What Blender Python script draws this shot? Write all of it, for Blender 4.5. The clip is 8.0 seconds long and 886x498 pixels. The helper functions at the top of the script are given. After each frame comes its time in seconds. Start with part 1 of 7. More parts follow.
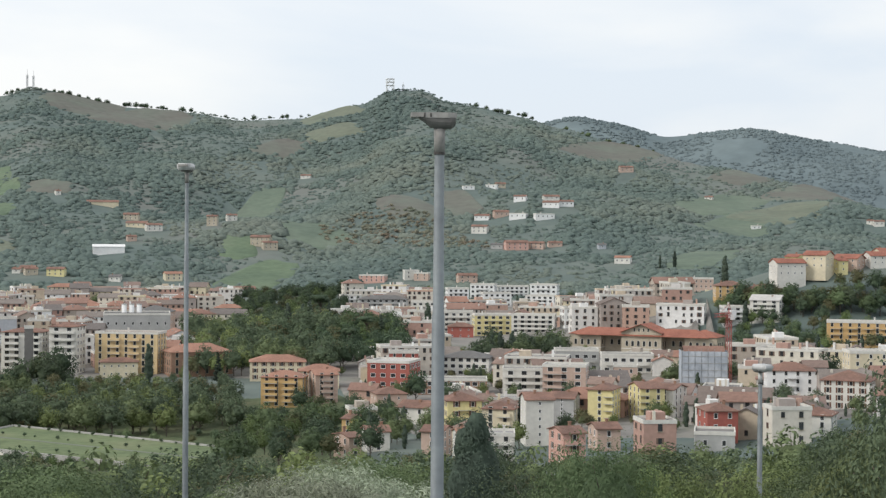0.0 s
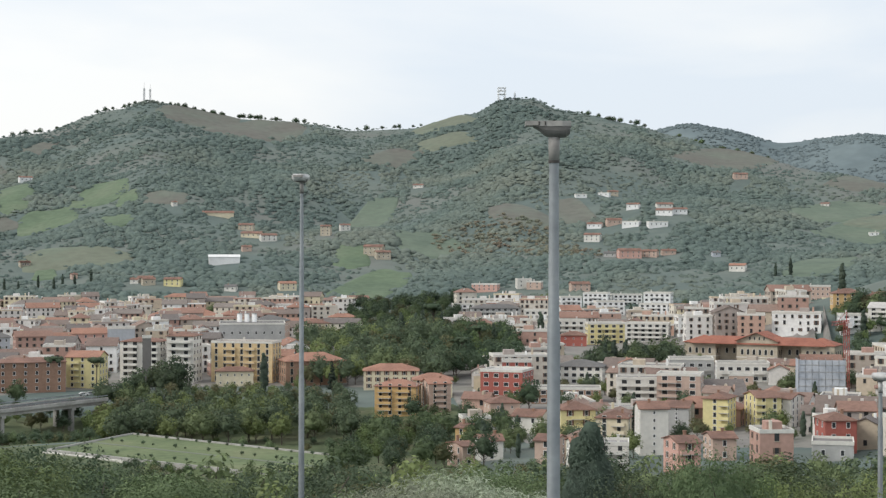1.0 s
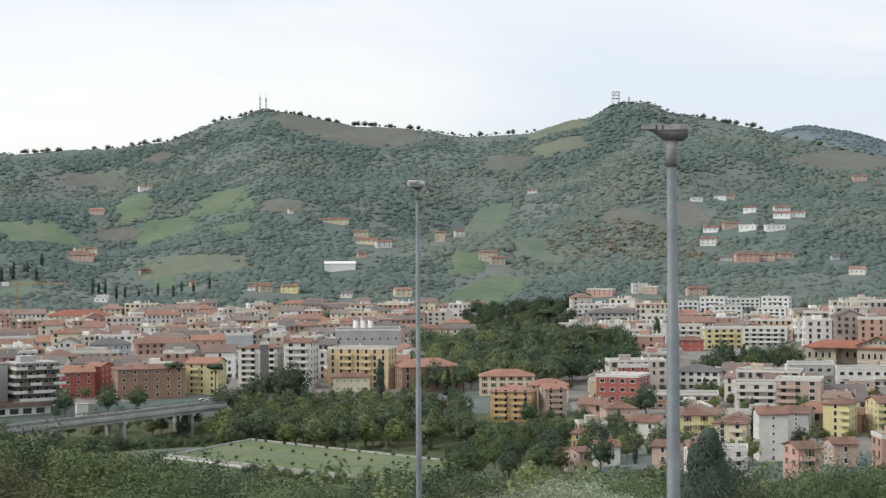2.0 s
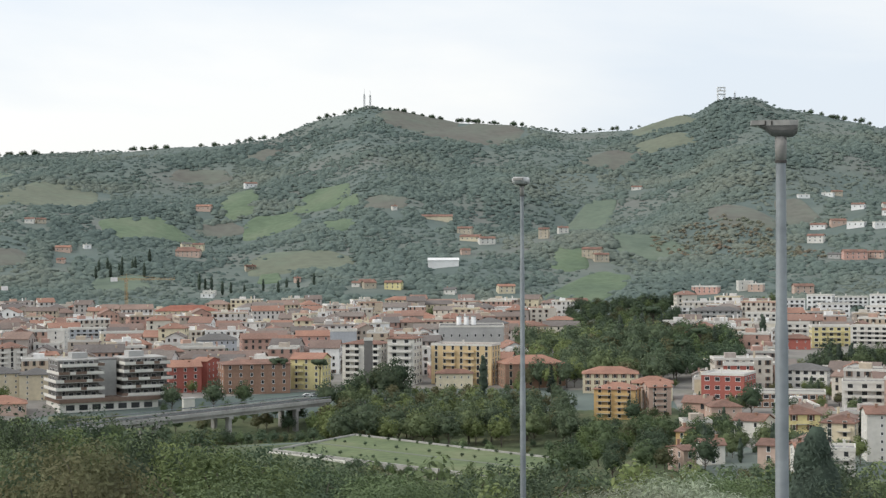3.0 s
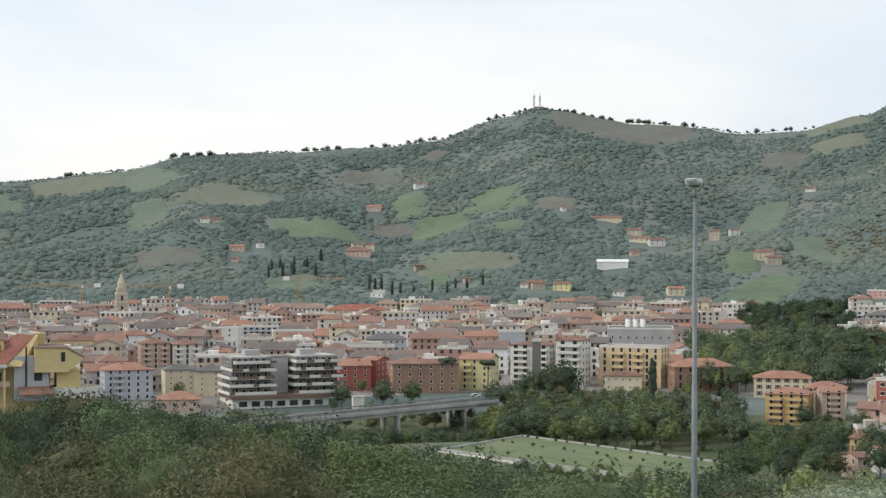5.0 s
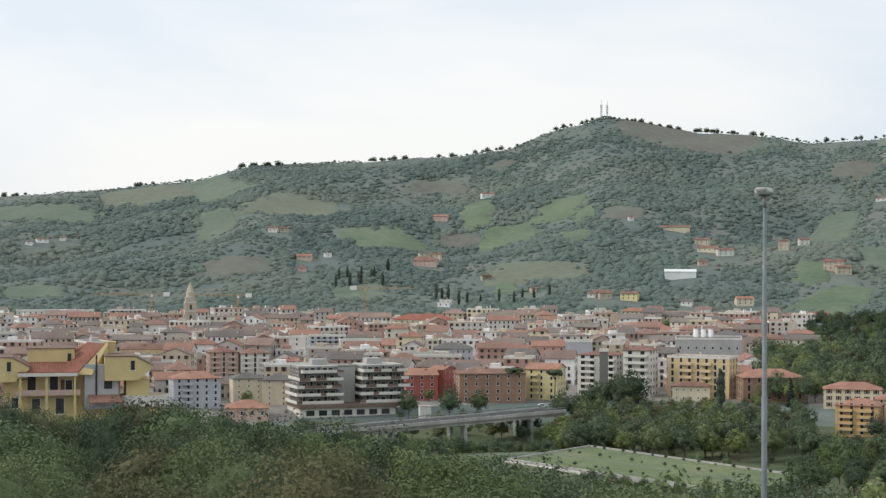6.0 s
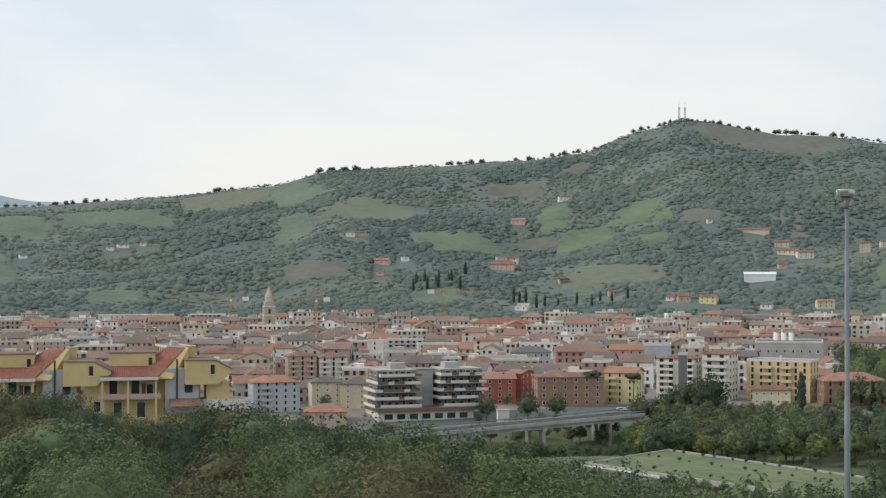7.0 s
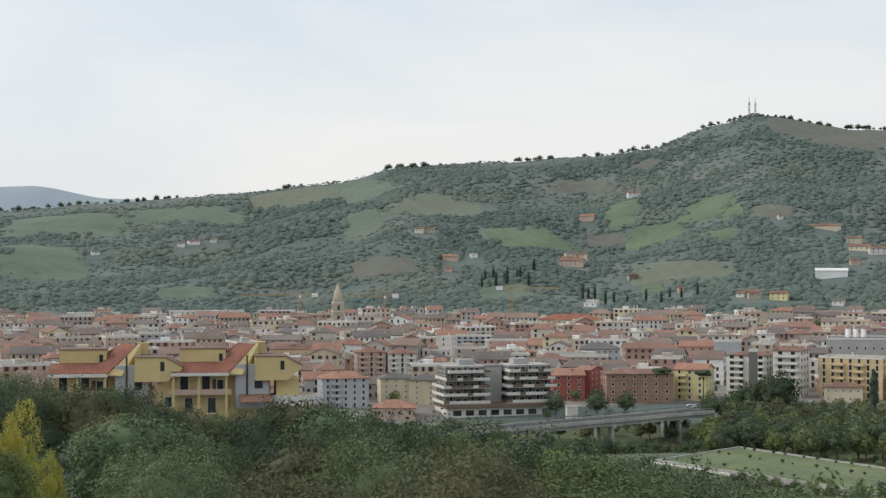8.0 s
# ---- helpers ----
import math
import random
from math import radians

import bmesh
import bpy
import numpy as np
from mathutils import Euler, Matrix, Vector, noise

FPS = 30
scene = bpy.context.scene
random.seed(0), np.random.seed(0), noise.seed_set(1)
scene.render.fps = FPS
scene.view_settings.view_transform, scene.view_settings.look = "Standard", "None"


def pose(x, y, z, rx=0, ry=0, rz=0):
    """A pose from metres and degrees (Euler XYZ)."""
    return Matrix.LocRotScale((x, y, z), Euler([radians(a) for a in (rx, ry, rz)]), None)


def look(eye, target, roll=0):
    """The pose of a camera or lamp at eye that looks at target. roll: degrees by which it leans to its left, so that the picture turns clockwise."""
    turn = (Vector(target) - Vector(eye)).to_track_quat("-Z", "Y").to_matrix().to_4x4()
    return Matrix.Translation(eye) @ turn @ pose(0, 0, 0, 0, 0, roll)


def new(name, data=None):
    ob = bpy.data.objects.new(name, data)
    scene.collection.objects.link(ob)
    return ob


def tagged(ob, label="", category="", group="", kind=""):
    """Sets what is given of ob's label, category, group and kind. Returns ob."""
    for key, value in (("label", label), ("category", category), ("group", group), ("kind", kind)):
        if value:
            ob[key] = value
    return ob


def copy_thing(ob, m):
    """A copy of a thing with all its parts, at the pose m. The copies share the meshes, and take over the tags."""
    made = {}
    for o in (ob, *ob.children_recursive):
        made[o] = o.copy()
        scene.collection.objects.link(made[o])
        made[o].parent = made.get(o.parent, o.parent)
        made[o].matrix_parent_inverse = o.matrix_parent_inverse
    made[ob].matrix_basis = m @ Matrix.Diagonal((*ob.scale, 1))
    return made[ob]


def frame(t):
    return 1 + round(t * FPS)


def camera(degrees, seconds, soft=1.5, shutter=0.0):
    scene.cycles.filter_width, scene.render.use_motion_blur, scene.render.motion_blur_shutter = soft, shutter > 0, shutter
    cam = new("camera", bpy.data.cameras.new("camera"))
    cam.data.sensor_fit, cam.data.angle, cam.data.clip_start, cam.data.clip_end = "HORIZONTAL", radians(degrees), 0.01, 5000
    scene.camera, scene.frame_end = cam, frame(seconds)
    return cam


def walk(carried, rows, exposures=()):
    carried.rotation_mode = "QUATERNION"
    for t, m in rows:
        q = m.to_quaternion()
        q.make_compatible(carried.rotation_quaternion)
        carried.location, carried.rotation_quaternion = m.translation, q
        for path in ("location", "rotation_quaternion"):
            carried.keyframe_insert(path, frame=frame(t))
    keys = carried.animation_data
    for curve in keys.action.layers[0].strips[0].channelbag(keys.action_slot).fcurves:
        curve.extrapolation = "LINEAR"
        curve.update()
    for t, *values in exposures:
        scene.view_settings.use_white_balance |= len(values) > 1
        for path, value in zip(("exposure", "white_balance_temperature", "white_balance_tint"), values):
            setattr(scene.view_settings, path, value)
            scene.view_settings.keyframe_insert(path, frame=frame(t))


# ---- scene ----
cam = camera(29.75, 8.0, soft=1.35)
EYE_HEIGHT = 62.0
# seconds, sideways drift, yaw, pitch, roll
ROWS = [
    (0.0, -0.000, -0.000, -0.487, -0.412),
    (0.5, -0.015, 1.877, -0.367, -0.177),
    (1.0, -0.031, 3.857, -0.200, -0.088),
    (1.5, -0.046, 5.853, -0.050, 0.182),
    (3.0, -0.093, 11.340, -0.096, 0.249),
    (3.5, -0.108, 12.949, -0.139, 0.146),
    (4.0, -0.124, 14.593, -0.169, 0.096),
    (4.5, -0.140, 15.927, -0.155, -0.009),
    (6.0, -0.186, 19.426, 0.268, -0.162),
    (6.5, -0.202, 20.625, 0.399, -0.071),
    (7.0, -0.217, 22.081, 0.393, 0.065),
    (7.5, -0.232, 23.290, 0.327, 0.072),
    (8.0, -0.248, 24.434, 0.270, 0.102),
]
walk(cam, [(t, pose(x, 0, EYE_HEIGHT, 90 + pitch, roll, yaw)) for t, x, yaw, pitch, roll in ROWS], [(0.0, 0.26), (4.5, 0.26), (6.0, 0.2), (8.0, 0.04)])

# ---- daylight: bright thin overcast ----
world = bpy.data.worlds.new("overcast_sky")
scene.world = world
world.use_nodes = True
wn, wl = world.node_tree.nodes, world.node_tree.links
wn.clear()
sky = wn.new("ShaderNodeTexSky")
sky.sky_type, sky.sun_disc, sky.sun_elevation, sky.sun_rotation = "NISHITA", False, radians(38), radians(-70)
sky.dust_density, sky.altitude = 3.0, 200
dim = wn.new("ShaderNodeMix")
dim.data_type, dim.blend_type = "RGBA", "MULTIPLY"
dim.inputs["Factor"].default_value = 1.0
dim.inputs["B"].default_value = (0.10, 0.10, 0.10, 1)
wl.new(sky.outputs[0], dim.inputs["A"])
coord, mapping = wn.new("ShaderNodeTexCoord"), wn.new("ShaderNodeMapping")
mapping.inputs["Scale"].default_value = (1.0, 1.0, 3.2)
wl.new(coord.outputs["Generated"], mapping.inputs["Vector"])
cloud = wn.new("ShaderNodeTexNoise")
cloud.inputs["Scale"].default_value, cloud.inputs["Detail"].default_value, cloud.inputs["Roughness"].default_value = 2.6, 6, 0.5
cloud.inputs["Distortion"].default_value = 0.3
wl.new(mapping.outputs[0], cloud.inputs["Vector"])
tone = wn.new("ShaderNodeValToRGB")
tone.color_ramp.elements[0].position, tone.color_ramp.elements[0].color = 0.40, (0.70, 0.765, 0.84, 1)
tone.color_ramp.elements[1].position, tone.color_ramp.elements[1].color = 0.60, (0.875, 0.885, 0.885, 1)
wl.new(cloud.outputs["Fac"], tone.inputs[0])
veil = wn.new("ShaderNodeMix")
veil.data_type = "RGBA"
veil.inputs["Factor"].default_value = 0.86
wl.new(dim.outputs["Result"], veil.inputs["A"])
wl.new(tone.outputs[0], veil.inputs["B"])
back, out = wn.new("ShaderNodeBackground"), wn.new("ShaderNodeOutputWorld")
back.inputs["Strength"].default_value = 1.0
wl.new(veil.outputs["Result"], back.inputs["Color"])
wl.new(back.outputs[0], out.inputs["Surface"])
sun_data = bpy.data.lights.new("sun", "SUN")
sun_data.energy, sun_data.angle, sun_data.color = 1.5, radians(20), (1.0, 0.95, 0.87)
sun = new("sun", sun_data)
sun.matrix_world = look((0, 0, 400), (260, 120, 180))

# ---- materials ----
def material(name, colors, rough=0.8, grain=0.5, blotch=0.05, contrast=0.25, bump=0.0, metal=0.0, per_thing=False, island=0.0, translucent=0.0, spec=0.3, ripples=0.0, relief=0.1):
    """Colours blended by noise at two scales (grain and blotch: cycles a metre), or picked per thing."""
    m = bpy.data.materials.new(name)
    m.use_nodes = True
    n, l = m.node_tree.nodes, m.node_tree.links
    bsdf = n["Principled BSDF"]
    bsdf.inputs["Roughness"].default_value, bsdf.inputs["Metallic"].default_value = rough, metal
    bsdf.inputs["Specular IOR Level"].default_value = spec
    co = n.new("ShaderNodeTexCoord")
    geo = n.new("ShaderNodeNewGeometry")
    noises = []
    for scale, detail in ((blotch, 5), (grain, 3)):
        t = n.new("ShaderNodeTexNoise")
        t.inputs["Scale"].default_value, t.inputs["Detail"].default_value = scale, detail
        l.new(geo.outputs["Position"] if per_thing == "land" else co.outputs["Object"], t.inputs["Vector"])
        noises.append(t)
    ramp = n.new("ShaderNodeValToRGB")
    e = ramp.color_ramp.elements
    while len(e) < max(2, len(colors)):
        e.new(0.5)
    cs = list(colors) if len(colors) > 1 else [colors[0], colors[0]]
    if per_thing is True:
        ramp.color_ramp.interpolation = "CONSTANT"
        for i, c in enumerate(cs):
            e[i].position, e[i].color = i / len(cs), (*c, 1)
        if island < 0:
            l.new(geo.outputs["Random Per Island"], ramp.inputs[0])
        else:
            info = n.new("ShaderNodeObjectInfo")
            l.new(info.outputs["Random"], ramp.inputs[0])
    else:
        for i, c in enumerate(cs):
            e[i].position, e[i].color = 0.32 + 0.36 * i / (len(cs) - 1), (*c, 1)
        l.new(noises[0].outputs["Fac"], ramp.inputs[0])
    # brightness wanders with both noises
    val = n.new("ShaderNodeMath")
    val.operation = "ADD"
    l.new(noises[0].outputs["Fac"], val.inputs[0])
    l.new(noises[1].outputs["Fac"], val.inputs[1])
    span = n.new("ShaderNodeMapRange")
    span.inputs["From Min"].default_value, span.inputs["From Max"].default_value = 0.6, 1.4
    span.inputs["To Min"].default_value, span.inputs["To Max"].default_value = 1 - contrast, 1 + contrast
    l.new(val.outputs[0], span.inputs["Value"])
    last = span.outputs[0]
    if island > 0:
        isl = n.new("ShaderNodeMapRange")
        isl.inputs["To Min"].default_value, isl.inputs["To Max"].default_value = 1 - island, 1 + island
        l.new(geo.outputs["Random Per Island"], isl.inputs["Value"])
        mul = n.new("ShaderNodeMath")
        mul.operation = "MULTIPLY"
        l.new(last, mul.inputs[0])
        l.new(isl.outputs[0], mul.inputs[1])
        last = mul.outputs[0]
    hsv = n.new("ShaderNodeHueSaturation")
    l.new(last, hsv.inputs["Value"])
    l.new(ramp.outputs[0], hsv.inputs["Color"])
    if island > 0:
        info = n.new("ShaderNodeObjectInfo")
        hue = n.new("ShaderNodeMapRange")
        hue.inputs["To Min"].default_value, hue.inputs["To Max"].default_value = 0.475, 0.515
        l.new(info.outputs["Random"], hue.inputs["Value"])
        l.new(hue.outputs[0], hsv.inputs["Hue"])
        tone = n.new("ShaderNodeMapRange")          # some whole trees are lighter than others
        tone.inputs["To Min"].default_value, tone.inputs["To Max"].default_value = 0.72, 1.35
        tri = n.new("ShaderNodeMath")
        tri.operation = "PINGPONG"
        tri.inputs[1].default_value = 0.21
        l.new(info.outputs["Random"], tri.inputs[0])
        tone.inputs["From Max"].default_value = 0.21
        l.new(tri.outputs[0], tone.inputs["Value"])
        both = n.new("ShaderNodeMath")
        both.operation = "MULTIPLY"
        l.new(last, both.inputs[0])
        l.new(tone.outputs[0], both.inputs[1])
        if per_thing != "land":
            l.new(both.outputs[0], hsv.inputs["Value"])
    l.new(hsv.outputs[0], bsdf.inputs["Base Color"])
    if bump or ripples:
        b = n.new("ShaderNodeBump")
        b.inputs["Strength"].default_value, b.inputs["Distance"].default_value = max(bump, ripples), relief
        if ripples:
            w = n.new("ShaderNodeTexWave")
            w.inputs["Scale"].default_value, w.inputs["Distortion"].default_value = 1.3, 0.6
            l.new(co.outputs["Object"], w.inputs["Vector"])
            l.new(w.outputs["Fac"], b.inputs["Height"])
        else:
            l.new(noises[1].outputs["Fac"], b.inputs["Height"])
        l.new(b.outputs[0], bsdf.inputs["Normal"])
    if translucent:
        tr, mix = n.new("ShaderNodeBsdfTranslucent"), n.new("ShaderNodeMixShader")
        mix.inputs[0].default_value = translucent
        l.new(hsv.outputs[0], tr.inputs["Color"])
        l.new(bsdf.outputs[0], mix.inputs[1])
        l.new(tr.outputs[0], mix.inputs[2])
        l.new(mix.outputs[0], n["Material Output"].inputs["Surface"])
    return m


# greens and browns shifted to blue-grey: distance haze is in the base colour
HAZY_LAND = material("haze_tinted_land", [(0.122, 0.156, 0.142), (0.116, 0.152, 0.14), (0.134, 0.16, 0.142), (0.144, 0.154, 0.14)], 0.95, 0.06, 0.008, 0.22, per_thing="land")
# hill grass with some haze mixed into its colour, duller and bluer
MEADOW = material("meadow_grass", [(0.112, 0.158, 0.102), (0.124, 0.17, 0.106), (0.134, 0.166, 0.11)], 0.95, 0.15, 0.02, 0.25)
LAWN = material("terrace_lawn", [(0.125, 0.165, 0.08), (0.14, 0.178, 0.086), (0.155, 0.172, 0.092)], 0.95, 0.4, 0.05, 0.25)
# pasture, dry grass and soil, also dulled and blued to paint in haze
SOFT_MEADOW = material("pasture_grass", [(0.122, 0.162, 0.122), (0.132, 0.17, 0.126), (0.136, 0.165, 0.126)], 0.95, 0.12, 0.02, 0.22)
PALE_FIELD = material("dry_grass", [(0.148, 0.17, 0.126), (0.16, 0.176, 0.13), (0.138, 0.165, 0.122)], 0.95, 0.12, 0.02, 0.22)
PLOUGHED = material("ploughed_soil", [(0.15, 0.146, 0.126), (0.14, 0.144, 0.122), (0.134, 0.15, 0.122)], 0.95, 0.1, 0.02, 0.22)
RUSTY = material("autumn_vineyard", [(0.25, 0.2, 0.145), (0.215, 0.205, 0.148), (0.18, 0.2, 0.152)], 0.95, 0.12, 0.03, 0.25, island=0.15)
ROUGH_GRASS = material("rough_grass", [(0.075, 0.1, 0.05), (0.095, 0.12, 0.06), (0.12, 0.125, 0.07)], 0.95, 0.4, 0.05, 0.3)
STREET = material("town_paving", [(0.19, 0.18, 0.17), (0.25, 0.235, 0.215), (0.16, 0.165, 0.14)], 0.95, 0.2, 0.03, 0.25, per_thing="land")
# leaf greens lightened and blued, so the colour carries the haze
HAZY_WOODS = material("haze_tinted_woodland", [(0.118, 0.156, 0.144), (0.132, 0.17, 0.152), (0.162, 0.184, 0.154)], 0.9, 0.1, 0.006, 0.16, per_thing="land", island=0.1, spec=0.1)
LEAF_DARK = material("dark_leaves", [(0.068, 0.1, 0.062), (0.09, 0.126, 0.07)], 0.75, 1.2, 0.25, 0.3, island=0.12, translucent=0.2)
LEAF_MID = material("green_leaves", [(0.1, 0.142, 0.07), (0.125, 0.166, 0.078)], 0.75, 1.2, 0.25, 0.3, island=0.12, translucent=0.2)
LEAF_LIGHT = material("fresh_leaves", [(0.122, 0.17, 0.066), (0.155, 0.198, 0.078)], 0.75, 1.2, 0.25, 0.3, island=0.12, translucent=0.2)
LEAF_YELLOW = material("yellowing_leaves", [(0.26, 0.32, 0.07), (0.44, 0.42, 0.085), (0.2, 0.28, 0.075)], 0.7, 1.4, 0.5, 0.35, island=0.15, translucent=0.35)
LEAF_OLIVE = material("olive_leaves", [(0.22, 0.255, 0.175), (0.34, 0.375, 0.28)], 0.55, 3.0, 0.5, 0.3, island=0.3, translucent=0.25)
LEAF_CYPRESS = material("cypress_leaves", [(0.05, 0.072, 0.055), (0.064, 0.088, 0.062)], 0.8, 1.2, 0.3, 0.3, island=0.14, translucent=0.15)
LEAF_AUTUMN = material("russet_leaves", [(0.122, 0.138, 0.07), (0.142, 0.14, 0.072), (0.1, 0.13, 0.068)], 0.75, 1.2, 0.25, 0.3, island=0.12, translucent=0.3)
BARK = material("bark", [(0.09, 0.075, 0.06), (0.14, 0.12, 0.1)], 0.9, 6, 0.6, 0.3, 0.4)
TOWN_WALLS = [(0.61, 0.57, 0.50), (0.79, 0.78, 0.76), (0.53, 0.45, 0.35), (0.67, 0.64, 0.61), (0.47, 0.41, 0.35), (0.82, 0.82, 0.80), (0.65, 0.58, 0.42), (0.45, 0.29, 0.24), (0.71, 0.69, 0.66), (0.50, 0.47, 0.44), (0.59, 0.50, 0.39), (0.40, 0.35, 0.32), (0.52, 0.35, 0.28), (0.68, 0.64, 0.55)]
PLASTER = material("town_plaster", TOWN_WALLS, 0.9, 0.8, 0.08, 0.16, per_thing=True)
TOWN_ROOFS = [(0.27, 0.165, 0.13), (0.23, 0.165, 0.14), (0.31, 0.175, 0.13), (0.2, 0.16, 0.14), (0.17, 0.15, 0.14), (0.28, 0.2, 0.165), (0.22, 0.19, 0.17)]
TILES = material("clay_tiles", TOWN_ROOFS, 0.85, 0.9, 0.1, 0.25, per_thing=True, ripples=0.5)
PLASTER_FAR = material("far_town_plaster", TOWN_WALLS, 0.9, 0.8, 0.08, 0.16, per_thing=True, island=-1)
TILES_FAR = material("far_clay_tiles", TOWN_ROOFS, 0.85, 0.9, 0.1, 0.25, per_thing=True, island=-1)
FLATROOF = material("flat_roof", [(0.3, 0.29, 0.28), (0.42, 0.4, 0.38), (0.22, 0.21, 0.2), (0.5, 0.48, 0.46)], 0.9, 0.6, 0.1, 0.2, per_thing=True)
GLASS = material("window_glass", [(0.03, 0.033, 0.036), (0.06, 0.062, 0.065)], 0.15, 0.5, 0.1, 0.3, spec=0.5)
STONE = material("travertine", [(0.44, 0.385, 0.3), (0.51, 0.45, 0.36)], 0.9, 1.2, 0.15, 0.15, 0.2)
CONCRETE = material("concrete", [(0.36, 0.35, 0.33), (0.44, 0.43, 0.41)], 0.9, 0.9, 0.12, 0.2, 0.2)
ASPHALT = material("asphalt", [(0.05, 0.05, 0.052), (0.075, 0.074, 0.072)], 0.9, 3, 0.2, 0.2, 0.1)
STEEL = material("galvanised_steel", [(0.24, 0.26, 0.275), (0.32, 0.34, 0.35)], 0.5, 9, 1.2, 0.15, 0.05, 0.5)
LAMP_GREY = material("weathered_lamp_casing", [(0.27, 0.26, 0.245), (0.37, 0.355, 0.335)], 0.6, 8, 2, 0.2, 0.05)
LAMP_UNDER = material("dark_lamp_bowl", [(0.12, 0.115, 0.108), (0.165, 0.158, 0.15)], 0.55, 8, 2, 0.2, 0.05)
LAMP_PALE = material("pale_lamp_casing", [(0.5, 0.5, 0.5), (0.6, 0.6, 0.59)], 0.5, 8, 2, 0.12)
DARK_METAL = material("dark_metal", [(0.05, 0.045, 0.042), (0.08, 0.075, 0.07)], 0.5, 6, 1, 0.2, 0.1, 0.4)
# aerial haze painted into the base colours: blue-grey, paler for the farther hills
HAZY_RANGE = material("haze_tinted_wooded_hills", [(0.15, 0.188, 0.2), (0.172, 0.21, 0.216)], 1.0, 0.03, 0.004, 0.16, per_thing="land", spec=0.0)
HAZY_MOUNTAINS = material("haze_tinted_far_hills", [(0.3, 0.36, 0.41), (0.32, 0.38, 0.42)], 1.0, 0.01, 0.003, 0.06, per_thing="land", spec=0.0)
WHITE = material("white_paint", [(0.74, 0.74, 0.73), (0.8, 0.8, 0.79)], 0.7, 0.8, 0.1, 0.08)


def plaster(name, c, contrast=0.12):
    return material(name, [tuple(v * 0.92 for v in c), c], 0.9, 0.9, 0.12, contrast, 0.1)


CREAM, YELLOW = plaster("cream_plaster", (0.7, 0.62, 0.46)), plaster("yellow_plaster", (0.68, 0.52, 0.3))
PALE_YELLOW, OCHRE = plaster("pale_yellow_plaster", (0.72, 0.64, 0.34)), plaster("ochre_plaster", (0.62, 0.42, 0.2))
RED, PINK = plaster("red_plaster", (0.39, 0.13, 0.105)), plaster("pink_plaster", (0.62, 0.38, 0.32))
SALMON, GREY = plaster("salmon_plaster", (0.55, 0.41, 0.34)), plaster("grey_plaster", (0.42, 0.42, 0.41))
OFFWHITE, BRICK = plaster("offwhite_plaster", (0.7, 0.68, 0.63)), plaster("brick_face", (0.34, 0.21, 0.15), 0.2)
BROWN, BLUEGREY = plaster("brown_cladding", (0.2, 0.14, 0.11), 0.2), plaster("blue_grey_plaster", (0.45, 0.475, 0.51))
DARKGREY, SLATE = plaster("dark_grey_plaster", (0.2, 0.19, 0.18)), plaster("slate_roof", (0.16, 0.155, 0.15), 0.25)
RED_TILES = material("red_clay_tiles", [(0.3, 0.12, 0.085), (0.35, 0.145, 0.1)], 0.85, 1.2, 0.15, 0.2, ripples=0.6)
BROWN_TILES = material("brown_clay_tiles", [(0.2, 0.12, 0.095), (0.28, 0.16, 0.12)], 0.85, 1.2, 0.15, 0.25, ripples=0.6)
ORANGE_TILES = material("orange_clay_tiles", [(0.34, 0.185, 0.135), (0.39, 0.21, 0.15)], 0.85, 1.2, 0.15, 0.2, ripples=0.6)


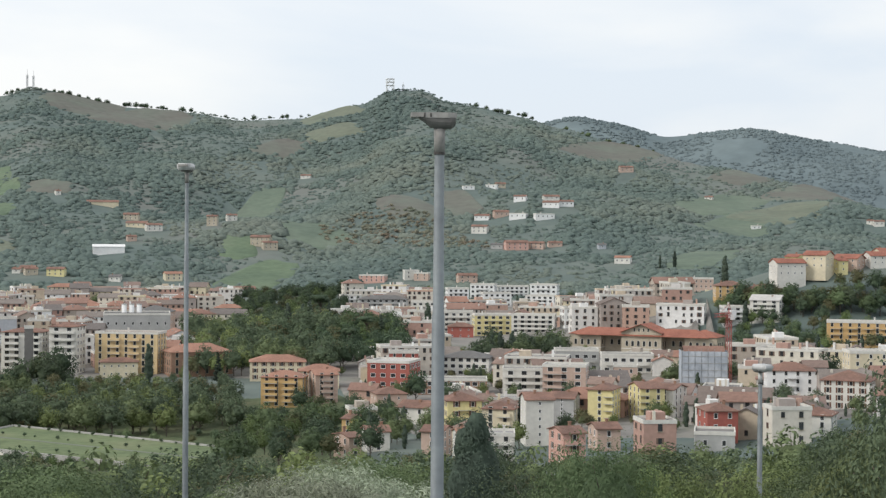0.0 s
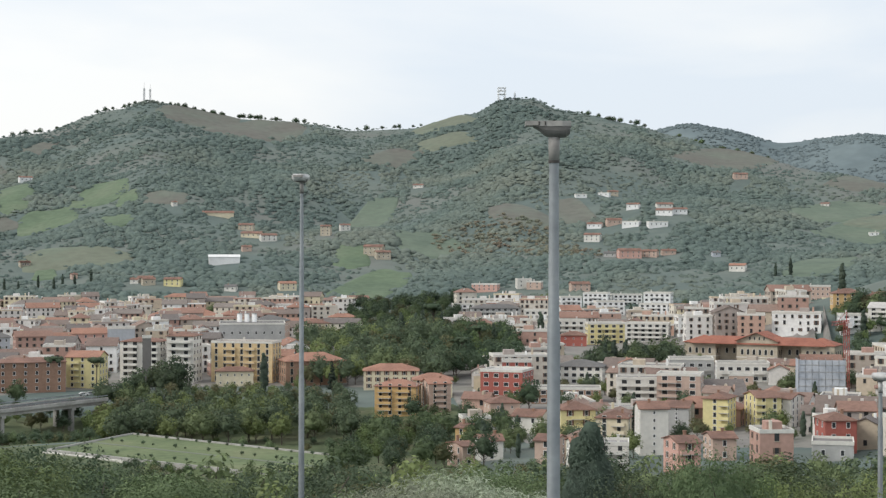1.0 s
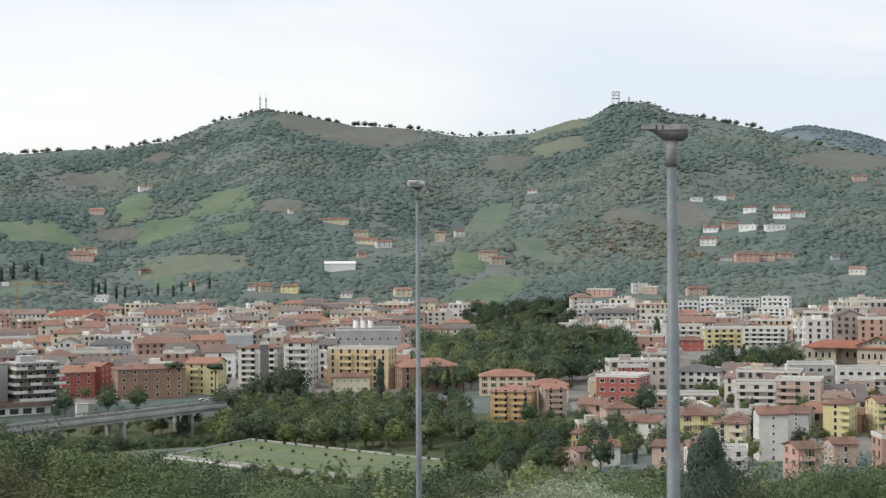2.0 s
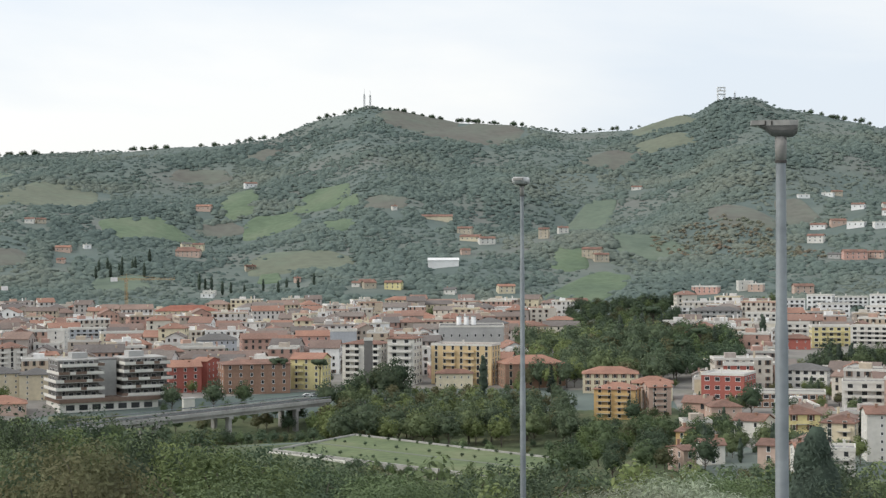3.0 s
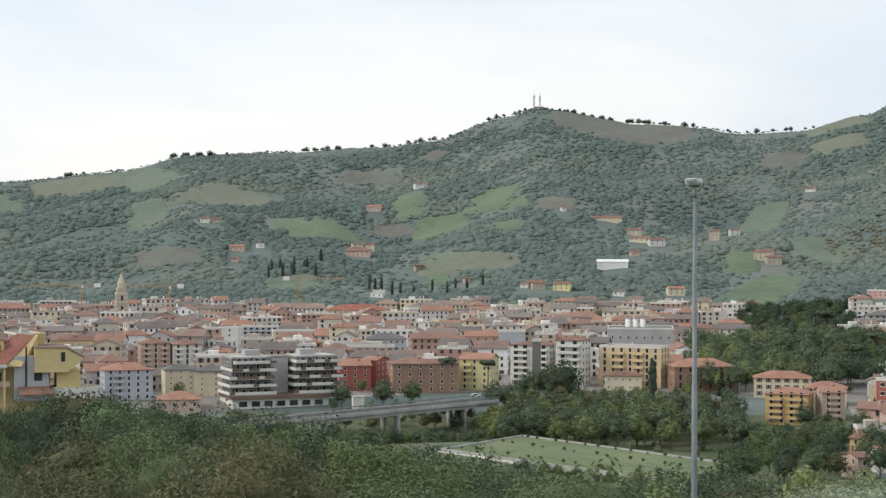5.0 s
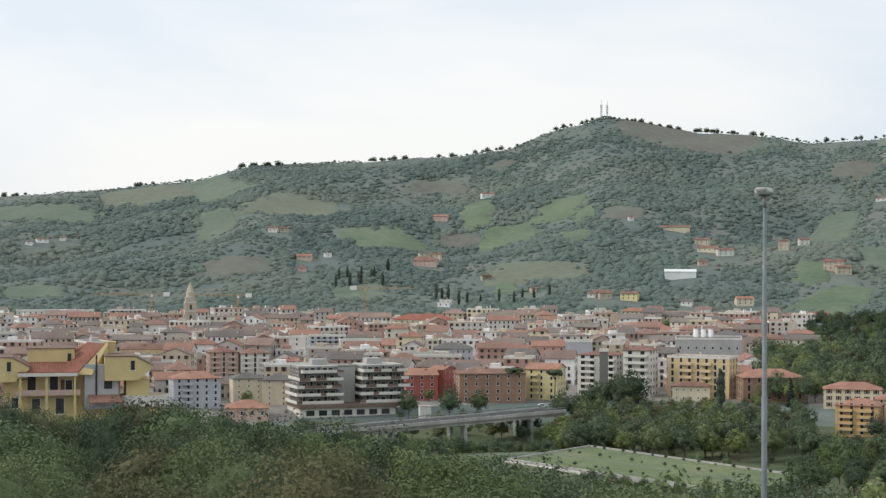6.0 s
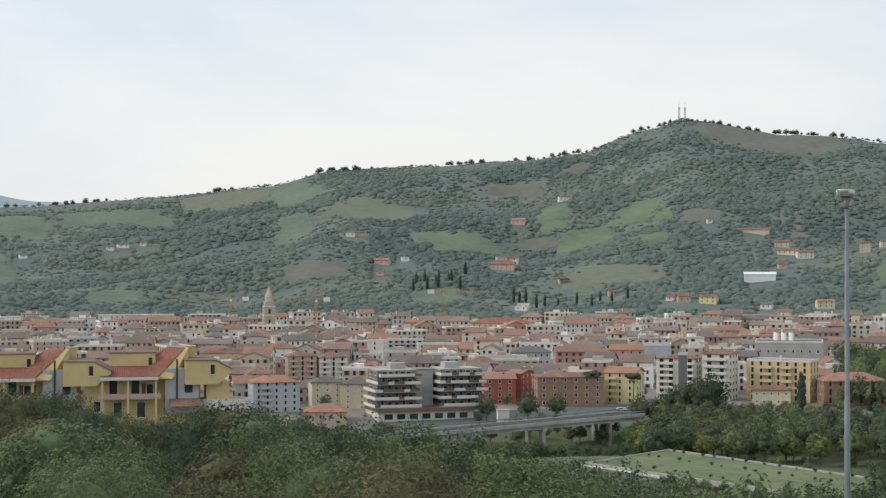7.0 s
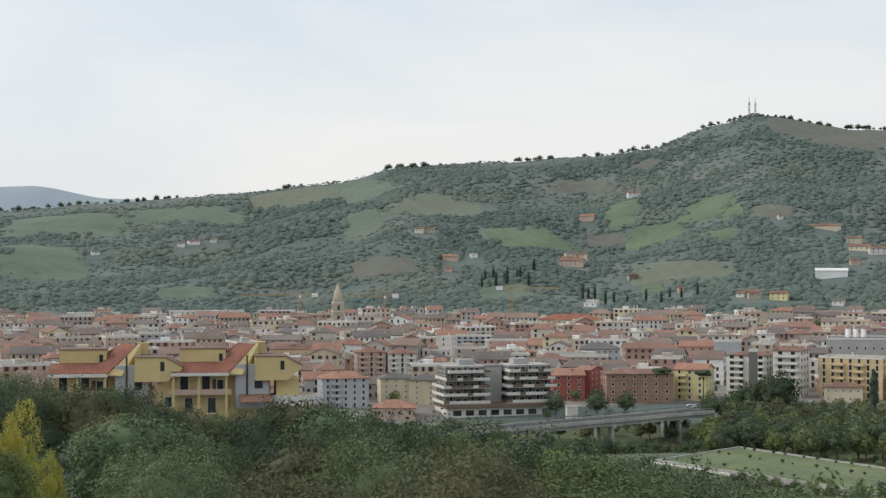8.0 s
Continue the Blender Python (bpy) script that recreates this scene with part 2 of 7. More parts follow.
# ---- geometry helpers ----
class Geo:
    """Vertices and faces of one mesh."""

    def __init__(self):
        self.v, self.f, self.m = [], [], []

    def face(self, *pts, mi=0):
        k = len(self.v)
        self.v.extend(pts)
        self.f.append(tuple(range(k, k + len(pts))))
        self.m.append(mi)

    def box(self, cx, cy, z0, sx, sy, sz, turn=0.0, mi=0):
        k = len(self.v)
        c, s = math.cos(radians(turn)), math.sin(radians(turn))
        for z in (z0, z0 + sz):
            for u, w in ((-1, -1), (1, -1), (1, 1), (-1, 1)):
                px, py = u * sx / 2, w * sy / 2
                self.v.append((cx + c * px - s * py, cy + s * px + c * py, z))
        for q in ((3, 2, 1, 0), (4, 5, 6, 7), (0, 1, 5, 4), (1, 2, 6, 5), (2, 3, 7, 6), (3, 0, 4, 7)):
            self.f.append(tuple(k + i for i in q))
            self.m.append(mi)
        return self

    def prism(self, outline, z0, z1, mi=0):
        """Upright prism over a plan outline (anticlockwise)."""
        k, n = len(self.v), len(outline)
        self.v.extend((x, y, z0) for x, y in outline)
        self.v.extend((x, y, z1) for x, y in outline)
        self.f.append(tuple(range(k + n - 1, k - 1, -1)))
        self.f.append(tuple(range(k + n, k + 2 * n)))
        for i in range(n):
            j = (i + 1) % n
            self.f.append((k + i, k + j, k + n + j, k + n + i))
        self.m.extend([mi] * (n + 2))
        return self

    def slab(self, quad, thick, mi=0):
        """A sloping slab: four corners of its top, anticlockwise, and its thickness downwards."""
        k = len(self.v)
        self.v.extend(quad)
        self.v.extend((x, y, z - thick) for x, y, z in quad)
        n = len(quad)
        self.f.append(tuple(range(k, k + n)))
        self.f.append(tuple(range(k + 2 * n - 1, k + n - 1, -1)))
        for i in range(n):
            j = (i + 1) % n
            self.f.append((k + j, k + i, k + n + i, k + n + j))
        self.m.extend([mi] * (n + 2))
        return self

    def tube(self, p, q, r0, r1, n=8, caps=True, mi=0):
        p, q = Vector(p), Vector(q)
        a = (q - p).normalized()
        u = a.orthogonal().normalized()
        w = a.cross(u)
        k = len(self.v)
        for c, r in ((p, r0), (q, r1)):
            for i in range(n):
                t = 2 * math.pi * i / n
                self.v.append(tuple(c + r * (math.cos(t) * u + math.sin(t) * w)))
        for i in range(n):
            j = (i + 1) % n
            self.f.append((k + i, k + j, k + n + j, k + n + i))
        self.m.extend([mi] * n)
        if caps:
            self.f.append(tuple(range(k + n - 1, k - 1, -1)))
            self.f.append(tuple(range(k + n, k + 2 * n)))
            self.m.extend([mi] * 2)
        return self

    def hip(self, w, l, z, rise, over, thick=0.25):
        """Hipped roof with eaves on a rectangle centred at the origin."""
        a, b = w / 2 + over, l / 2 + over
        k = len(self.v)
        if a >= b:
            r0, r1 = (-(a - b) - 0.01, 0, z + rise), (a - b + 0.01, 0, z + rise)
        else:
            r0, r1 = (0, -(b - a) - 0.01, z + rise), (0, b - a + 0.01, z + rise)
        lo = [(-a, -b, z - thick), (a, -b, z - thick), (a, b, z - thick), (-a, b, z - thick)]
        up = [(x, y, z) for x, y, _ in lo]
        self.v.extend(lo + up + [r0, r1])
        fs = [(3, 2, 1, 0), (0, 1, 5, 4), (1, 2, 6, 5), (2, 3, 7, 6), (3, 0, 4, 7)]
        fs += [(4, 5, 9, 8), (5, 6, 9), (6, 7, 8, 9), (7, 4, 8)] if a >= b else [(4, 5, 8), (5, 6, 9, 8), (6, 7, 9), (7, 4, 8, 9)]
        self.f.extend(tuple(k + i for i in q) for q in fs)
        self.m.extend([0] * len(fs))
        return self

    def gable(self, w, l, z, rise, over, thick=0.25):
        """Two sloping slabs that meet at a ridge along x."""
        a, b = w / 2 + over, l / 2 + over
        self.slab([(-a, -b, z), (a, -b, z), (a, 0, z + rise), (-a, 0, z + rise)], thick)
        self.slab([(-a, 0, z + rise), (a, 0, z + rise), (a, b, z), (-a, b, z)], thick)
        return self

    def mesh(self, name, mats, smooth=False):
        me = bpy.data.meshes.new(name)
        me.from_pydata(self.v, [], self.f)
        for mt in mats if isinstance(mats, (list, tuple)) else [mats]:
            me.materials.append(mt)
        if any(self.m):
            me.polygons.foreach_set("material_index", self.m)
        if smooth:
            me.polygons.foreach_set("use_smooth", [True] * len(self.f))
        me.update()
        return me


def part(name, geo, mats, parent, label="", smooth=False, at=None):
    """One mesh object under a thing or a part; geo: a Geo or a finished mesh."""
    me = geo.mesh(name, mats, smooth) if isinstance(geo, Geo) else geo
    ob = new(name, me)
    ob.parent = parent
    if at is not None:
        ob.matrix_basis = at
    return tagged(ob, label)


def thing(name, m, label, category, group="", kind=""):
    ob = new(name)
    ob.matrix_basis = m
    ob.empty_display_size = 0.5
    return tagged(ob, label, category, group, kind)


# ---- the lie of the land: heights by bearing (degrees left of north) and distance ----
EYE = 62.0
BEARINGS = (-18.0, -8.0, 0.0, 8.0, 16.0, 24.0, 33.0, 46.0)
REACH = (0.0, 40.0, 100.0, 200.0, 320.0, 430.0, 530.0, 590.0, 660.0, 1000.0, 1350.0)
HEIGHTS = (
    (60.3, 51, 42, 30, 20, 13, 12, 12, 13, 20, 26),
    (60.3, 51, 40, 24, 11, 5, 4, 4, 4, 8, 24),
    (60.3, 52, 40, 22, 9, 3, 2, 2, 2, 6, 22),
    (60.3, 53, 39, 20, 4, -1, -6, -5, 2, 4, 8),
    (60.3, 53, 39, 20, 3, -1, 0, -10, 2, 4, 8),
    (60.3, 53, 39, 24, 10, 2, -4, -4, 2, 4, 8),
    (60.3, 53, 41, 36.5, 32, 18, 7, 4, 4, 4, 8),
    (60.3, 55, 48, 43, 34, 22, 9, 6, 5, 5, 8),
)
# ridge: bearing, height of its line seen from the first eye (degrees), distance
RIDGE = (
    (-40, 0.4, 2000), (-15, 0.9, 2050), (-12, 1.82, 2150), (-9, 2.42, 2250), (-6, 3.16, 2350), (-3.8, 3.72, 2430), (-2.6, 4.12, 2450),
    (-0.3, 4.55, 2470), (0.8, 4.98, 2480), (1.8, 4.95, 2480), (2.8, 4.46, 2490), (5, 3.98, 2500), (7, 3.9, 2500), (8.6, 4.14, 2500),
    (10.8, 4.28, 2500), (13.9, 4.8, 2480), (15, 4.52, 2470), (17.4, 3.7, 2450), (19.3, 3.44, 2440), (22.8, 3.26, 2420), (26, 3.1, 2400),
    (28, 2.58, 2400), (31.3, 2.2, 2380), (35.8, 1.86, 2350), (39.3, 1.58, 2300), (60, 1.0, 2200),
)
FAR_RIDGE = ((-40, 2.6), (-14.8, 2.8), (-12.7, 3.19), (-10.4, 3.58), (-7.6, 3.32), (-5.7, 3.78), (-4.5, 3.97), (-3, 3.7), (4, 2.6), (30, 1.6), (35.8, 1.92), (38.2, 2.34), (42, 2.2), (60, 1.6))


def lerp_row(keys, values, k):
    if k <= keys[0]:
        return values[0]
    for i in range(1, len(keys)):
        if k <= keys[i]:
            s = (k - keys[i - 1]) / (keys[i] - keys[i - 1])
            s = s * s * (3 - 2 * s) * 0.6 + s * 0.4
            return values[i - 1] + (values[i] - values[i - 1]) * s
    return values[-1]


RIDGE_B, RIDGE_E, RIDGE_D = (tuple(r[i] for r in RIDGE) for i in range(3))
FAR_B, FAR_E = (tuple(r[i] for r in FAR_RIDGE) for i in range(2))


def ripple(x, y):
    """Gullies and knolls, about -1 to 1."""
    return (math.sin(x * 0.0131 + 1.3 * math.sin(y * 0.0071)) + math.sin(x * 0.0217 - y * 0.0093 + 2.0) * 0.7
            + math.sin(x * 0.041 + y * 0.017 + 0.7 * math.sin(y * 0.021)) * 0.35 + math.sin(y * 0.019 - x * 0.006) * 0.5) / 2.2


def ground(x, y):
    d, b = math.hypot(x, y), math.degrees(math.atan2(-x, y))
    if abs(b) > 75:                      # behind the viewpoint: the hill goes on
        near = 60.3 + 16 * min(1, d / 300) * min(1, (abs(b) - 75) / 40)
        flat = lerp_row(REACH, HEIGHTS[0] if b < 0 else HEIGHTS[-1], d)
        s = min(1, (abs(b) - 75) / 40)
        return flat + (near - flat) * s + 2.0 * ripple(x * 2, y * 2) * min(1, d / 400)
    if d <= 1350:
        z = lerp_row(BEARINGS, tuple(lerp_row(REACH, h, d) for h in HEIGHTS), b)
    else:
        foot = lerp_row(BEARINGS, tuple(h[-1] for h in HEIGHTS), b)
        r = lerp_row(RIDGE_B, RIDGE_D, b)
        top = EYE + r * math.tan(math.radians(lerp_row(RIDGE_B, RIDGE_E, b)))
        if d <= r:
            s = (d - 1350) / (r - 1350)
            z = foot + (top - foot) * (0.72 * s + 0.28 * s * s)
            z += 17 * ripple(x, y) * math.sin(math.pi * min(1, s * 1.02)) ** 0.8 if s < 0.98 else 0
        else:
            z = max(top - (d - r) * 0.22, 40)
            far = EYE + 4300 * math.tan(math.radians(lerp_row(FAR_B, FAR_E, b)))
            if d > 3300:
                s = min(1, (d - 3300) / 1000)
                z = max(z, 40 + (far - 40) * s * s * (3 - 2 * s) + 10 * ripple(x * 0.6, y * 0.6) * math.sin(math.pi * s) - max(0, d - 4300) * 0.3)
    # hill with the upper village
    z += 38 * math.exp(-(((x - 205) / 110) ** 2 + ((y - 865) / 80) ** 2))
    # knoll under the park
    z += 8 * math.exp(-(((x + 60) / 60) ** 2 + ((y - 835) / 80) ** 2))
    return z


def polar(b, d):
    """East and north of a place at that bearing and distance."""
    return -d * math.sin(math.radians(b)), d * math.cos(math.radians(b))


# ---- the ground: one sheet to the horizon ----
def land_sheet():
    steps, b = [], -180.0
    while b < 179.9:
        steps.append(b)
        b += 0.3 if -21 <= b < 46 else 3.0
    rings, d = [3.0], 3.0
    while d < 4900:
        d += max(2.5, d * (0.02 if d < 1250 else 0.0105))
        rings.append(d)
    g = Geo()
    g.v.append((0, 0, ground(0, 0)))
    for d in rings:
        for b in steps:
            x, y = polar(b, d)
            g.v.append((x, y, ground(x, y)))
    n = len(steps)
    for i in range(n):
        g.f.append((0, 1 + (i + 1) % n, 1 + i))
    for r in range(len(rings) - 1):
        for i in range(n):
            j = (i + 1) % n
            g.f.append((1 + r * n + i, 1 + r * n + j, 1 + (r + 1) * n + j, 1 + (r + 1) * n + i))
    ob = new("ground", g.mesh("ground", HAZY_LAND, True))
    return tagged(ob, "green and brown hillsides and valley floor under an overcast sky, tinted for haze", "ground", kind="structure")


def distant_hills(b0, b1, mat, label):
    """A range behind the ridge, between two bearings; mat has haze painted into its colour."""
    g, n = Geo(), 14
    bs = [b0 + 0.25 * i for i in range(int((b1 - b0) * 4) + 1)]
    for b in bs:
        for k in range(n):
            x, y = polar(b, 3450 + 66 * k)
            g.v.append((x, y, ground(x, y) + 4))
    for i in range(len(bs) - 1):
        for k in range(n - 1):
            a = i * n + k
            g.f.append((a, a + 1, a + n + 1, a + n))
    return tagged(new("backdrop", g.mesh("backdrop", mat, True)), label, "hills", kind="structure")


def town_floor():
    """Streets and yards under the town."""
    g, n = Geo(), 30
    bs = [-17 + 0.5 * i for i in range(117)]
    for b in bs:
        d0 = lerp_row((-17, -9, 0, 2.5, 4, 14, 22, 26, 41), (520, 470, 465, 545, 690, 690, 650, 610, 600), b)
        d1 = lerp_row((-17, -9.5, -8, 2, 4, 7, 8, 41), (735, 735, 1190, 1190, 760, 760, 1335, 1335), b)
        for k in range(n):
            x, y = polar(b, d0 + (d1 - d0) * k / (n - 1))
            g.v.append((x, y, ground(x, y) + (0.6 if 0 < k < n - 1 else -0.5)))
    for i in range(len(bs) - 1):
        for k in range(n - 1):
            a = i * n + k
            g.f.append((a, a + 1, a + n + 1, a + n))
    return tagged(new("pavement", g.mesh("pavement", STREET, True)), "grey paved streets and yards between the houses", "pavement", kind="structure")


def valley_meadow():
    """Rough grass of the valley floor round the terrace."""
    g, n = Geo(), 14
    bs = [3 + 0.5 * i for i in range(45)]
    for b in bs:
        for k in range(n):
            x, y = polar(b, 380 + 265 * k / (n - 1))
            g.v.append((x, y, ground(x, y) + (0.35 if 0 < k < n - 1 and 3 < b < 25 else -0.5)))
    for i in range(len(bs) - 1):
        for k in range(n - 1):
            a = i * n + k
            g.f.append((a, a + 1, a + n + 1, a + n))
    return tagged(new("meadow", g.mesh("meadow", ROUGH_GRASS, True)), "rough dark grass on the valley floor", "field", kind="structure")


land_sheet()
valley_meadow()
distant_hills(-60, 15, HAZY_RANGE, "distant wooded hills behind the ridge, haze painted in as blue-grey")
distant_hills(15, 60, HAZY_MOUNTAINS, "mountains far behind the ridge, haze painted in as pale blue")
town_floor()
FIELDS = []


def field(name, x, y, w, l, turn, mat, label, lift=1.0, kind="structure", keep_clear=True):
    """A rounded patch of crop or grass that follows the ground."""
    g, n = Geo(), 16
    c, s = math.cos(radians(turn)), math.sin(radians(turn))
    for i in range(n + 1):
        for j in range(n + 1):
            u, v = 2 * i / n - 1, 2 * j / n - 1
            # from a square to something between a square and a disc, with an uneven edge
            k = 1 - 0.22 * (u * u * v * v) + 0.05 * math.sin(5 * u + x) + 0.05 * math.sin(4 * v + y)
            px, py = u * k * w / 2 * (1 - 0.18 * v), v * k * l / 2
            gx, gy = x + c * px - s * py, y + s * px + c * py
            edge = max(abs(u), abs(v)) > 0.99
            g.v.append((gx, gy, ground(gx, gy) + (-0.5 if edge else lift)))
    for i in range(n):
        for j in range(n):
            k = i * (n + 1) + j
            g.f.append((k, k + n + 1, k + n + 2, k + 1))
    ob = new(name, g.mesh(name, mat, True))
    if keep_clear:
        FIELDS.append((x, y, w / 2, l / 2, c, s))
    return tagged(ob, label, "field", "", kind)


def in_field(x, y, k=0.92):
    for fx, fy, a, b, c, s in FIELDS:
        dx, dy = x - fx, y - fy
        if abs(dx) < 260 and abs(dy) < 260:
            u, v = (c * dx + s * dy) / a, (-s * dx + c * dy) / b
            if max(abs(u), abs(v)) < k:
                return True
    return False


# ---- trees ----
def leaf_cloud(seed, lobes, count, size, flat=1.0, long=1.0, up=0.0):
    """Leaves as small bent quads over the outsides of lobes (x, y, z, radius)."""
    rng = np.random.RandomState(seed)
    lob = np.array(lobes)
    pick = rng.choice(len(lob), count, p=np.minimum(lob[:, 3], lob[-1, 3] * 2) ** 2 / (np.minimum(lob[:, 3], lob[-1, 3] * 2) ** 2).sum())
    d = rng.normal(size=(count, 3))
    d /= np.linalg.norm(d, axis=1)[:, None]
    r = lob[pick, 3] * (0.74 + 0.5 * rng.rand(count) ** 1.4)
    c = lob[pick, :3] + d * r[:, None] * np.array([1, 1, flat])
    out = c - lob[:, :3].mean(0)
    out /= np.linalg.norm(out, axis=1)[:, None] + 1e-6
    nrm = d * 1.0 + out * 0.4 + np.array([0, 0, 0.3]) + rng.normal(size=(count, 3)) * 0.22
    nrm /= np.linalg.norm(nrm, axis=1)[:, None]
    a = np.cross(nrm, rng.normal(size=(count, 3)))
    if up:
        a = a * (1 - up) + np.array([0, 0, 1.0]) * up
        a -= nrm * (a * nrm).sum(1)[:, None]
    a /= np.linalg.norm(a, axis=1)[:, None] + 1e-9
    b = np.cross(nrm, a)
    s = size * (0.6 + 0.8 * rng.rand(count))[:, None]
    a, b = a * s * long, b * s
    v = np.stack([c - a, c - b * 0.55 + nrm * s * 0.2, c + a, c + b * 0.55 + nrm * s * 0.2], 1).reshape(-1, 3)
    return v, np.arange(count * 4).reshape(-1, 4)


def round_cube(n):
    """A unit ball of quads: a cube of n by n squares a side, blown up."""
    pts, quads = {}, []
    for ax in range(3):
        for sgn in (-1, 1):
            ids = []
            for i in range(n + 1):
                for j in range(n + 1):
                    p = [0, 0, 0]
                    p[ax], p[(ax + 1) % 3], p[(ax + 2) % 3] = sgn, math.tan((2 * i / n - 1) * math.pi / 4), math.tan((2 * j / n - 1) * math.pi / 4)
                    k = tuple(round(q, 5) for q in p)
                    ids.append(pts.setdefault(k, len(pts)))
            for i in range(n):
                for j in range(n):
                    q = (ids[i * (n + 1) + j], ids[(i + 1) * (n + 1) + j], ids[(i + 1) * (n + 1) + j + 1], ids[i * (n + 1) + j + 1])
                    quads.append(q if sgn > 0 else q[::-1])
    v = np.array(list(pts))
    return v / np.linalg.norm(v, axis=1)[:, None], np.array(quads)


BALLS = {n: round_cube(n) for n in (2, 3)}


def clumps(seed, lobes, n, flat=1.0, fill=0.9):
    """The inner mass of a crown: an uneven lump of foliage for every lobe."""
    rng = np.random.RandomState(seed + 500)
    ball, quads = BALLS[n]
    vs, fs = [], []
    for i, (x, y, z, r) in enumerate(lobes):
        k = rng.normal(size=(3, 3)) * 2.2
        bulge = 1 + 0.13 * np.sin(ball @ k[0] + i) + 0.1 * np.sin(ball @ k[1] * 1.9 + 2 * i) + 0.07 * rng.normal(size=len(ball))
        vs.append(ball * bulge[:, None] * r * fill * np.array([1, 1, flat]) + np.array([x, y, z]))
        fs.append(quads + i * len(ball))
    return np.concatenate(vs), np.concatenate(fs)


def crown_mesh(seed, lobes, leaves, size, mat, n=3, flat=1.0, long=1.0, up=0.0, fill=0.9, core=None):
    v, f = clumps(seed, lobes[:core], n, flat, fill)
    lv, lf = leaf_cloud(seed, lobes, leaves, size, flat, long, up)
    me = cloud_mesh("crown", np.concatenate([v, lv]), np.concatenate([f, lf + len(v)]), mat)
    me.polygons.foreach_set("use_smooth", [True] * len(f) + [False] * len(lf))
    return me


def cloud_mesh(name, v, f, mat):
    me = bpy.data.meshes.new(name)
    me.vertices.add(len(v))
    me.vertices.foreach_set("co", v.astype(np.float32).ravel())
    me.loops.add(f.size)
    me.loops.foreach_set("vertex_index", f.astype(np.int32).ravel())
    me.polygons.add(len(f))
    me.polygons.foreach_set("loop_start", np.arange(0, f.size, 4, dtype=np.int32))
    me.materials.append(mat)
    me.update(calc_edges=True)
    return me


def crown_lobes(seed, height, width, base, n, small=0.045, core=7):
    """Small clumps over the outside of an uneven crown from base to height, large ones within."""
    rng = random.Random(seed)
    mid, half = base + (height - base) * 0.5, (height - base) * 0.5
    out = []
    for i in range(core):
        a = i * 2.4
        r = width * 0.16 * math.sqrt(i / max(1, core - 1))
        out.append((r * math.cos(a), r * math.sin(a), mid + half * (0.42 - 0.9 * i / core) * 0.8, width * 0.25))
    # a few boughs push the outline out
    boughs = [(rng.uniform(0, 6.28), rng.uniform(-0.4, 0.95), rng.uniform(0.12, 0.3)) for i in range(9)]
    for i in range(n):
        u = 1 - 1.55 * (i + 0.5) / n            # from the top down past the waist
        a = i * 2.39996 + rng.uniform(-0.4, 0.4)
        ring = math.sqrt(max(0, 1 - u * u))
        k = 0.72 + rng.uniform(-0.1, 0.08)
        for ba, bu, bk in boughs:
            da = (a - ba + math.pi) % (2 * math.pi) - math.pi
            k += bk * math.exp(-((da * max(0.3, ring) / 0.42) ** 2) - ((u - bu) / 0.32) ** 2)
        s = width * small * rng.uniform(0.6, 1.5)
        out.append((ring * k * width * 0.5 * math.cos(a), ring * k * width * 0.5 * math.sin(a), mid + u * k * half, s))
    return out


def trunk_geo(seed, height, base, r, lobes):
    rng, g = random.Random(seed), Geo()
    p, n = Vector((0, 0, -0.8)), 5
    for i in range(n):
        q = Vector((rng.uniform(-0.02, 0.02) * height, rng.uniform(-0.02, 0.02) * height, height * 0.75 * (i + 1) / n))
        g.tube(p, q, r * (1 - 0.17 * i), r * (1 - 0.17 * (i + 1)), 7)
        p = q
    for x, y, z, s in lobes[::max(2, len(lobes) // 14)]:
        z0 = max(base * 0.6, z - 0.45 * math.hypot(x, y) - 0.12 * height)
        g.tube((0, 0, z0), (x * 0.85, y * 0.85, z), r * 0.38, r * 0.1, 5)
    return g


TREE_KINDS = {}


def tree_kind(key, seed, height, width, base, leaves, size, mat, name, label, category="tree", lobes=14, flat=0.85, long=1.0, small=0.045, core=7, up=0.0, fill=0.8):
    """The meshes of one kind of tree, shared by all that stand of it."""
    lb = crown_lobes(seed, height, width, base, lobes, small, core)
    TREE_KINDS[key] = (name, trunk_geo(seed, height, base, max(0.1, height * 0.022), lb).mesh("trunk", BARK, True),
                       crown_mesh(seed, lb, leaves, size, mat, 3, flat, long, up, fill, core), label, category)


def cypress_kind(key, seed, height, width, leaves, size, label="dark narrow cypress with dense foliage"):
    lb = []
    for i in range(12):
        t = (i + 0.5) / 12
        lb.append((0.06 * width * math.sin(i * 2.1), 0.06 * width * math.cos(i * 1.7), height * (0.05 + 0.92 * t), width / 2 * (math.sin(math.pi * (0.12 + 0.8 * t ** 0.8)) ** 0.7) * 0.9 + 0.1))
    g = Geo().tube((0, 0, -0.8), (0, 0, height * 0.85), height * 0.018, 0.03, 6)
    TREE_KINDS[key] = ("cypress", g.mesh("trunk", BARK), crown_mesh(seed, lb, leaves, size, LEAF_CYPRESS, 3, 1.3, 1.6, 0.6, 0.85), label, "tree")


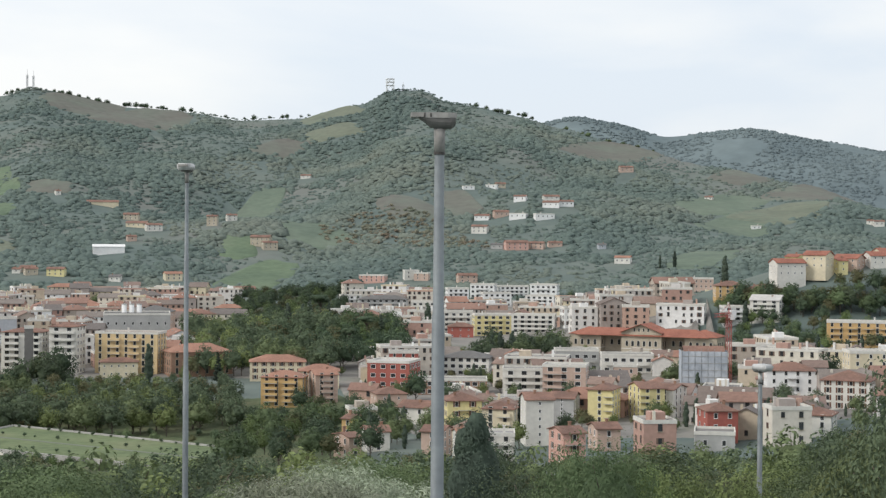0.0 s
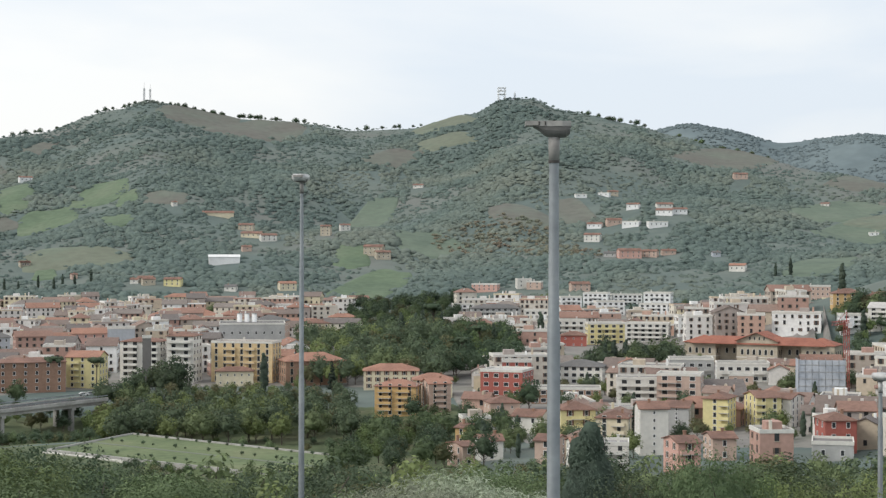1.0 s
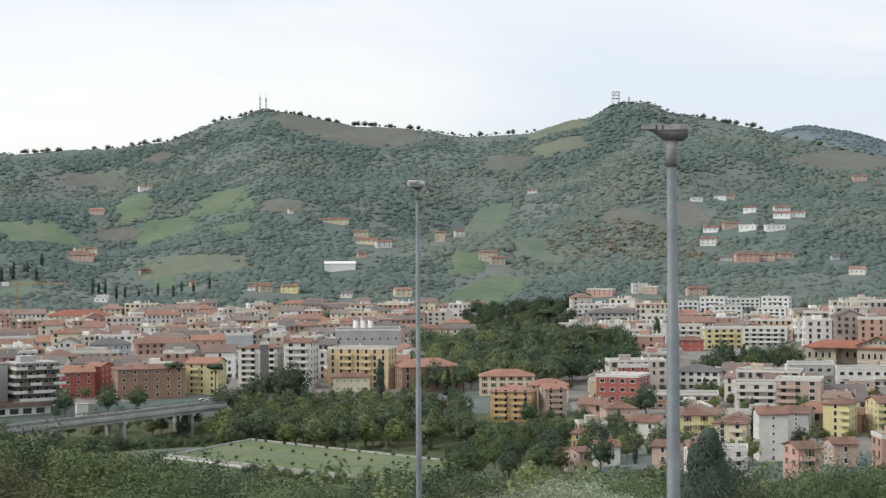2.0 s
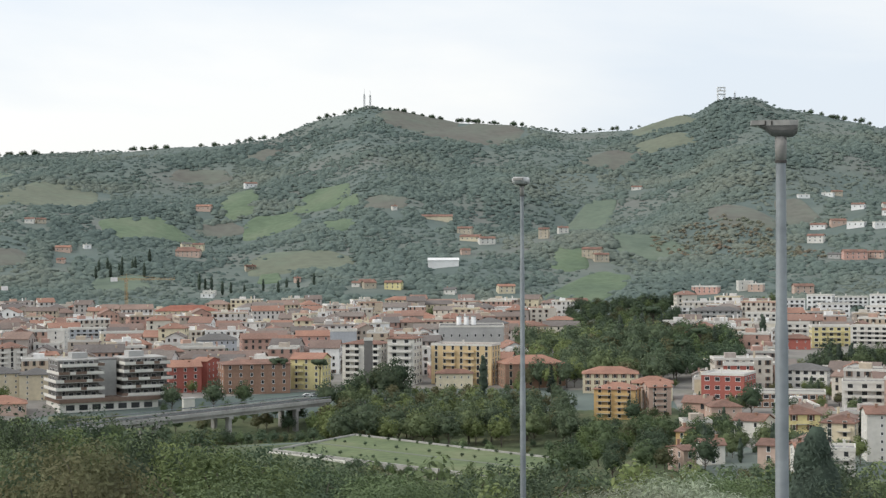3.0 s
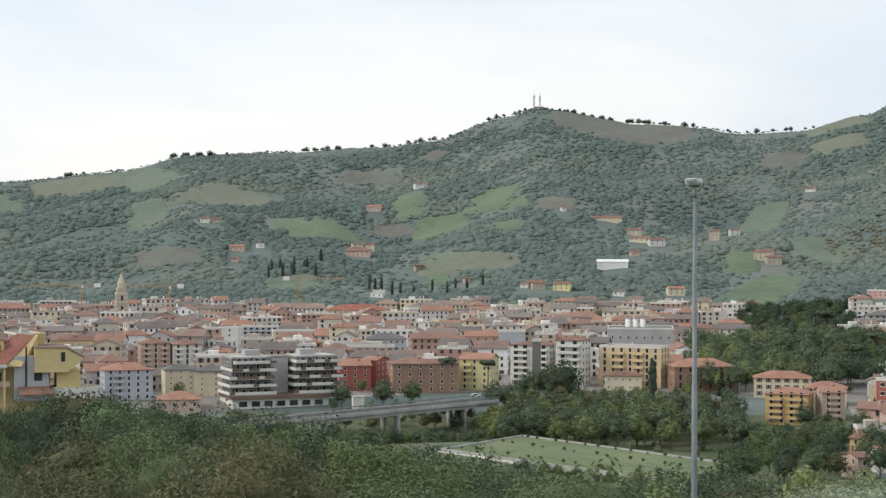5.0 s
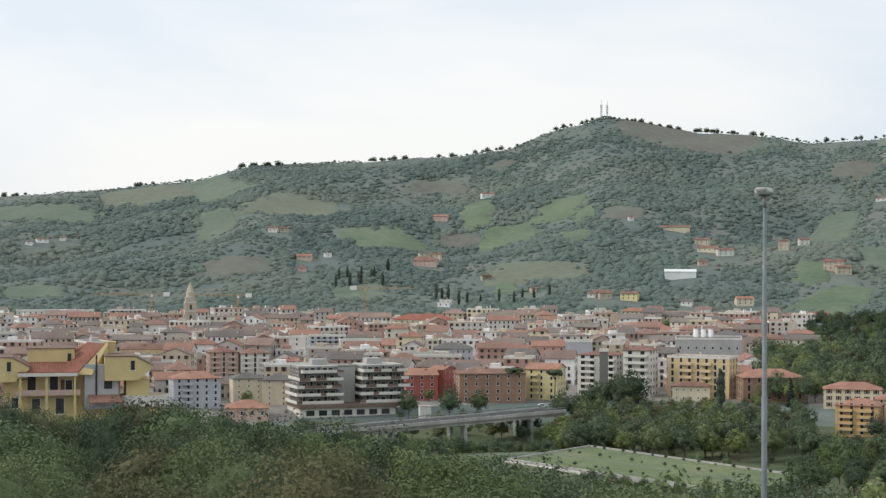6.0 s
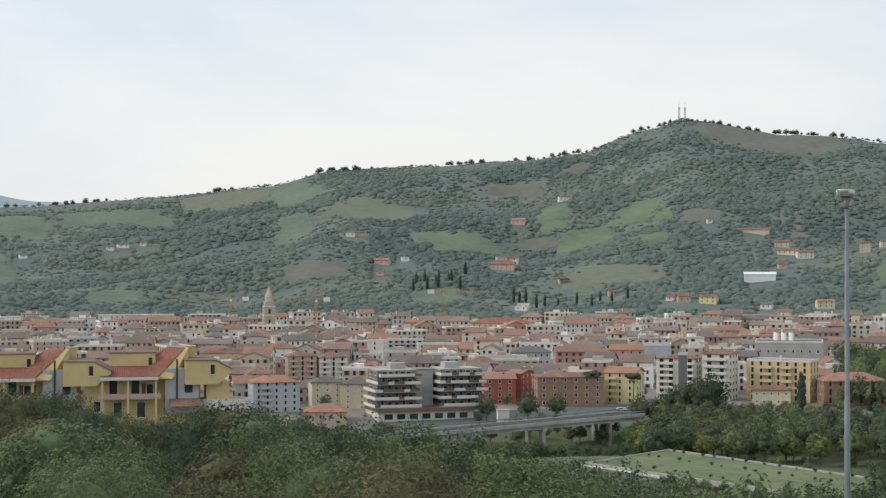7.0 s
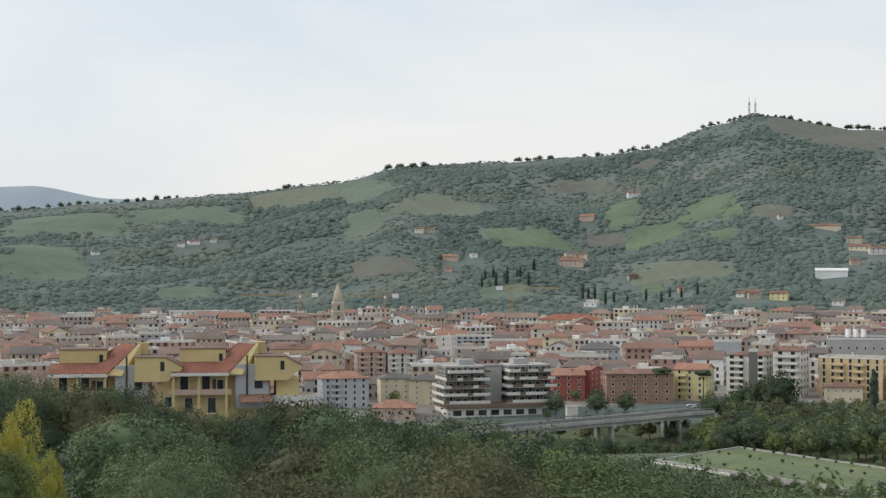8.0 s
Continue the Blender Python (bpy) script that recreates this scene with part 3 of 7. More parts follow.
def conifer_kind(key, seed, height, width, leaves, size):
    lb = [(0.3 * width * (1 - t) * math.cos(i * 2.4), 0.3 * width * (1 - t) * math.sin(i * 2.4), height * (0.12 + 0.86 * t), width * 0.22 * (1 - 0.85 * t) + 0.15) for i, t in ((i, i / 26) for i in range(26))]
    g = Geo().tube((0, 0, -0.8), (0, 0, height), height * 0.02, 0.03, 6)
    TREE_KINDS[key] = ("conifer", g.mesh("trunk", BARK), crown_mesh(seed, lb, leaves, size, LEAF_CYPRESS, 2, 0.6, 1.5, 0, 0.75), "dark conifer with layered branches", "tree")


def pine_kind(key, seed, height, width, leaves, size):
    rng = random.Random(seed)
    lb = [(width * 0.36 * math.cos(i * 2.4) * math.sqrt(i / 11), width * 0.36 * math.sin(i * 2.4) * math.sqrt(i / 11), height * (0.86 + 0.1 * rng.random()), width * 0.17) for i in range(11)]
    g = Geo().tube((0, 0, -0.8), (0.3, 0.1, height * 0.8), height * 0.022, height * 0.014, 7)
    for x, y, z, s in lb:
        g.tube((0.25, 0.1, height * 0.68), (x, y, z), height * 0.009, height * 0.004, 5)
    TREE_KINDS[key] = ("umbrella_pine", g.mesh("trunk", BARK), crown_mesh(seed, lb, leaves, size, LEAF_DARK, 3, 0.6, 1.4), "umbrella pine with a bare trunk and flat crown", "tree")


def plant(key, x, y, size=1.0, turn=None, sink=0.0, label="", group="", wide=1.0):
    name, trunk, crown, lab, cat = TREE_KINDS[key]
    m = pose(x, y, ground(x, y) - sink, 0, 0, turn if turn is not None else (x * 37 + y * 91) % 360) @ Matrix.Diagonal((size * wide, size * wide, size, 1))
    e = thing(name, m, label or lab, cat, group)
    part("trunk", trunk, None, e)
    part("crown", crown, None, e)
    return e


# kinds: near ones with fine leaves, mid ones coarser
tree_kind("oak_near", 1, 9, 9, 1.0, 15000, 0.09, LEAF_MID, "broadleaf_tree", "full green broadleaf tree on the slope", lobes=120, small=0.085)
tree_kind("oak_near_dark", 2, 10, 9, 1.0, 15000, 0.09, LEAF_DARK, "broadleaf_tree", "dark green broadleaf tree on the slope", lobes=120, small=0.085)
tree_kind("ash_near", 3, 9, 7, 1.0, 13000, 0.08, LEAF_LIGHT, "broadleaf_tree", "fresh green broadleaf tree on the slope", lobes=120, long=1.6, up=0.3, small=0.085)
tree_kind("poplar_near", 4, 10, 5, 0.6, 13000, 0.075, LEAF_YELLOW, "poplar_tree", "young poplar with yellowing leaves", lobes=150, flat=1.3, up=0.3, small=0.07)
tree_kind("olive_near", 5, 5, 6, 0.6, 28000, 0.034, LEAF_OLIVE, "olive_tree", "silvery grey-green olive tree", lobes=200, long=2.8, up=0.55, fill=0.7, small=0.07)
tree_kind("russet_near", 6, 6, 6, 0.5, 12000, 0.075, LEAF_AUTUMN, "broadleaf_tree", "russet and yellowing shrub-like tree", lobes=120, small=0.085)
tree_kind("oak_half", 7, 9, 9.5, 1.0, 6000, 0.15, LEAF_MID, "broadleaf_tree", "rounded green broadleaf tree on the slope", lobes=80, small=0.095)
tree_kind("oak_half_dark", 8, 10, 9.5, 1.0, 6000, 0.15, LEAF_DARK, "broadleaf_tree", "rounded dark green tree on the slope", lobes=80, small=0.095)
tree_kind("ash_half", 9, 9, 8, 1.0, 5000, 0.14, LEAF_LIGHT, "broadleaf_tree", "light green broadleaf tree on the slope", lobes=80, up=0.3, small=0.095)
tree_kind("russet_half", 10, 7, 7, 0.8, 4500, 0.13, LEAF_AUTUMN, "broadleaf_tree", "olive-brown tree turning in autumn", lobes=80, small=0.095)
tree_kind("oak_mid", 11, 12, 11, 1.5, 1050, 0.42, LEAF_MID, "broadleaf_tree", "green broadleaf tree in the valley wood", lobes=34, small=0.1, core=4)
tree_kind("oak_mid_dark", 12, 13, 11, 1.5, 1050, 0.42, LEAF_DARK, "broadleaf_tree", "dark green tree in the valley wood", lobes=34, small=0.1, core=4)
tree_kind("ash_mid", 13, 11, 9, 1.5, 900, 0.4, LEAF_LIGHT, "broadleaf_tree", "light green tree in the valley wood", lobes=30, small=0.1, core=4)
tree_kind("bush_mid", 14, 3, 3.4, 0.3, 300, 0.18, LEAF_DARK, "bush", "round dark bush in the grass", "bush", lobes=14, small=0.12, core=3)
tree_kind("autumn_mid", 15, 11, 9, 1.2, 900, 0.4, LEAF_AUTUMN, "broadleaf_tree", "yellow-green tree turning in autumn", lobes=30, small=0.1, core=4)
tree_kind("vine_mid", 16, 4, 7, 0.2, 300, 0.32, RUSTY, "vine_row", "russet vines on the hillside", lobes=14, small=0.1, core=3)
cypress_kind("cypress", 21, 14, 3.4, 900, 0.2)
cypress_kind("cypress_near", 22, 9, 2.9, 14000, 0.06)
conifer_kind("conifer", 23, 13, 5, 1300, 0.22)
pine_kind("pine", 24, 15, 9, 1000, 0.22)


# ---- street lamps on the slope ----
def street_lamp(x, y, top, height, facing, mat, label, thick=1.0, end_on=False, head=1.0):
    base = top - height
    e = thing("street_lamp", pose(x, y, base, 0, 0, facing), label, "street lamp", "street lamps")
    n = 20
    g = Geo()
    rings = ((-0.3, 0.088), (3.4, 0.085), (3.46, 0.072), (6.6, 0.069), (6.65, 0.06), (height - 0.46, 0.052))
    for z, r in rings:
        g.v += [(r * thick * math.cos(2 * math.pi * i / n), r * thick * math.sin(2 * math.pi * i / n), z) for i in range(n)]
    g.f = [(k * n + i, k * n + (i + 1) % n, (k + 1) * n + (i + 1) % n, (k + 1) * n + i) for k in range(len(rings) - 1) for i in range(n)]
    g.m = [0] * len(g.f)
    part("pole", g, STEEL, e, "galvanised stepped steel pole", True)
    g = Geo().tube((0, 0, height - 0.47), (0, 0, height - 0.44), 0.062 * thick, 0.062 * thick, n)
    part("collar", g, DARK_METAL, e)
    g = Geo().tube((0, 0, height - 0.44), (0, 0, height - 0.16), 0.058 * thick, 0.062 * thick, n)
    part("spigot", g, mat, e, "", True)
    # lantern: shallow lid over a keel-shaped bowl that narrows to the front
    bm = bmesh.new()
    sections = ((-0.205, 0.125, 0.1, 0.03), (-0.15, 0.145, 0.145, 0.0), (0.02, 0.15, 0.15, 0.0), (0.12, 0.15, 0.125, 0.01), (0.2, 0.145, 0.055, 0.02), (0.27, 0.13, 0.012, 0.03))
    loops = []
    for u, half, deep, lift in sections:
        ring = []
        for k in range(12):
            a = math.pi * k / 11
            ring.append(bm.verts.new((-u, half * math.cos(a), -0.035 - deep * math.sin(a) ** 0.7)))
        loops.append(ring)
    for a, b in zip(loops, loops[1:]):
        for k in range(11):
            bm.faces.new((a[k], b[k], b[k + 1], a[k + 1]))
        bm.faces.new((a[0], a[11], b[11], b[0]))
    bm.faces.new(loops[0])
    bm.faces.new(reversed(loops[-1]))
    bmesh.ops.recalc_face_normals(bm, faces=bm.faces)
    me = bpy.data.meshes.new("lamp_bowl")
    bm.to_mesh(me)
    bm.free()
    me.materials.append(LAMP_UNDER)
    top = pose(0, 0, height, 0, 0, 0) @ Matrix.Scale(head, 4)
    part("lamp_bowl", me, None, e, "dark keel-shaped lamp bowl", at=top)
    g = Geo()
    for i, (u0, u1, w0, w1) in enumerate(((-0.215, -0.1, 0.115, 0.155), (-0.1, 0.2, 0.155, 0.155), (0.2, 0.375, 0.155, 0.135))):
        g.slab([(-u1, -w1, 0.03), (-u0, -w0, 0.03), (-u0, w0, 0.03), (-u1, w1, 0.03)], (0.072, 0.07, 0.06)[i])
    part("lamp_lid", g, mat, e, "flat weathered lid of the lantern", at=top)
    if end_on:
        bm = bmesh.new()
        bmesh.ops.create_cube(bm, size=1.0, matrix=pose(-0.08, 0, -0.03) @ Matrix.Diagonal((0.46, 0.38, 0.18, 1)))
        bmesh.ops.bevel(bm, geom=bm.edges[:], offset=0.03, segments=2, affect="EDGES")
        me = bpy.data.meshes.new("lamp_cover")
        bm.to_mesh(me)
        bm.free()
        me.materials.append(LAMP_PALE)
        me.polygons.foreach_set("use_smooth", [True] * len(me.polygons))
        part("lamp_cover", me, None, e, "pale rounded cover of the lantern", at=top)
        for k in (-0.11, 0.11):
            part("lamp_socket", Geo().tube((-0.05, k, -0.16), (-0.05, k, -0.09), 0.045, 0.06, 12), LAMP_UNDER, e, at=top)
    for u in (0.12, 0.2):
        part("hinge_clip", Geo().box(-u, -0.157, -0.03, 0.018, 0.012, 0.05), DARK_METAL, e, at=top)
    return e


street_lamp(-0.05, 20.0, 63.43, 9.0, 3, LAMP_GREY, "tall grey street lamp with a weathered flat lantern", 1.12, False, 0.92)
street_lamp(-6.99, 45.47, 63.83, 9.0, 80, LAMP_GREY, "tall grey street lamp with a pale lantern on a slim pole", 0.92, True, 1.0)
street_lamp(8.63, 45.18, 58.5, 8.0, 120, LAMP_PALE, "grey street lamp half hidden by the trees", 1.0, True)



# ---- buildings ----
HEROES = []      # (x, y, radius) kept free of plain town houses


def window_mesh(name, w, h, frame_mat, shutters=None):
    """Window in one piece: frame and sill proud of the wall, recessed dark pane, shutters folded beside it; faces -y, foot at the origin."""
    g, t = Geo(), 0.1
    o = w * 0.5 if shutters else 0.0
    xs = [-w / 2 - o, -w / 2, -w / 2 + t, w / 2 - t, w / 2, w / 2 + o] if shutters else [-w / 2, -w / 2 + t, w / 2 - t, w / 2]
    zs = [-0.12, 0.0, h - t, h]
    n = len(xs)
    g.v = [(x, -0.16 if j == 0 else -0.09, z) for j, z in enumerate(zs) for x in xs]
    for j in range(3):
        for i in range(n - 1):
            side = shutters and i in (0, n - 2)
            pane = j == 1 and i == (n - 1) // 2
            if pane:
                continue
            g.f.append((j * n + i, j * n + i + 1, (j + 1) * n + i + 1, (j + 1) * n + i))
            g.m.append(2 if side else 0)
    i = (n - 1) // 2
    ring = [n + i, n + i + 1, 2 * n + i + 1, 2 * n + i]
    k = len(g.v)
    g.v += [(g.v[q][0], -0.03, g.v[q][2]) for q in ring]
    for q in range(4):
        g.f.append((ring[(q + 1) % 4], ring[q], k + q, k + (q + 1) % 4))
        g.m.append(0)
    g.f.append((k, k + 1, k + 2, k + 3))
    g.m.append(1)
    edge = list(range(n)) + [n * j + n - 1 for j in (1, 2, 3)] + [3 * n + q for q in range(n - 2, -1, -1)] + [2 * n, n]
    k = len(g.v)
    g.v += [(g.v[q][0], 0.02, g.v[q][2]) for q in edge]
    for q in range(len(edge)):
        r = (q + 1) % len(edge)
        g.f.append((edge[q], k + q, k + r, edge[r]))
        g.m.append(0)
    return g.mesh(name, [frame_mat, GLASS] + ([shutters] if shutters else []))


WIN = {
    "plain": window_mesh("window", 1.1, 1.5, WHITE),
    "wide": window_mesh("window", 2.0, 1.5, WHITE),
    "door": window_mesh("window", 1.3, 2.2, OFFWHITE),
    "green": window_mesh("window", 1.1, 1.6, WHITE, plaster("green_shutter", (0.12, 0.17, 0.12))),
    "brown": window_mesh("window", 1.1, 1.6, OFFWHITE, plaster("brown_shutter", (0.18, 0.1, 0.07))),
    "small": window_mesh("window", 0.7, 0.9, WHITE),
    "tall": window_mesh("window", 1.3, 2.6, STONE),
}


def win_spots(w, l, h, floors, gap, faces="fsb", first=1.1, margin=1.4):
    """Poses of windows over the faces: f front (-y), s both sides, b back."""
    out, fh = [], h / floors
    sides = []
    if "f" in faces:
        sides.append((w, lambda u: (u, -l / 2, 0)))
    if "b" in faces:
        sides.append((w, lambda u: (-u, l / 2, 180)))
    if "s" in faces:
        sides += [(l, lambda u: (w / 2, u, 90)), (l, lambda u: (-w / 2, -u, -90))]
    for span, place in sides:
        n = max(1, int((span - margin) / gap))
        for fl in range(floors):
            for i in range(n):
                x, y, turn = place((i + 0.5 - n / 2) * (span - margin * 0.5) / n)
                out.append((x, y, fl * fh + first * fh / 3.1, turn))
    return out


def wall_geo(w, l, h, roof, rise=None, foot=-6):
    """The outer walls, with gable ends where the roof has them."""
    if roof != "gable":
        return Geo().box(0, 0, foot, w, l, h - foot)
    rise = rise if rise is not None else min(w, l) * 0.17 + 0.3
    g, a, b = Geo(), w / 2, l / 2
    end = [(-b, foot), (b, foot), (b, h - 0.05), (0, h + rise * 0.9), (-b, h - 0.05)]
    g.v = [(-a, y, z) for y, z in end] + [(a, y, z) for y, z in end]
    g.f = [(4, 3, 2, 1, 0), (5, 6, 7, 8, 9)] + [(i, (i + 1) % 5, 5 + (i + 1) % 5, 5 + i) for i in range(5)]
    g.m = [0] * 7
    return g


def add_roof(e, w, l, h, roof, roof_mat, over=0.5, rise=None):
    rise = rise if rise is not None else min(w, l) * 0.17 + 0.3
    if roof == "hip":
        return part("roof", Geo().hip(w, l, h, rise, over), roof_mat, e)
    if roof == "gable":
        return part("roof", Geo().gable(w, l, h + 0.12, rise, over), roof_mat, e)
    g = Geo().box(0, 0, h, w, l, 0.25)
    p = Geo()
    for cx, cy, sx, sy in ((0, -l / 2, w + 0.3, 0.3), (0, l / 2, w + 0.3, 0.3), (-w / 2, 0, 0.3, l - 0.3), (w / 2, 0, 0.3, l - 0.3)):
        p.box(cx, cy, h - 0.1, sx, sy, 1.0)
    part("parapet", p, OFFWHITE if roof == "flat" else CONCRETE, e)
    return part("roof", g, roof_mat, e)


def building(name, x, y, turn, w, l, h, roof, wall_mat, roof_mat, label, floors=None, style="plain", gap=3.2, category="building", faces="fs",
             balconies=(), rise=None, over=0.5, chimneys=1, base=None, group="", windows=True, seed=0):
    """A building whose front faces -y before the turn; every window is a part."""
    z = ground(x, y) if base is None else base
    e = thing(name, pose(x, y, z, 0, 0, turn), label, category, group)
    HEROES.append((x, y, max(w, l) / 2))
    floors = floors or max(1, round(h / 3.2))
    add_roof(e, w, l, h, roof, roof_mat, over, rise)
    part("wall", wall_geo(w, l, h, roof, rise), wall_mat, e)
    if windows:
        for wx, wy, wz, wt in win_spots(w, l, h, floors, gap, faces):
            part("window", WIN[style], None, e, at=pose(wx, wy, wz, 0, 0, wt))
    for u, width in balconies:          # stacks of balconies on the front
        for fl in range(1, floors):
            b = part("balcony", Geo().box(0, -0.65, -0.16, width, 1.3, 0.18), CONCRETE, e, at=pose(u, -l / 2, fl * h / floors, 0, 0, 0))
            g = Geo().box(0, -1.26, 0.02, width, 0.07, 0.95)
            g.box(-width / 2 + 0.04, -0.63, 0.02, 0.07, 1.2, 0.95).box(width / 2 - 0.04, -0.63, 0.02, 0.07, 1.2, 0.95)
            part("railing", g, wall_mat, b)
    rng = random.Random(int(x * 3 + y * 7) + seed)
    for i in range(chimneys):
        cx, cy = rng.uniform(-0.3, 0.3) * w, rng.uniform(-0.2, 0.2) * l
        part("chimney", Geo().box(cx, cy, h - 0.2, 0.7, 0.6, 2.4).box(cx, cy, h + 2.2, 0.95, 0.85, 0.15), BRICK if roof != "flat" else OFFWHITE, e)
    return e


# ---- the old town: rows of roofs filling the valley ----
def front_of_town(b):
    return lerp_row((-16, -9, 0, 2.5, 4, 14, 22, 26, 40), (560, 500, 480, 560, 700, 715, 690, 640, 620), b)


def town_kind(seed, small=False):
    """A plain town house, built once and repeated: wall, roof, small joined windows, chimneys."""
    rng = random.Random(seed)
    w, l, floors = rng.uniform(12, 24), rng.uniform(10, 15), rng.choice((2, 2, 3, 3, 3, 4))
    if small:
        w, l, floors = rng.uniform(7.5, 12), rng.uniform(7, 10), rng.choice((2, 2, 3))
    h, rise = floors * 3.05 + 0.4, min(w, l) * 0.23 + 0.3
    roof = rng.choice(("hip", "hip", "gable", "gable", "gable", "flat", "flat"))
    e = thing("town_house", pose(0, 0, -500), "plastered town house under a clay-tiled roof" if roof != "flat" else "plastered town house with a flat roof terrace", "house", "houses of the old town")
    e["floors"], e["flat"] = floors, roof == "flat"
    part("wall", wall_geo(w, l, h, roof, rise, -5), PLASTER, e)
    add_roof(e, w, l, h, roof, TILES if roof != "flat" else FLATROOF, 0.5, rise)
    g = Geo()
    for wx, wy, wz, wt in win_spots(w, l, h, floors, rng.choice((2.8, 3.2, 3.6)), "fsb"):
        c, s = math.cos(radians(wt)), math.sin(radians(wt))
        ww, wh = rng.choice(((1.0, 1.5), (1.1, 1.6), (1.2, 2.0)))
        if rng.random() < 0.88:
            g.box(wx + s * 0.02, wy - c * 0.02, wz, ww, 0.12, wh, wt, mi=0)
            g.box(wx + s * 0.06, wy - c * 0.06, wz - 0.14, ww + 0.3, 0.24, 0.12, wt, mi=1)
            if rng.random() < 0.35:
                for k in (-1, 1):
                    g.box(wx + k * c * ww * 0.75 + s * 0.04, wy + k * s * ww * 0.75 - c * 0.04, wz, ww * 0.48, 0.1, wh, wt, mi=2)
    tagged(part("glazing", g, [GLASS, STONE, BROWN], e), kind="stuff")
    for i in range(rng.choice((1, 2, 3))):
        cx, cy = rng.uniform(-0.35, 0.35) * w, rng.uniform(-0.25, 0.25) * l
        part("chimney", Geo().box(cx, cy, h, 0.8, 0.7, rng.uniform(2.2, 3.4)), PLASTER, e)
    if roof == "flat":
        part("stair_head", Geo().box(rng.uniform(-0.2, 0.2) * w, 0, h, 4.5, 4, 2.6), PLASTER, e)
    return e, w, l


TOWN_GAPS = ((6.4, 800, 2.6, 110), (5.0, 700, 2.4, 60), (5.2, 1040, 2.0, 320), (2.6, 800, 1.6, 70), (-2.6, 760, 2.0, 25))   # wooded: bearing, distance, half widths


def town():
    kinds = [town_kind(100 + i) for i in range(26)]
    low_kinds = [k for k in kinds if k[0]["floors"] < 3]
    flat_kinds = [k for k in kinds if k[0]["flat"]]
    rng = random.Random(5)
    spots = []
    fronts = [(math.degrees(math.atan2(-hx, hy)), math.hypot(hx, hy), math.degrees(r / math.hypot(hx, hy))) for hx, hy, r in HEROES if 300 < math.hypot(hx, hy) < 1320]
    d = 500.0
    row = 0
    while d < 1330:
        row += 1
        b = -16.0 + rng.random()
        while b < 40.5:
            kind, w, l = rng.choice(low_kinds if d < 620 else flat_kinds if -13 < b < 3 and rng.random() < 0.45 else kinds)
            step = math.degrees((w + rng.choice((0.5, 0.5, 1.5, 5))) / d)
            dd = d + rng.uniform(-6, 6) + 10 * math.sin(b * 0.9 + row)
            bb = b + step / 2
            b += step
            x, y = polar(bb, dd)
            if dd < front_of_town(bb) or any(abs(bb - g[0]) < g[2] and abs(dd - g[1]) < g[3] for g in TOWN_GAPS):
                continue
            if any((x - hx) ** 2 + (y - hy) ** 2 < (r + 9) ** 2 for hx, hy, r in HEROES) or rng.random() < 0.05:
                continue
            # open ground and low gardens lie before the named blocks
            if any(hd - (50 if hd < 720 else 95) < dd < hd and abs(bb - hb) < ha + math.degrees(8 / dd) for hb, hd, ha in fronts):
                continue
            if dd > lerp_row((2, 4), (1180, 1335), bb):
                continue
            if -16 < bb < -8 and dd > 760 and ground(x, y) > 24:
                continue
            spots.append((dd, kind, pose(x, y, ground(x, y), 0, 0, bb + 12 * math.sin(bb * 0.5 + row * 0.6) + rng.choice((0, 0, 0, 90)) + rng.uniform(-6, 6))))
        d += 21 if d < 800 else 26 if d < 1000 else 34
    # small houses between the blocks on the near slope, none hiding what stands behind
    cottages = [town_kind(300 + i, True) for i in range(10)]
    for i in range(900):
        bb, dd = rng.uniform(-15.5, 2.8), rng.uniform(430, 735)
        (x, y), (kind, w, l) = polar(bb, dd), rng.choice(cottages)
        z = ground(x, y)
        top = math.degrees(math.atan2(z + 3.05 * kind["floors"] + 2.5 - EYE, dd))
        if any((x - hx) ** 2 + (y - hy) ** 2 < (r + 6) ** 2 for hx, hy, r in HEROES) or any((x - q[2][0][3]) ** 2 + (y - q[2][1][3]) ** 2 < 13 ** 2 for q in spots):
            continue
        if any(hd > dd and abs(bb - hb) < ha + 0.35 and top > math.degrees(math.atan2(ground(*polar(hb, hd)) + 2.2 - EYE, hd)) for hb, hd, ha in fronts):
            continue
        if dd < front_of_town(bb) - 75:
            continue
        spots.append((dd, kind, pose(x, y, z, 0, 0, bb + rng.choice((0, 90)) + rng.uniform(-25, 25))))
    kinds += cottages
    # the nearest stand as houses of their own, the rest fill the distance as one
    spots.sort(key=lambda q: q[0])
    for dd, kind, m in spots[:300]:
        copy_thing(kind, m)
    verts, faces, slots, mats, base = [], [], [], [PLASTER_FAR, TILES_FAR, FLATROOF, GLASS, STONE, BROWN], 0
    order = {PLASTER: 0, TILES: 1, FLATROOF: 2, GLASS: 3, STONE: 4, BROWN: 5, OFFWHITE: 0, CONCRETE: 0}
    for dd, kind, m in spots[300:]:
        for o in kind.children:
            me, mm = o.data, np.array(m @ o.matrix_basis)
            co = np.empty(len(me.vertices) * 3)
            me.vertices.foreach_get("co", co)
            verts.append(co.reshape(-1, 3) @ mm[:3, :3].T + mm[:3, 3])
            faces.extend(tuple(base + i for i in p.vertices) for p in me.polygons)
            slots.extend(order[me.materials[p.material_index]] for p in me.polygons)
            base += len(me.vertices)
    me = bpy.data.meshes.new("far_town_houses")
    me.from_pydata(np.concatenate(verts).tolist(), [], faces)
    for mt in mats:
        me.materials.append(mt)
    me.polygons.foreach_set("material_index", slots)
    tagged(new("far_town_houses", me), "close-packed plastered houses with clay-tiled roofs in the far old town", "houses", kind="stuff")
    for kind, w, l in kinds:
        for o in list(kind.children_recursive) + [kind]:
            bpy.data.objects.remove(o)



# ---- named buildings ----

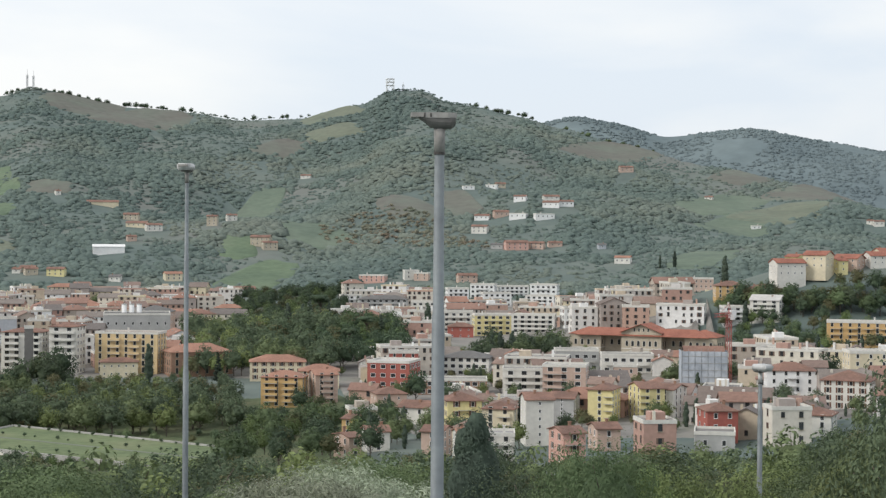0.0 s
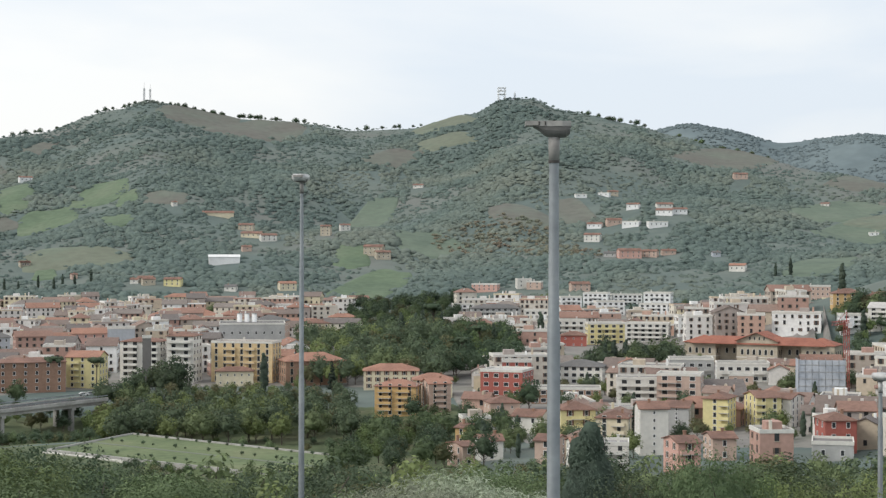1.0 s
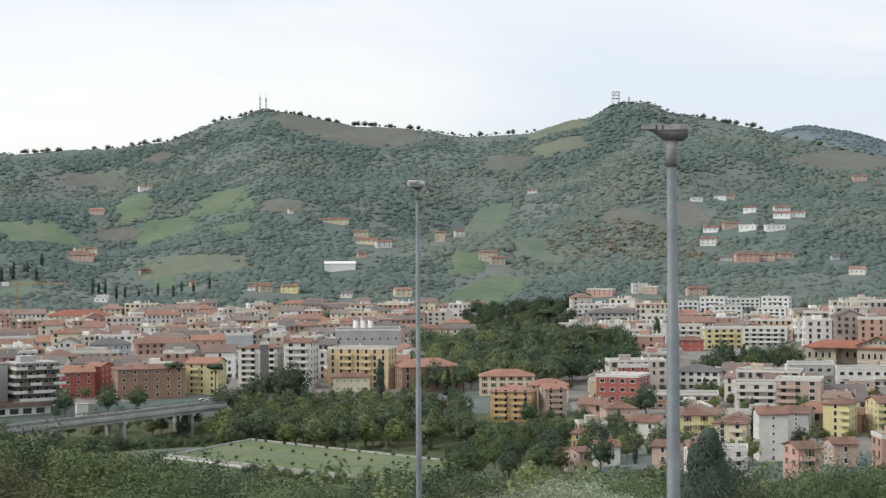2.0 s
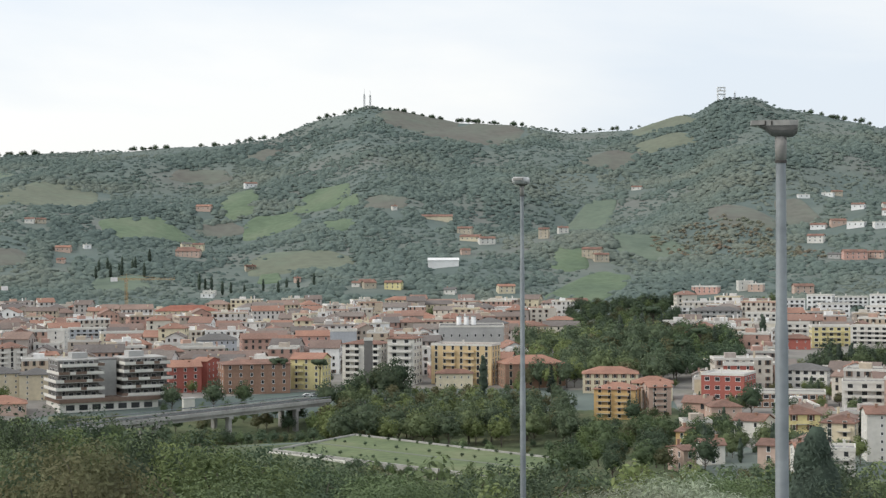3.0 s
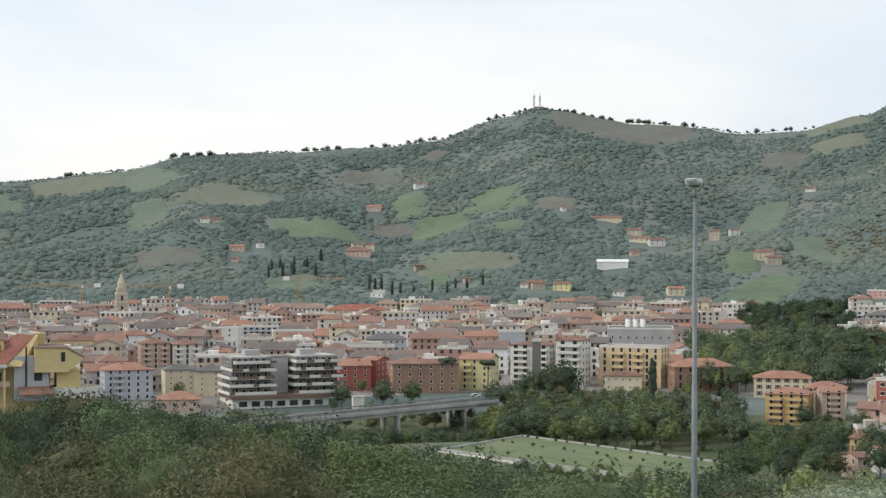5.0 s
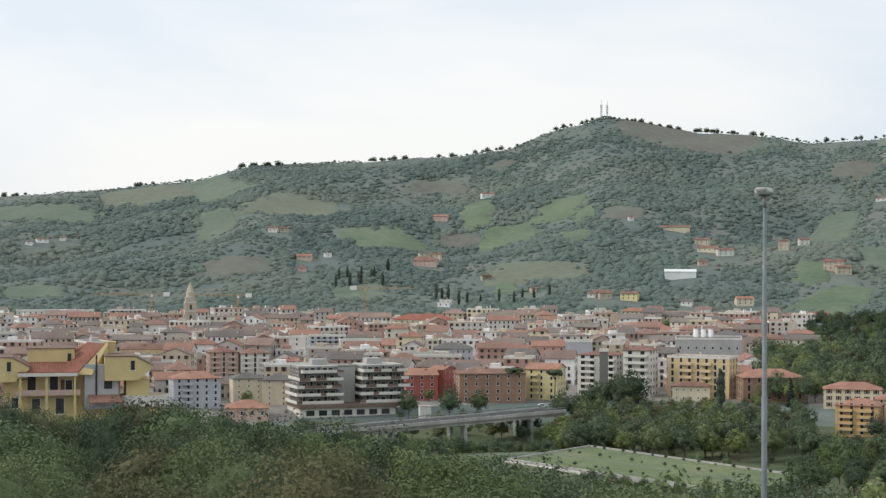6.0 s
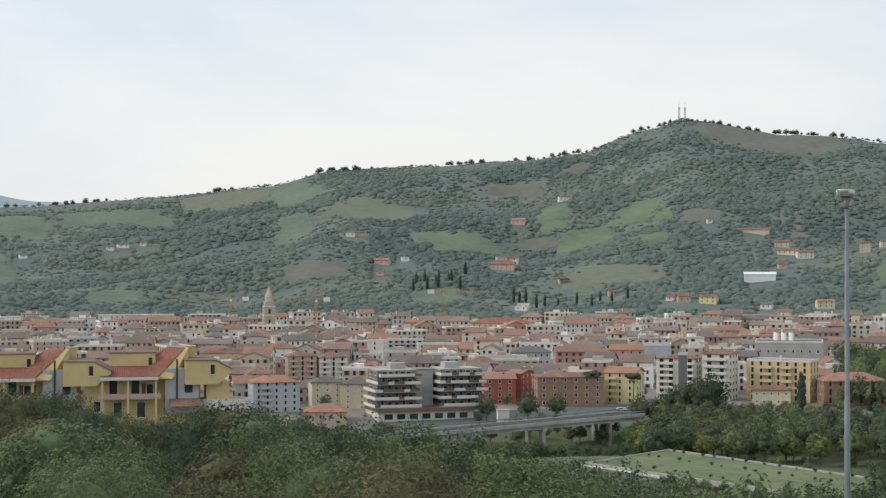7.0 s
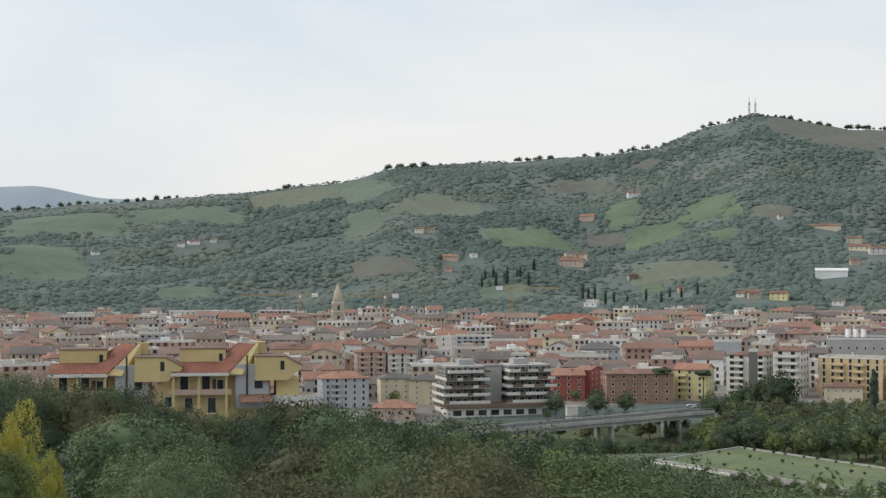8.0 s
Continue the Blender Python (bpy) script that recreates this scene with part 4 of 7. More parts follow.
# apartment blocks and houses along the edge of the town
building("apartment_block", -131.9, 706.3, -7.4, 27.0, 13.0, 17.1, "flat", YELLOW, BROWN_TILES, "ochre yellow apartment block with stacked balconies", floors=6, balconies=((-5, 5), (3.5, 5)), style="door", gap=3.4)
building("annex", -134.0, 691.1, 11.0, 15.4, 8.0, 6.4, "hip", CREAM, BROWN_TILES, "low cream annex with a brown roof", floors=2, gap=2.4, style="small", chimneys=0)
building("school", -102.8, 700.5, 22.3, 26.1, 16.0, 10.2, "hip", BRICK, ORANGE_TILES, "brick institute with pale window surrounds and orange roof", floors=3, gap=3.6, style="tall", rise=3.2)
building("house", -67.2, 681.2, 5.6, 22.3, 13.0, 7.9, "hip", CREAM, ORANGE_TILES, "long cream house with an orange tiled roof", floors=3, style="brown")
building("house", -48.2, 654.2, 4.2, 15.4, 12.0, 6.8, "hip", CREAM, ORANGE_TILES, "cream house with orange tiled roof", floors=3, style="plain")
building("apartment_block", -57.9, 612.8, -6.6, 15.2, 11.0, 11.1, "hip", OCHRE, ORANGE_TILES, "ochre flats stepping down the slope with balconies", floors=5, balconies=((-4, 5), (3, 5)), style="door")
building("apartment_block", -44.0, 615.9, 19.1, 8.4, 11.0, 10.6, "gable", SALMON, ORANGE_TILES, "salmon flats stepping down the slope", floors=5, balconies=((0, 4),), style="door")
building("workshop", -18.9, 656.7, -13.4, 16.8, 18.0, 10.0, "flat", RED, FLATROOF, "dark red flat-roofed building with a white cornice", floors=3, gap=3.5, style="wide")
building("workshop_tower", -15.7, 680.8, 1.3, 11.9, 10.0, 11.6, "flat", RED, SLATE, "taller red block of the workshop", floors=5, gap=3.5)
building("school", 10.7, 707.9, -8.9, 20.3, 16.0, 7.8, "hip", OFFWHITE, SLATE, "white school building with grey roof and large windows", floors=3, gap=3.0, style="wide", rise=2.5)
building("workshop", 4.0, 626.0, -0.4, 25.6, 12.0, 5.7, "flat", BRICK, FLATROOF, "long low workshop with glazed front", floors=2, gap=2.6, style="wide", chimneys=0)
building("house", -18.6, 581.2, 13.8, 10.6, 11.0, 6.2, "hip", SALMON, BROWN_TILES, "plain salmon house of bare brick", floors=2, style="small")
building("house", -7.5, 530.9, -19.2, 9.6, 10.0, 5.8, "gable", OFFWHITE, BROWN_TILES, "whitewashed house with a brown roof", floors=2)
building("house", 6.1, 520.0, 9.3, 10.8, 12.0, 8.8, "hip", PALE_YELLOW, BROWN_TILES, "pale yellow house with a brown hipped roof", floors=3, style="brown", balconies=((0, 4),))
building("house", 18.0, 507.2, -12.0, 9.6, 11.0, 7.2, "hip", CREAM, BROWN_TILES, "cream house with loggias under a brown roof", floors=3, style="door", balconies=((2, 4),))
building("apartment_block", 26.8, 469.2, 4.7, 7.8, 12.0, 12.9, "gable", OFFWHITE, BROWN_TILES, "tall white block with blank end wall", floors=6, gap=5, style="small")
building("apartment_block", 38.8, 525.6, -12.2, 7.6, 14.0, 8.2, "gable", GREY, BROWN_TILES, "grey rendered block with blank gable", floors=6, gap=6, style="small")
building("house", 15.0, 436.7, -2.0, 8.1, 10.0, 6.6, "flat", OFFWHITE, FLATROOF, "white house with long balconies", floors=3, balconies=((0, 7),), style="door")
building("house", 31.8, 422.3, 15.7, 5.9, 11.0, 8.2, "gable", PINK, BROWN_TILES, "pale pink and white house with terraces", floors=3, balconies=((0, 5),), style="brown")
building("house", -1.3, 443.0, -14.8, 5.8, 10.0, 7.3, "gable", SALMON, BROWN_TILES, "salmon house with patched roof", floors=3)
building("house", 6.3, 423.0, 9.1, 5.4, 10.0, 8.5, "gable", OFFWHITE, ORANGE_TILES, "white house with an orange roof", floors=3)
building("house", -25.6, 454.3, 28.2, 3.7, 10.0, 6.1, "gable", SALMON, BROWN_TILES, "low brick house among the trees", floors=2)
building("house", -27.0, 516.3, -22.0, 4.0, 10.0, 5.8, "gable", OCHRE, BROWN_TILES, "ochre house with a tiled roof", floors=2)
building("house", -18.5, 468.1, 12.3, 6.4, 9.0, 5.6, "gable", OFFWHITE, BROWN_TILES, "grey-white house with a brown roof", floors=3)
building("apartment_block", 30.3, 615.3, -2.8, 15.5, 12.0, 10.0, "flat", OFFWHITE, FLATROOF, "white and pink flats with long balconies", floors=4, balconies=((0, 14),), style="wide", gap=3.6)
building("apartment_block", 44.3, 596.4, -10.2, 15.3, 12.0, 12.4, "flat", SALMON, FLATROOF, "salmon and white flats with long balconies", floors=5, balconies=((-4, 7),), style="wide", gap=3.6)
building("apartment_block", 51.0, 523.5, -19.6, 7.5, 12.0, 10.8, "hip", PALE_YELLOW, BROWN_TILES, "bright yellow flats with balconies", floors=5, balconies=((3, 3),), style="plain")
building("apartment_block", 64.9, 528.5, 11.0, 7.8, 13.0, 10.4, "gable", PALE_YELLOW, BROWN_TILES, "yellow gabled flats with side balconies", floors=5, balconies=((-3, 3),), style="plain")
building("apartment_block", 73.1, 531.0, -27.8, 6.1, 12.0, 9.7, "gable", OFFWHITE, BROWN_TILES, "white flats under a brown roof", floors=5)
building("apartment_block", 118.2, 566.3, -5.8, 16.4, 13.0, 10.5, "hip", WHITE, BROWN_TILES, "white flats with rows of windows", floors=4, style="plain", gap=3.4, balconies=((0, 3),))
building("house", 126.8, 519.8, -21.7, 14.8, 14.0, 9.3, "hip", OFFWHITE, BROWN_TILES, "broad white house with a brown roof", floors=4, style="brown")
building("apartment_block", 154.3, 605.7, -2.3, 14.8, 14.0, 10.8, "flat", CREAM, FLATROOF, "cream modern flats with recessed terraces", floors=4, gap=3.8)
building("apartment_block", 184.5, 737.8, -14.0, 27.8, 13.0, 10.5, "flat", OCHRE, FLATROOF, "ochre flats with rounded balconies", floors=4, balconies=((-10, 4.5), (-3, 4.5), (4, 4.5), (11, 4.5)), style="door", gap=3.5)
building("house", 44.0, 450.9, 9.4, 6.4, 10.0, 6.0, "gable", SALMON, BROWN_TILES, "salmon house with a brown tiled roof", floors=2)
building("house", 75.7, 457.3, 5.6, 8.5, 11.0, 9.4, "hip", RED, BROWN_TILES, "deep pink-red house with a tiled roof", floors=3, gap=3.5)
building("house", 102.0, 451.6, -22.7, 8.5, 10.0, 6.0, "hip", OFFWHITE, BROWN_TILES, "white house with brown roof", floors=3)
building("garage", 72.8, 444.1, -9.3, 10.5, 12.0, 4.4, "flat", GREY, FLATROOF, "low grey sheds beside the car park", floors=1, chimneys=0)
building("apartment_block", 26.4, 889.6, 6.3, 19.8, 12.0, 11.1, "flat", PALE_YELLOW, FLATROOF, "yellow flats with shaded loggias", floors=4, balconies=((0, 10),), style="wide", gap=3.5)
building("apartment_block", 8.6, 954.0, -0.5, 17.0, 12.0, 11.5, "flat", OFFWHITE, FLATROOF, "grey-white flats with long balconies", floors=4, balconies=((0, 12),), style="wide", gap=3.5)
building("apartment_block", 48.3, 878.7, -9.1, 22.6, 12.0, 9.4, "flat", OFFWHITE, FLATROOF, "white flats with long balconies", floors=4, balconies=((0, 16),), style="wide", gap=3.5)
building("house", 9.5, 872.9, -0.6, 13.5, 10.0, 6.3, "hip", RED, BROWN_TILES, "low dark red house under brown tiles", floors=2, style="small")
building("apartment_block", -39.2, 1090.3, 8.1, 31.8, 14.0, 11.5, "hip", GREY, SLATE, "grey flats with a dark mansard roof and dormers", floors=4, balconies=((0, 20),), style="wide", gap=3.4, rise=2.5)
building("house", -40.9, 844.0, 17.8, 10.3, 10.0, 7.5, "hip", RED, RED_TILES, "red plastered house rising from the trees", floors=3, style="small")
building("apartment_block", -10.2, 1070.0, 0.5, 19.5, 12.0, 10.5, "flat", OFFWHITE, FLATROOF, "white stepped flats with long balconies", floors=4, balconies=((0, 12),), style="wide")
building("apartment_block", 10.3, 1188.0, 9.5, 15.0, 12.0, 8.8, "flat", WHITE, FLATROOF, "white terraced flats at the foot of the hill", floors=3, style="wide", balconies=((0, 8),))
building("apartment_block", 29.7, 1207.6, -11.4, 17.7, 12.0, 9.8, "flat", WHITE, FLATROOF, "white terraced flats at the foot of the hill", floors=3, style="wide", balconies=((0, 8),))
building("apartment_block", 51.3, 1214.9, 7.6, 21.2, 12.0, 7.7, "flat", WHITE, FLATROOF, "white terraced flats at the foot of the hill", floors=3, style="wide", balconies=((0, 8),))
building("apartment_block", 73.7, 1203.7, -13.5, 19.4, 12.0, 9.7, "flat", WHITE, FLATROOF, "white terraced flats at the foot of the hill", floors=3, style="wide", balconies=((0, 8),))
building("apartment_block", 36.7, 1147.4, 8.2, 19.5, 12.0, 9.3, "flat", WHITE, FLATROOF, "white terraced flats at the foot of the hill", floors=3, style="wide", balconies=((0, 8),))
building("apartment_block", 67.6, 1144.0, -13.4, 19.5, 12.0, 7.3, "flat", WHITE, FLATROOF, "white terraced flats at the foot of the hill", floors=3, style="wide", balconies=((0, 8),))
building("apartment_block", -64.7, 1170.2, 13.2, 13.9, 12.0, 7.9, "flat", WHITE, FLATROOF, "white terraced flats at the foot of the hill", floors=3, style="wide", balconies=((0, 8),))
building("office_building", 57.6, 715.7, -0.6, 18.5, 12.0, 9.0, "flat", GREY, SLATE, "flat-roofed modern building with open pillared storeys", floors=2, gap=3.0, style="wide", chimneys=0, balconies=((0, 16),))
building("office_building", 77.7, 701.7, -2.3, 21.5, 12.0, 7.9, "flat", OFFWHITE, SLATE, "white modern building with open pillared storeys", floors=2, gap=3.0, style="wide", chimneys=0, balconies=((0, 18),))
building("house", 72.3, 656.5, -6.3, 9.3, 9.0, 7.1, "flat", SALMON, FLATROOF, "salmon flat-roofed block with small windows", floors=2)
building("apartment_block", 141.0, 801.7, 0.0, 13.5, 12.0, 6.5, "flat", WHITE, FLATROOF, "white villa with wide terraces", floors=3, balconies=((0, 8),), style="wide")
building("apartment_block", 155.4, 797.5, -23.0, 14.0, 13.0, 8.4, "gable", OFFWHITE, FLATROOF, "white flats with a curved pale roof", floors=4, balconies=((0, 9),), style="wide")
building("apartment_block", 184.9, 1226.1, -8.6, 28.0, 12.0, 11.2, "flat", SALMON, FLATROOF, "peach flats standing on the rise", floors=3, gap=3.0)
building("house", 143.5, 833.7, -1.8, 15.0, 12.0, 6.4, "hip", OCHRE, BROWN_TILES, "ochre villa with a brown roof among trees", floors=3)
building("house", 157.3, 819.0, -18.9, 16.4, 12.0, 5.5, "hip", STONE, BROWN_TILES, "old stone villa with brown roof", floors=3)

# upper village on its hill
building("house", 171.1, 828.0, 10.3, 14.9, 11.0, 6.5, "gable", OFFWHITE, RED_TILES, "white village house with a red tiled roof", floors=2, style="small", base=42.8)
building("house", 187.1, 830.7, -34.7, 11.9, 11.0, 6.5, "gable", CREAM, RED_TILES, "cream village house with a red tiled roof", floors=2, style="small", base=46.7)
building("house", 198.3, 834.3, 8.6, 4.9, 11.0, 5.5, "gable", PALE_YELLOW, RED_TILES, "pale yellow village house under red tiles", floors=2, style="small")
building("house", 204.5, 838.9, -35.7, 12.5, 11.0, 4.5, "gable", SALMON, RED_TILES, "low village house with a broad red roof", floors=2, style="small")
building("house", 219.6, 841.3, 7.4, 12.0, 11.0, 4.5, "gable", OFFWHITE, RED_TILES, "white village house at the road", floors=2, style="small")
building("house", 181.0, 856.6, -33.9, 6.7, 11.0, 5.5, "gable", PALE_YELLOW, RED_TILES, "yellow village house with a red roof", floors=2, style="small")
building("house", 225.6, 852.1, 7.2, 8.4, 11.0, 4.5, "gable", CREAM, RED_TILES, "cream village house under red tiles", floors=2, style="small")

# blocks west of the park
building("apartment_block", -175.5, 703.4, -2.0, 17.2, 14.0, 17.9, "hip", OFFWHITE, BROWN_TILES, "white flats with dark grey end panels and long balconies", floors=7, balconies=((-4, 6), (5, 6)), style="wide", gap=3.4, rise=1.6)
building("apartment_block", -157.7, 701.5, -3.3, 11.5, 14.0, 20.4, "hip", OFFWHITE, BROWN_TILES, "white flats with dark grey stair tower", floors=7, balconies=((0, 10),), style="wide", gap=3.4, rise=1.6)
building("stair_tower", -166.3, 670.7, 13.9, 3.5, 6.0, 21.2, "flat", DARKGREY, SLATE, "dark grey stair tower between the flats", floors=7, windows=False, chimneys=0)
building("apartment_block", -192.9, 677.1, -2.1, 13.8, 12.0, 12.9, "gable", PALE_YELLOW, ORANGE_TILES, "pale yellow flats with orange roof and central balconies", floors=5, balconies=((-3, 3.5),), style="plain")
building("school", -212.0, 658.7, 27.8, 27.3, 16.0, 12.2, "hip", BRICK, BROWN_TILES, "brown brick building on a white ground floor", floors=4, gap=4.0, style="plain", rise=1.5)
building("apartment_block", -240.1, 651.7, 28.2, 13.2, 13.0, 11.0, "gable", RED, ORANGE_TILES, "crimson flats with white window surrounds", floors=4, gap=3.0, style="plain")
building("apartment_block", -234.7, 664.8, -2.6, 6.3, 14.0, 12.5, "gable", RED, ORANGE_TILES, "crimson gabled flats with small windows", floors=5, gap=4, style="small")
building("apartment_block", -248.6, 878.5, 15.8, 18.7, 14.0, 10.0, "gable", PINK, ORANGE_TILES, "bright pink palazzo with an orange roof", floors=3, gap=3.6)
building("warehouse", -227.2, 861.5, 14.8, 14.1, 14.0, 13.7, "flat", BLUEGREY, FLATROOF, "pale blue-grey box-like block", floors=4, windows=False, chimneys=0)
building("apartment_block", -305.4, 881.6, 19.1, 22.6, 14.0, 7.3, "hip", BLUEGREY, SLATE, "grey palazzo under a dark mansard roof", floors=2, rise=3.2, gap=3.0)
building("apartment_block", -297.8, 606.9, 34.1, 12.5, 12.0, 10.9, "hip", CREAM, SLATE, "cream flats with small windows", floors=5, gap=3.6, style="small")
building("apartment_block", -285.6, 610.5, 19.1, 11.9, 12.0, 10.6, "hip", CREAM, SLATE, "cream flats with small windows and dark roof", floors=5, gap=3.6, style="small")
building("apartment_block", -308.1, 582.0, 37.9, 18.3, 13.0, 11.9, "hip", BLUEGREY, ORANGE_TILES, "pale blue and white flats with an orange roof", floors=5, balconies=((-4, 4),), gap=3.0)
building("apartment_block", -367.6, 722.3, 35.0, 13.9, 13.0, 12.9, "hip", SALMON, BROWN_TILES, "brick and white flats with balconies", floors=5, balconies=((-4, 4), (4, 4)), style="door")
building("apartment_block", -354.2, 729.0, 33.9, 13.6, 13.0, 12.4, "hip", OFFWHITE, BROWN_TILES, "white and brick flats with balconies", floors=5, balconies=((-4, 4), (4, 4)), style="door")
building("palazzo", -459.2, 809.9, 29.6, 26.3, 14.0, 7.4, "hip", YELLOW, BROWN_TILES, "long yellow palazzo with a brown roof", floors=2, gap=3.6, style="small")
building("house", -348.9, 759.7, 39.7, 7.0, 12.0, 6.9, "gable", OCHRE, ORANGE_TILES, "orange-yellow town house with tiled roof", floors=3)
building("shed", -280.5, 571.9, 26.1, 16.0, 14.0, 4.1, "hip", SALMON, ORANGE_TILES, "low shed with a broad orange roof", floors=1, chimneys=0)
building("apartment_block", -551.3, 776.1, 47.4, 19.1, 12.0, 13.2, "flat", SALMON, FLATROOF, "brick and white flats seen behind the villas", floors=5, gap=3.2)
building("apartment_block", -565.2, 829.8, 26.3, 16.8, 12.0, 12.6, "flat", GREY, FLATROOF, "grey flats with wide open terraces", floors=4, balconies=((0, 8),), style="wide")
building("apartment_block", -402.3, 889.2, 9.3, 9.7, 12.0, 11.0, "flat", OFFWHITE, FLATROOF, "cream flats with blank side walls", floors=4, gap=5)
building("apartment_block", -401.8, 928.8, 23.4, 21.8, 12.0, 9.8, "flat", BLUEGREY, FLATROOF, "pale green-grey flats with wide open terraces", floors=4, balconies=((0, 12),), style="wide")
building("apartment_block", -376.5, 922.1, 27.2, 26.6, 12.0, 8.0, "flat", CREAM, FLATROOF, "cream flats with a roof terrace", floors=3)
building("palazzo", -435.2, 1189.9, 20.1, 45.5, 22.0, 7.4, "hip", CREAM, RED_TILES, "long palazzo with a broad red roof", floors=2, gap=4, rise=4)
building("warehouse", -569.1, 1239.6, 24.7, 34.4, 20.0, 4.2, "flat", WHITE, FLATROOF, "long low white industrial shed", floors=1, windows=False, chimneys=0)
building("palazzo", -585.1, 1160.9, 26.7, 21.9, 20.0, 5.9, "hip", STONE, ORANGE_TILES, "stone palazzo with an orange roof", floors=2, gap=4)
building("warehouse", -807.1, 1099.6, 36.3, 41.3, 20.0, 8.1, "flat", WHITE, FLATROOF, "flat-roofed white industrial hall", floors=1, windows=False, chimneys=0)
building("apartment_block", -714.4, 1120.7, 32.5, 58.2, 14.0, 11.4, "flat", OFFWHITE, FLATROOF, "long pale flats at the far edge of town", floors=4, gap=4)
building("warehouse", -211.8, 1351.5, 8.9, 91.2, 16.0, 3.1, "gable", CREAM, ORANGE_TILES, "long low cream hall", floors=1, chimneys=0, gap=6)
building("church_hall", -301.3, 1325.2, 12.8, 25.2, 14.0, 8.6, "hip", CREAM, ORANGE_TILES, "cream palazzo with a roof lantern", floors=3)
building("factory_hall", -160.5, 876.0, 10.4, 34.0, 30.0, 15.6, "flat", GREY, SLATE, "grey industrial building with dark roof", floors=2, gap=4, chimneys=0)
building("factory_hall", -167.5, 972.7, -0.2, 20.4, 18.0, 12.4, "hip", SALMON, SLATE, "brick and grey industrial hall", floors=3, gap=5)
building("market_hall", -259.6, 1155.2, 12.7, 47.7, 24.0, 5.2, "hip", SALMON, ORANGE_TILES, "long hall under a broad orange roof", floors=1, rise=5, chimneys=0, gap=6)
building("house", -142.4, 983.8, 18.2, 15.6, 12.0, 10.6, "hip", CREAM, BROWN_TILES, "cream house at the park edge", floors=3)
building("house", -144.2, 1124.8, 7.3, 19.1, 12.0, 6.3, "hip", OFFWHITE, ORANGE_TILES, "white house with orange roof by the park", floors=2)

# farms and villas on the hills
building("farmhouse", -650.5, 2012.2, 31.9, 15.7, 9.4, 4.6, "gable", WHITE, BROWN_TILES, "white farmhouse on the hillside among trees", gap=4.0, category="house", floors=1)
building("farmhouse", -653.5, 1847.0, 5.5, 17.2, 10.3, 4.8, "gable", SALMON, ORANGE_TILES, "salmon farmhouse on the hillside among trees", gap=4.0, category="house", floors=1)
building("farmhouse", -579.6, 1584.4, 34.1, 17.1, 10.3, 5.5, "gable", STONE, BROWN_TILES, "stone farmhouse on the hillside among trees", gap=4.0, category="house", floors=2)
building("farmhouse", -590.2, 1647.4, 5.7, 13.0, 7.8, 7.6, "gable", CREAM, BROWN_TILES, "cream farmhouse on the hillside among trees", gap=4.0, category="house", floors=2)
building("farmhouse", -407.0, 1761.1, 27.0, 5.5, 7.0, 3.4, "gable", OFFWHITE, BROWN_TILES, "whitewashed farmhouse on the hillside among trees", gap=4.0, category="house", floors=1)
building("farmhouse", -315.1, 1687.4, -3.4, 15.1, 9.0, 5.1, "gable", STONE, BROWN_TILES, "stone farmhouse on the hillside among trees", gap=4.0, category="house", floors=2)
building("farmhouse", -293.7, 1572.3, 24.6, 8.7, 7.0, 3.9, "gable", SALMON, BROWN_TILES, "salmon farmhouse on the hillside among trees", gap=4.0, category="house", floors=1)
building("farmhouse", -301.7, 1646.1, -3.6, 20.3, 11.0, 3.6, "gable", CREAM, BROWN_TILES, "cream farmhouse on the hillside among trees", gap=4.0, category="house", floors=1)
building("farmhouse", -282.9, 1630.3, 23.8, 15.7, 9.4, 5.4, "gable", OFFWHITE, BROWN_TILES, "whitewashed farmhouse on the hillside among trees", gap=4.0, category="house", floors=2)
building("farmhouse", -230.0, 1663.7, -6.1, 10.2, 7.0, 9.1, "gable", STONE, BROWN_TILES, "stone farmhouse on the hillside among trees", gap=4.0, category="house", floors=3)
building("farmhouse", -217.9, 1717.7, 21.2, 10.5, 7.0, 5.6, "gable", OFFWHITE, BROWN_TILES, "whitewashed farmhouse on the hillside among trees", gap=4.0, category="house", floors=2)
building("farmhouse", -171.9, 1576.1, -7.8, 18.2, 10.9, 7.7, "gable", STONE, BROWN_TILES, "stone farmhouse on the hillside among trees", gap=4.0, category="house", floors=2)
building("farmhouse", -162.7, 1565.7, 19.9, 13.8, 8.3, 6.0, "gable", STONE, BROWN_TILES, "stone farmhouse on the hillside among trees", gap=4.0, category="house", floors=2)
building("farmhouse", -168.5, 2048.8, -9.3, 12.5, 7.5, 3.3, "gable", OFFWHITE, BROWN_TILES, "whitewashed farmhouse on the hillside among trees", gap=4.0, category="house", floors=1)
building("villa", 27.6, 1847.5, 13.1, 12.5, 7.5, 3.0, "flat", WHITE, FLATROOF, "white flat-roofed villa on the hillside", gap=4.0, category="house", floors=1)
building("villa", 55.2, 1903.1, -15.7, 12.9, 7.7, 3.1, "flat", WHITE, FLATROOF, "white flat-roofed villa on the hillside", gap=4.0, category="house", floors=1)
building("farmhouse", 65.3, 1922.4, 12.1, 11.7, 7.0, 4.2, "gable", STONE, BROWN_TILES, "stone farmhouse on the hillside among trees", gap=4.0, category="house", floors=1)
building("farmhouse", 80.9, 1748.0, -16.6, 13.0, 7.8, 4.3, "gable", WHITE, BROWN_TILES, "white farmhouse on the hillside among trees", gap=4.0, category="house", floors=1)
building("farmhouse", 112.9, 1751.3, 10.3, 16.6, 10.0, 3.3, "gable", OFFWHITE, BROWN_TILES, "whitewashed farmhouse on the hillside among trees", gap=4.0, category="house", floors=1)
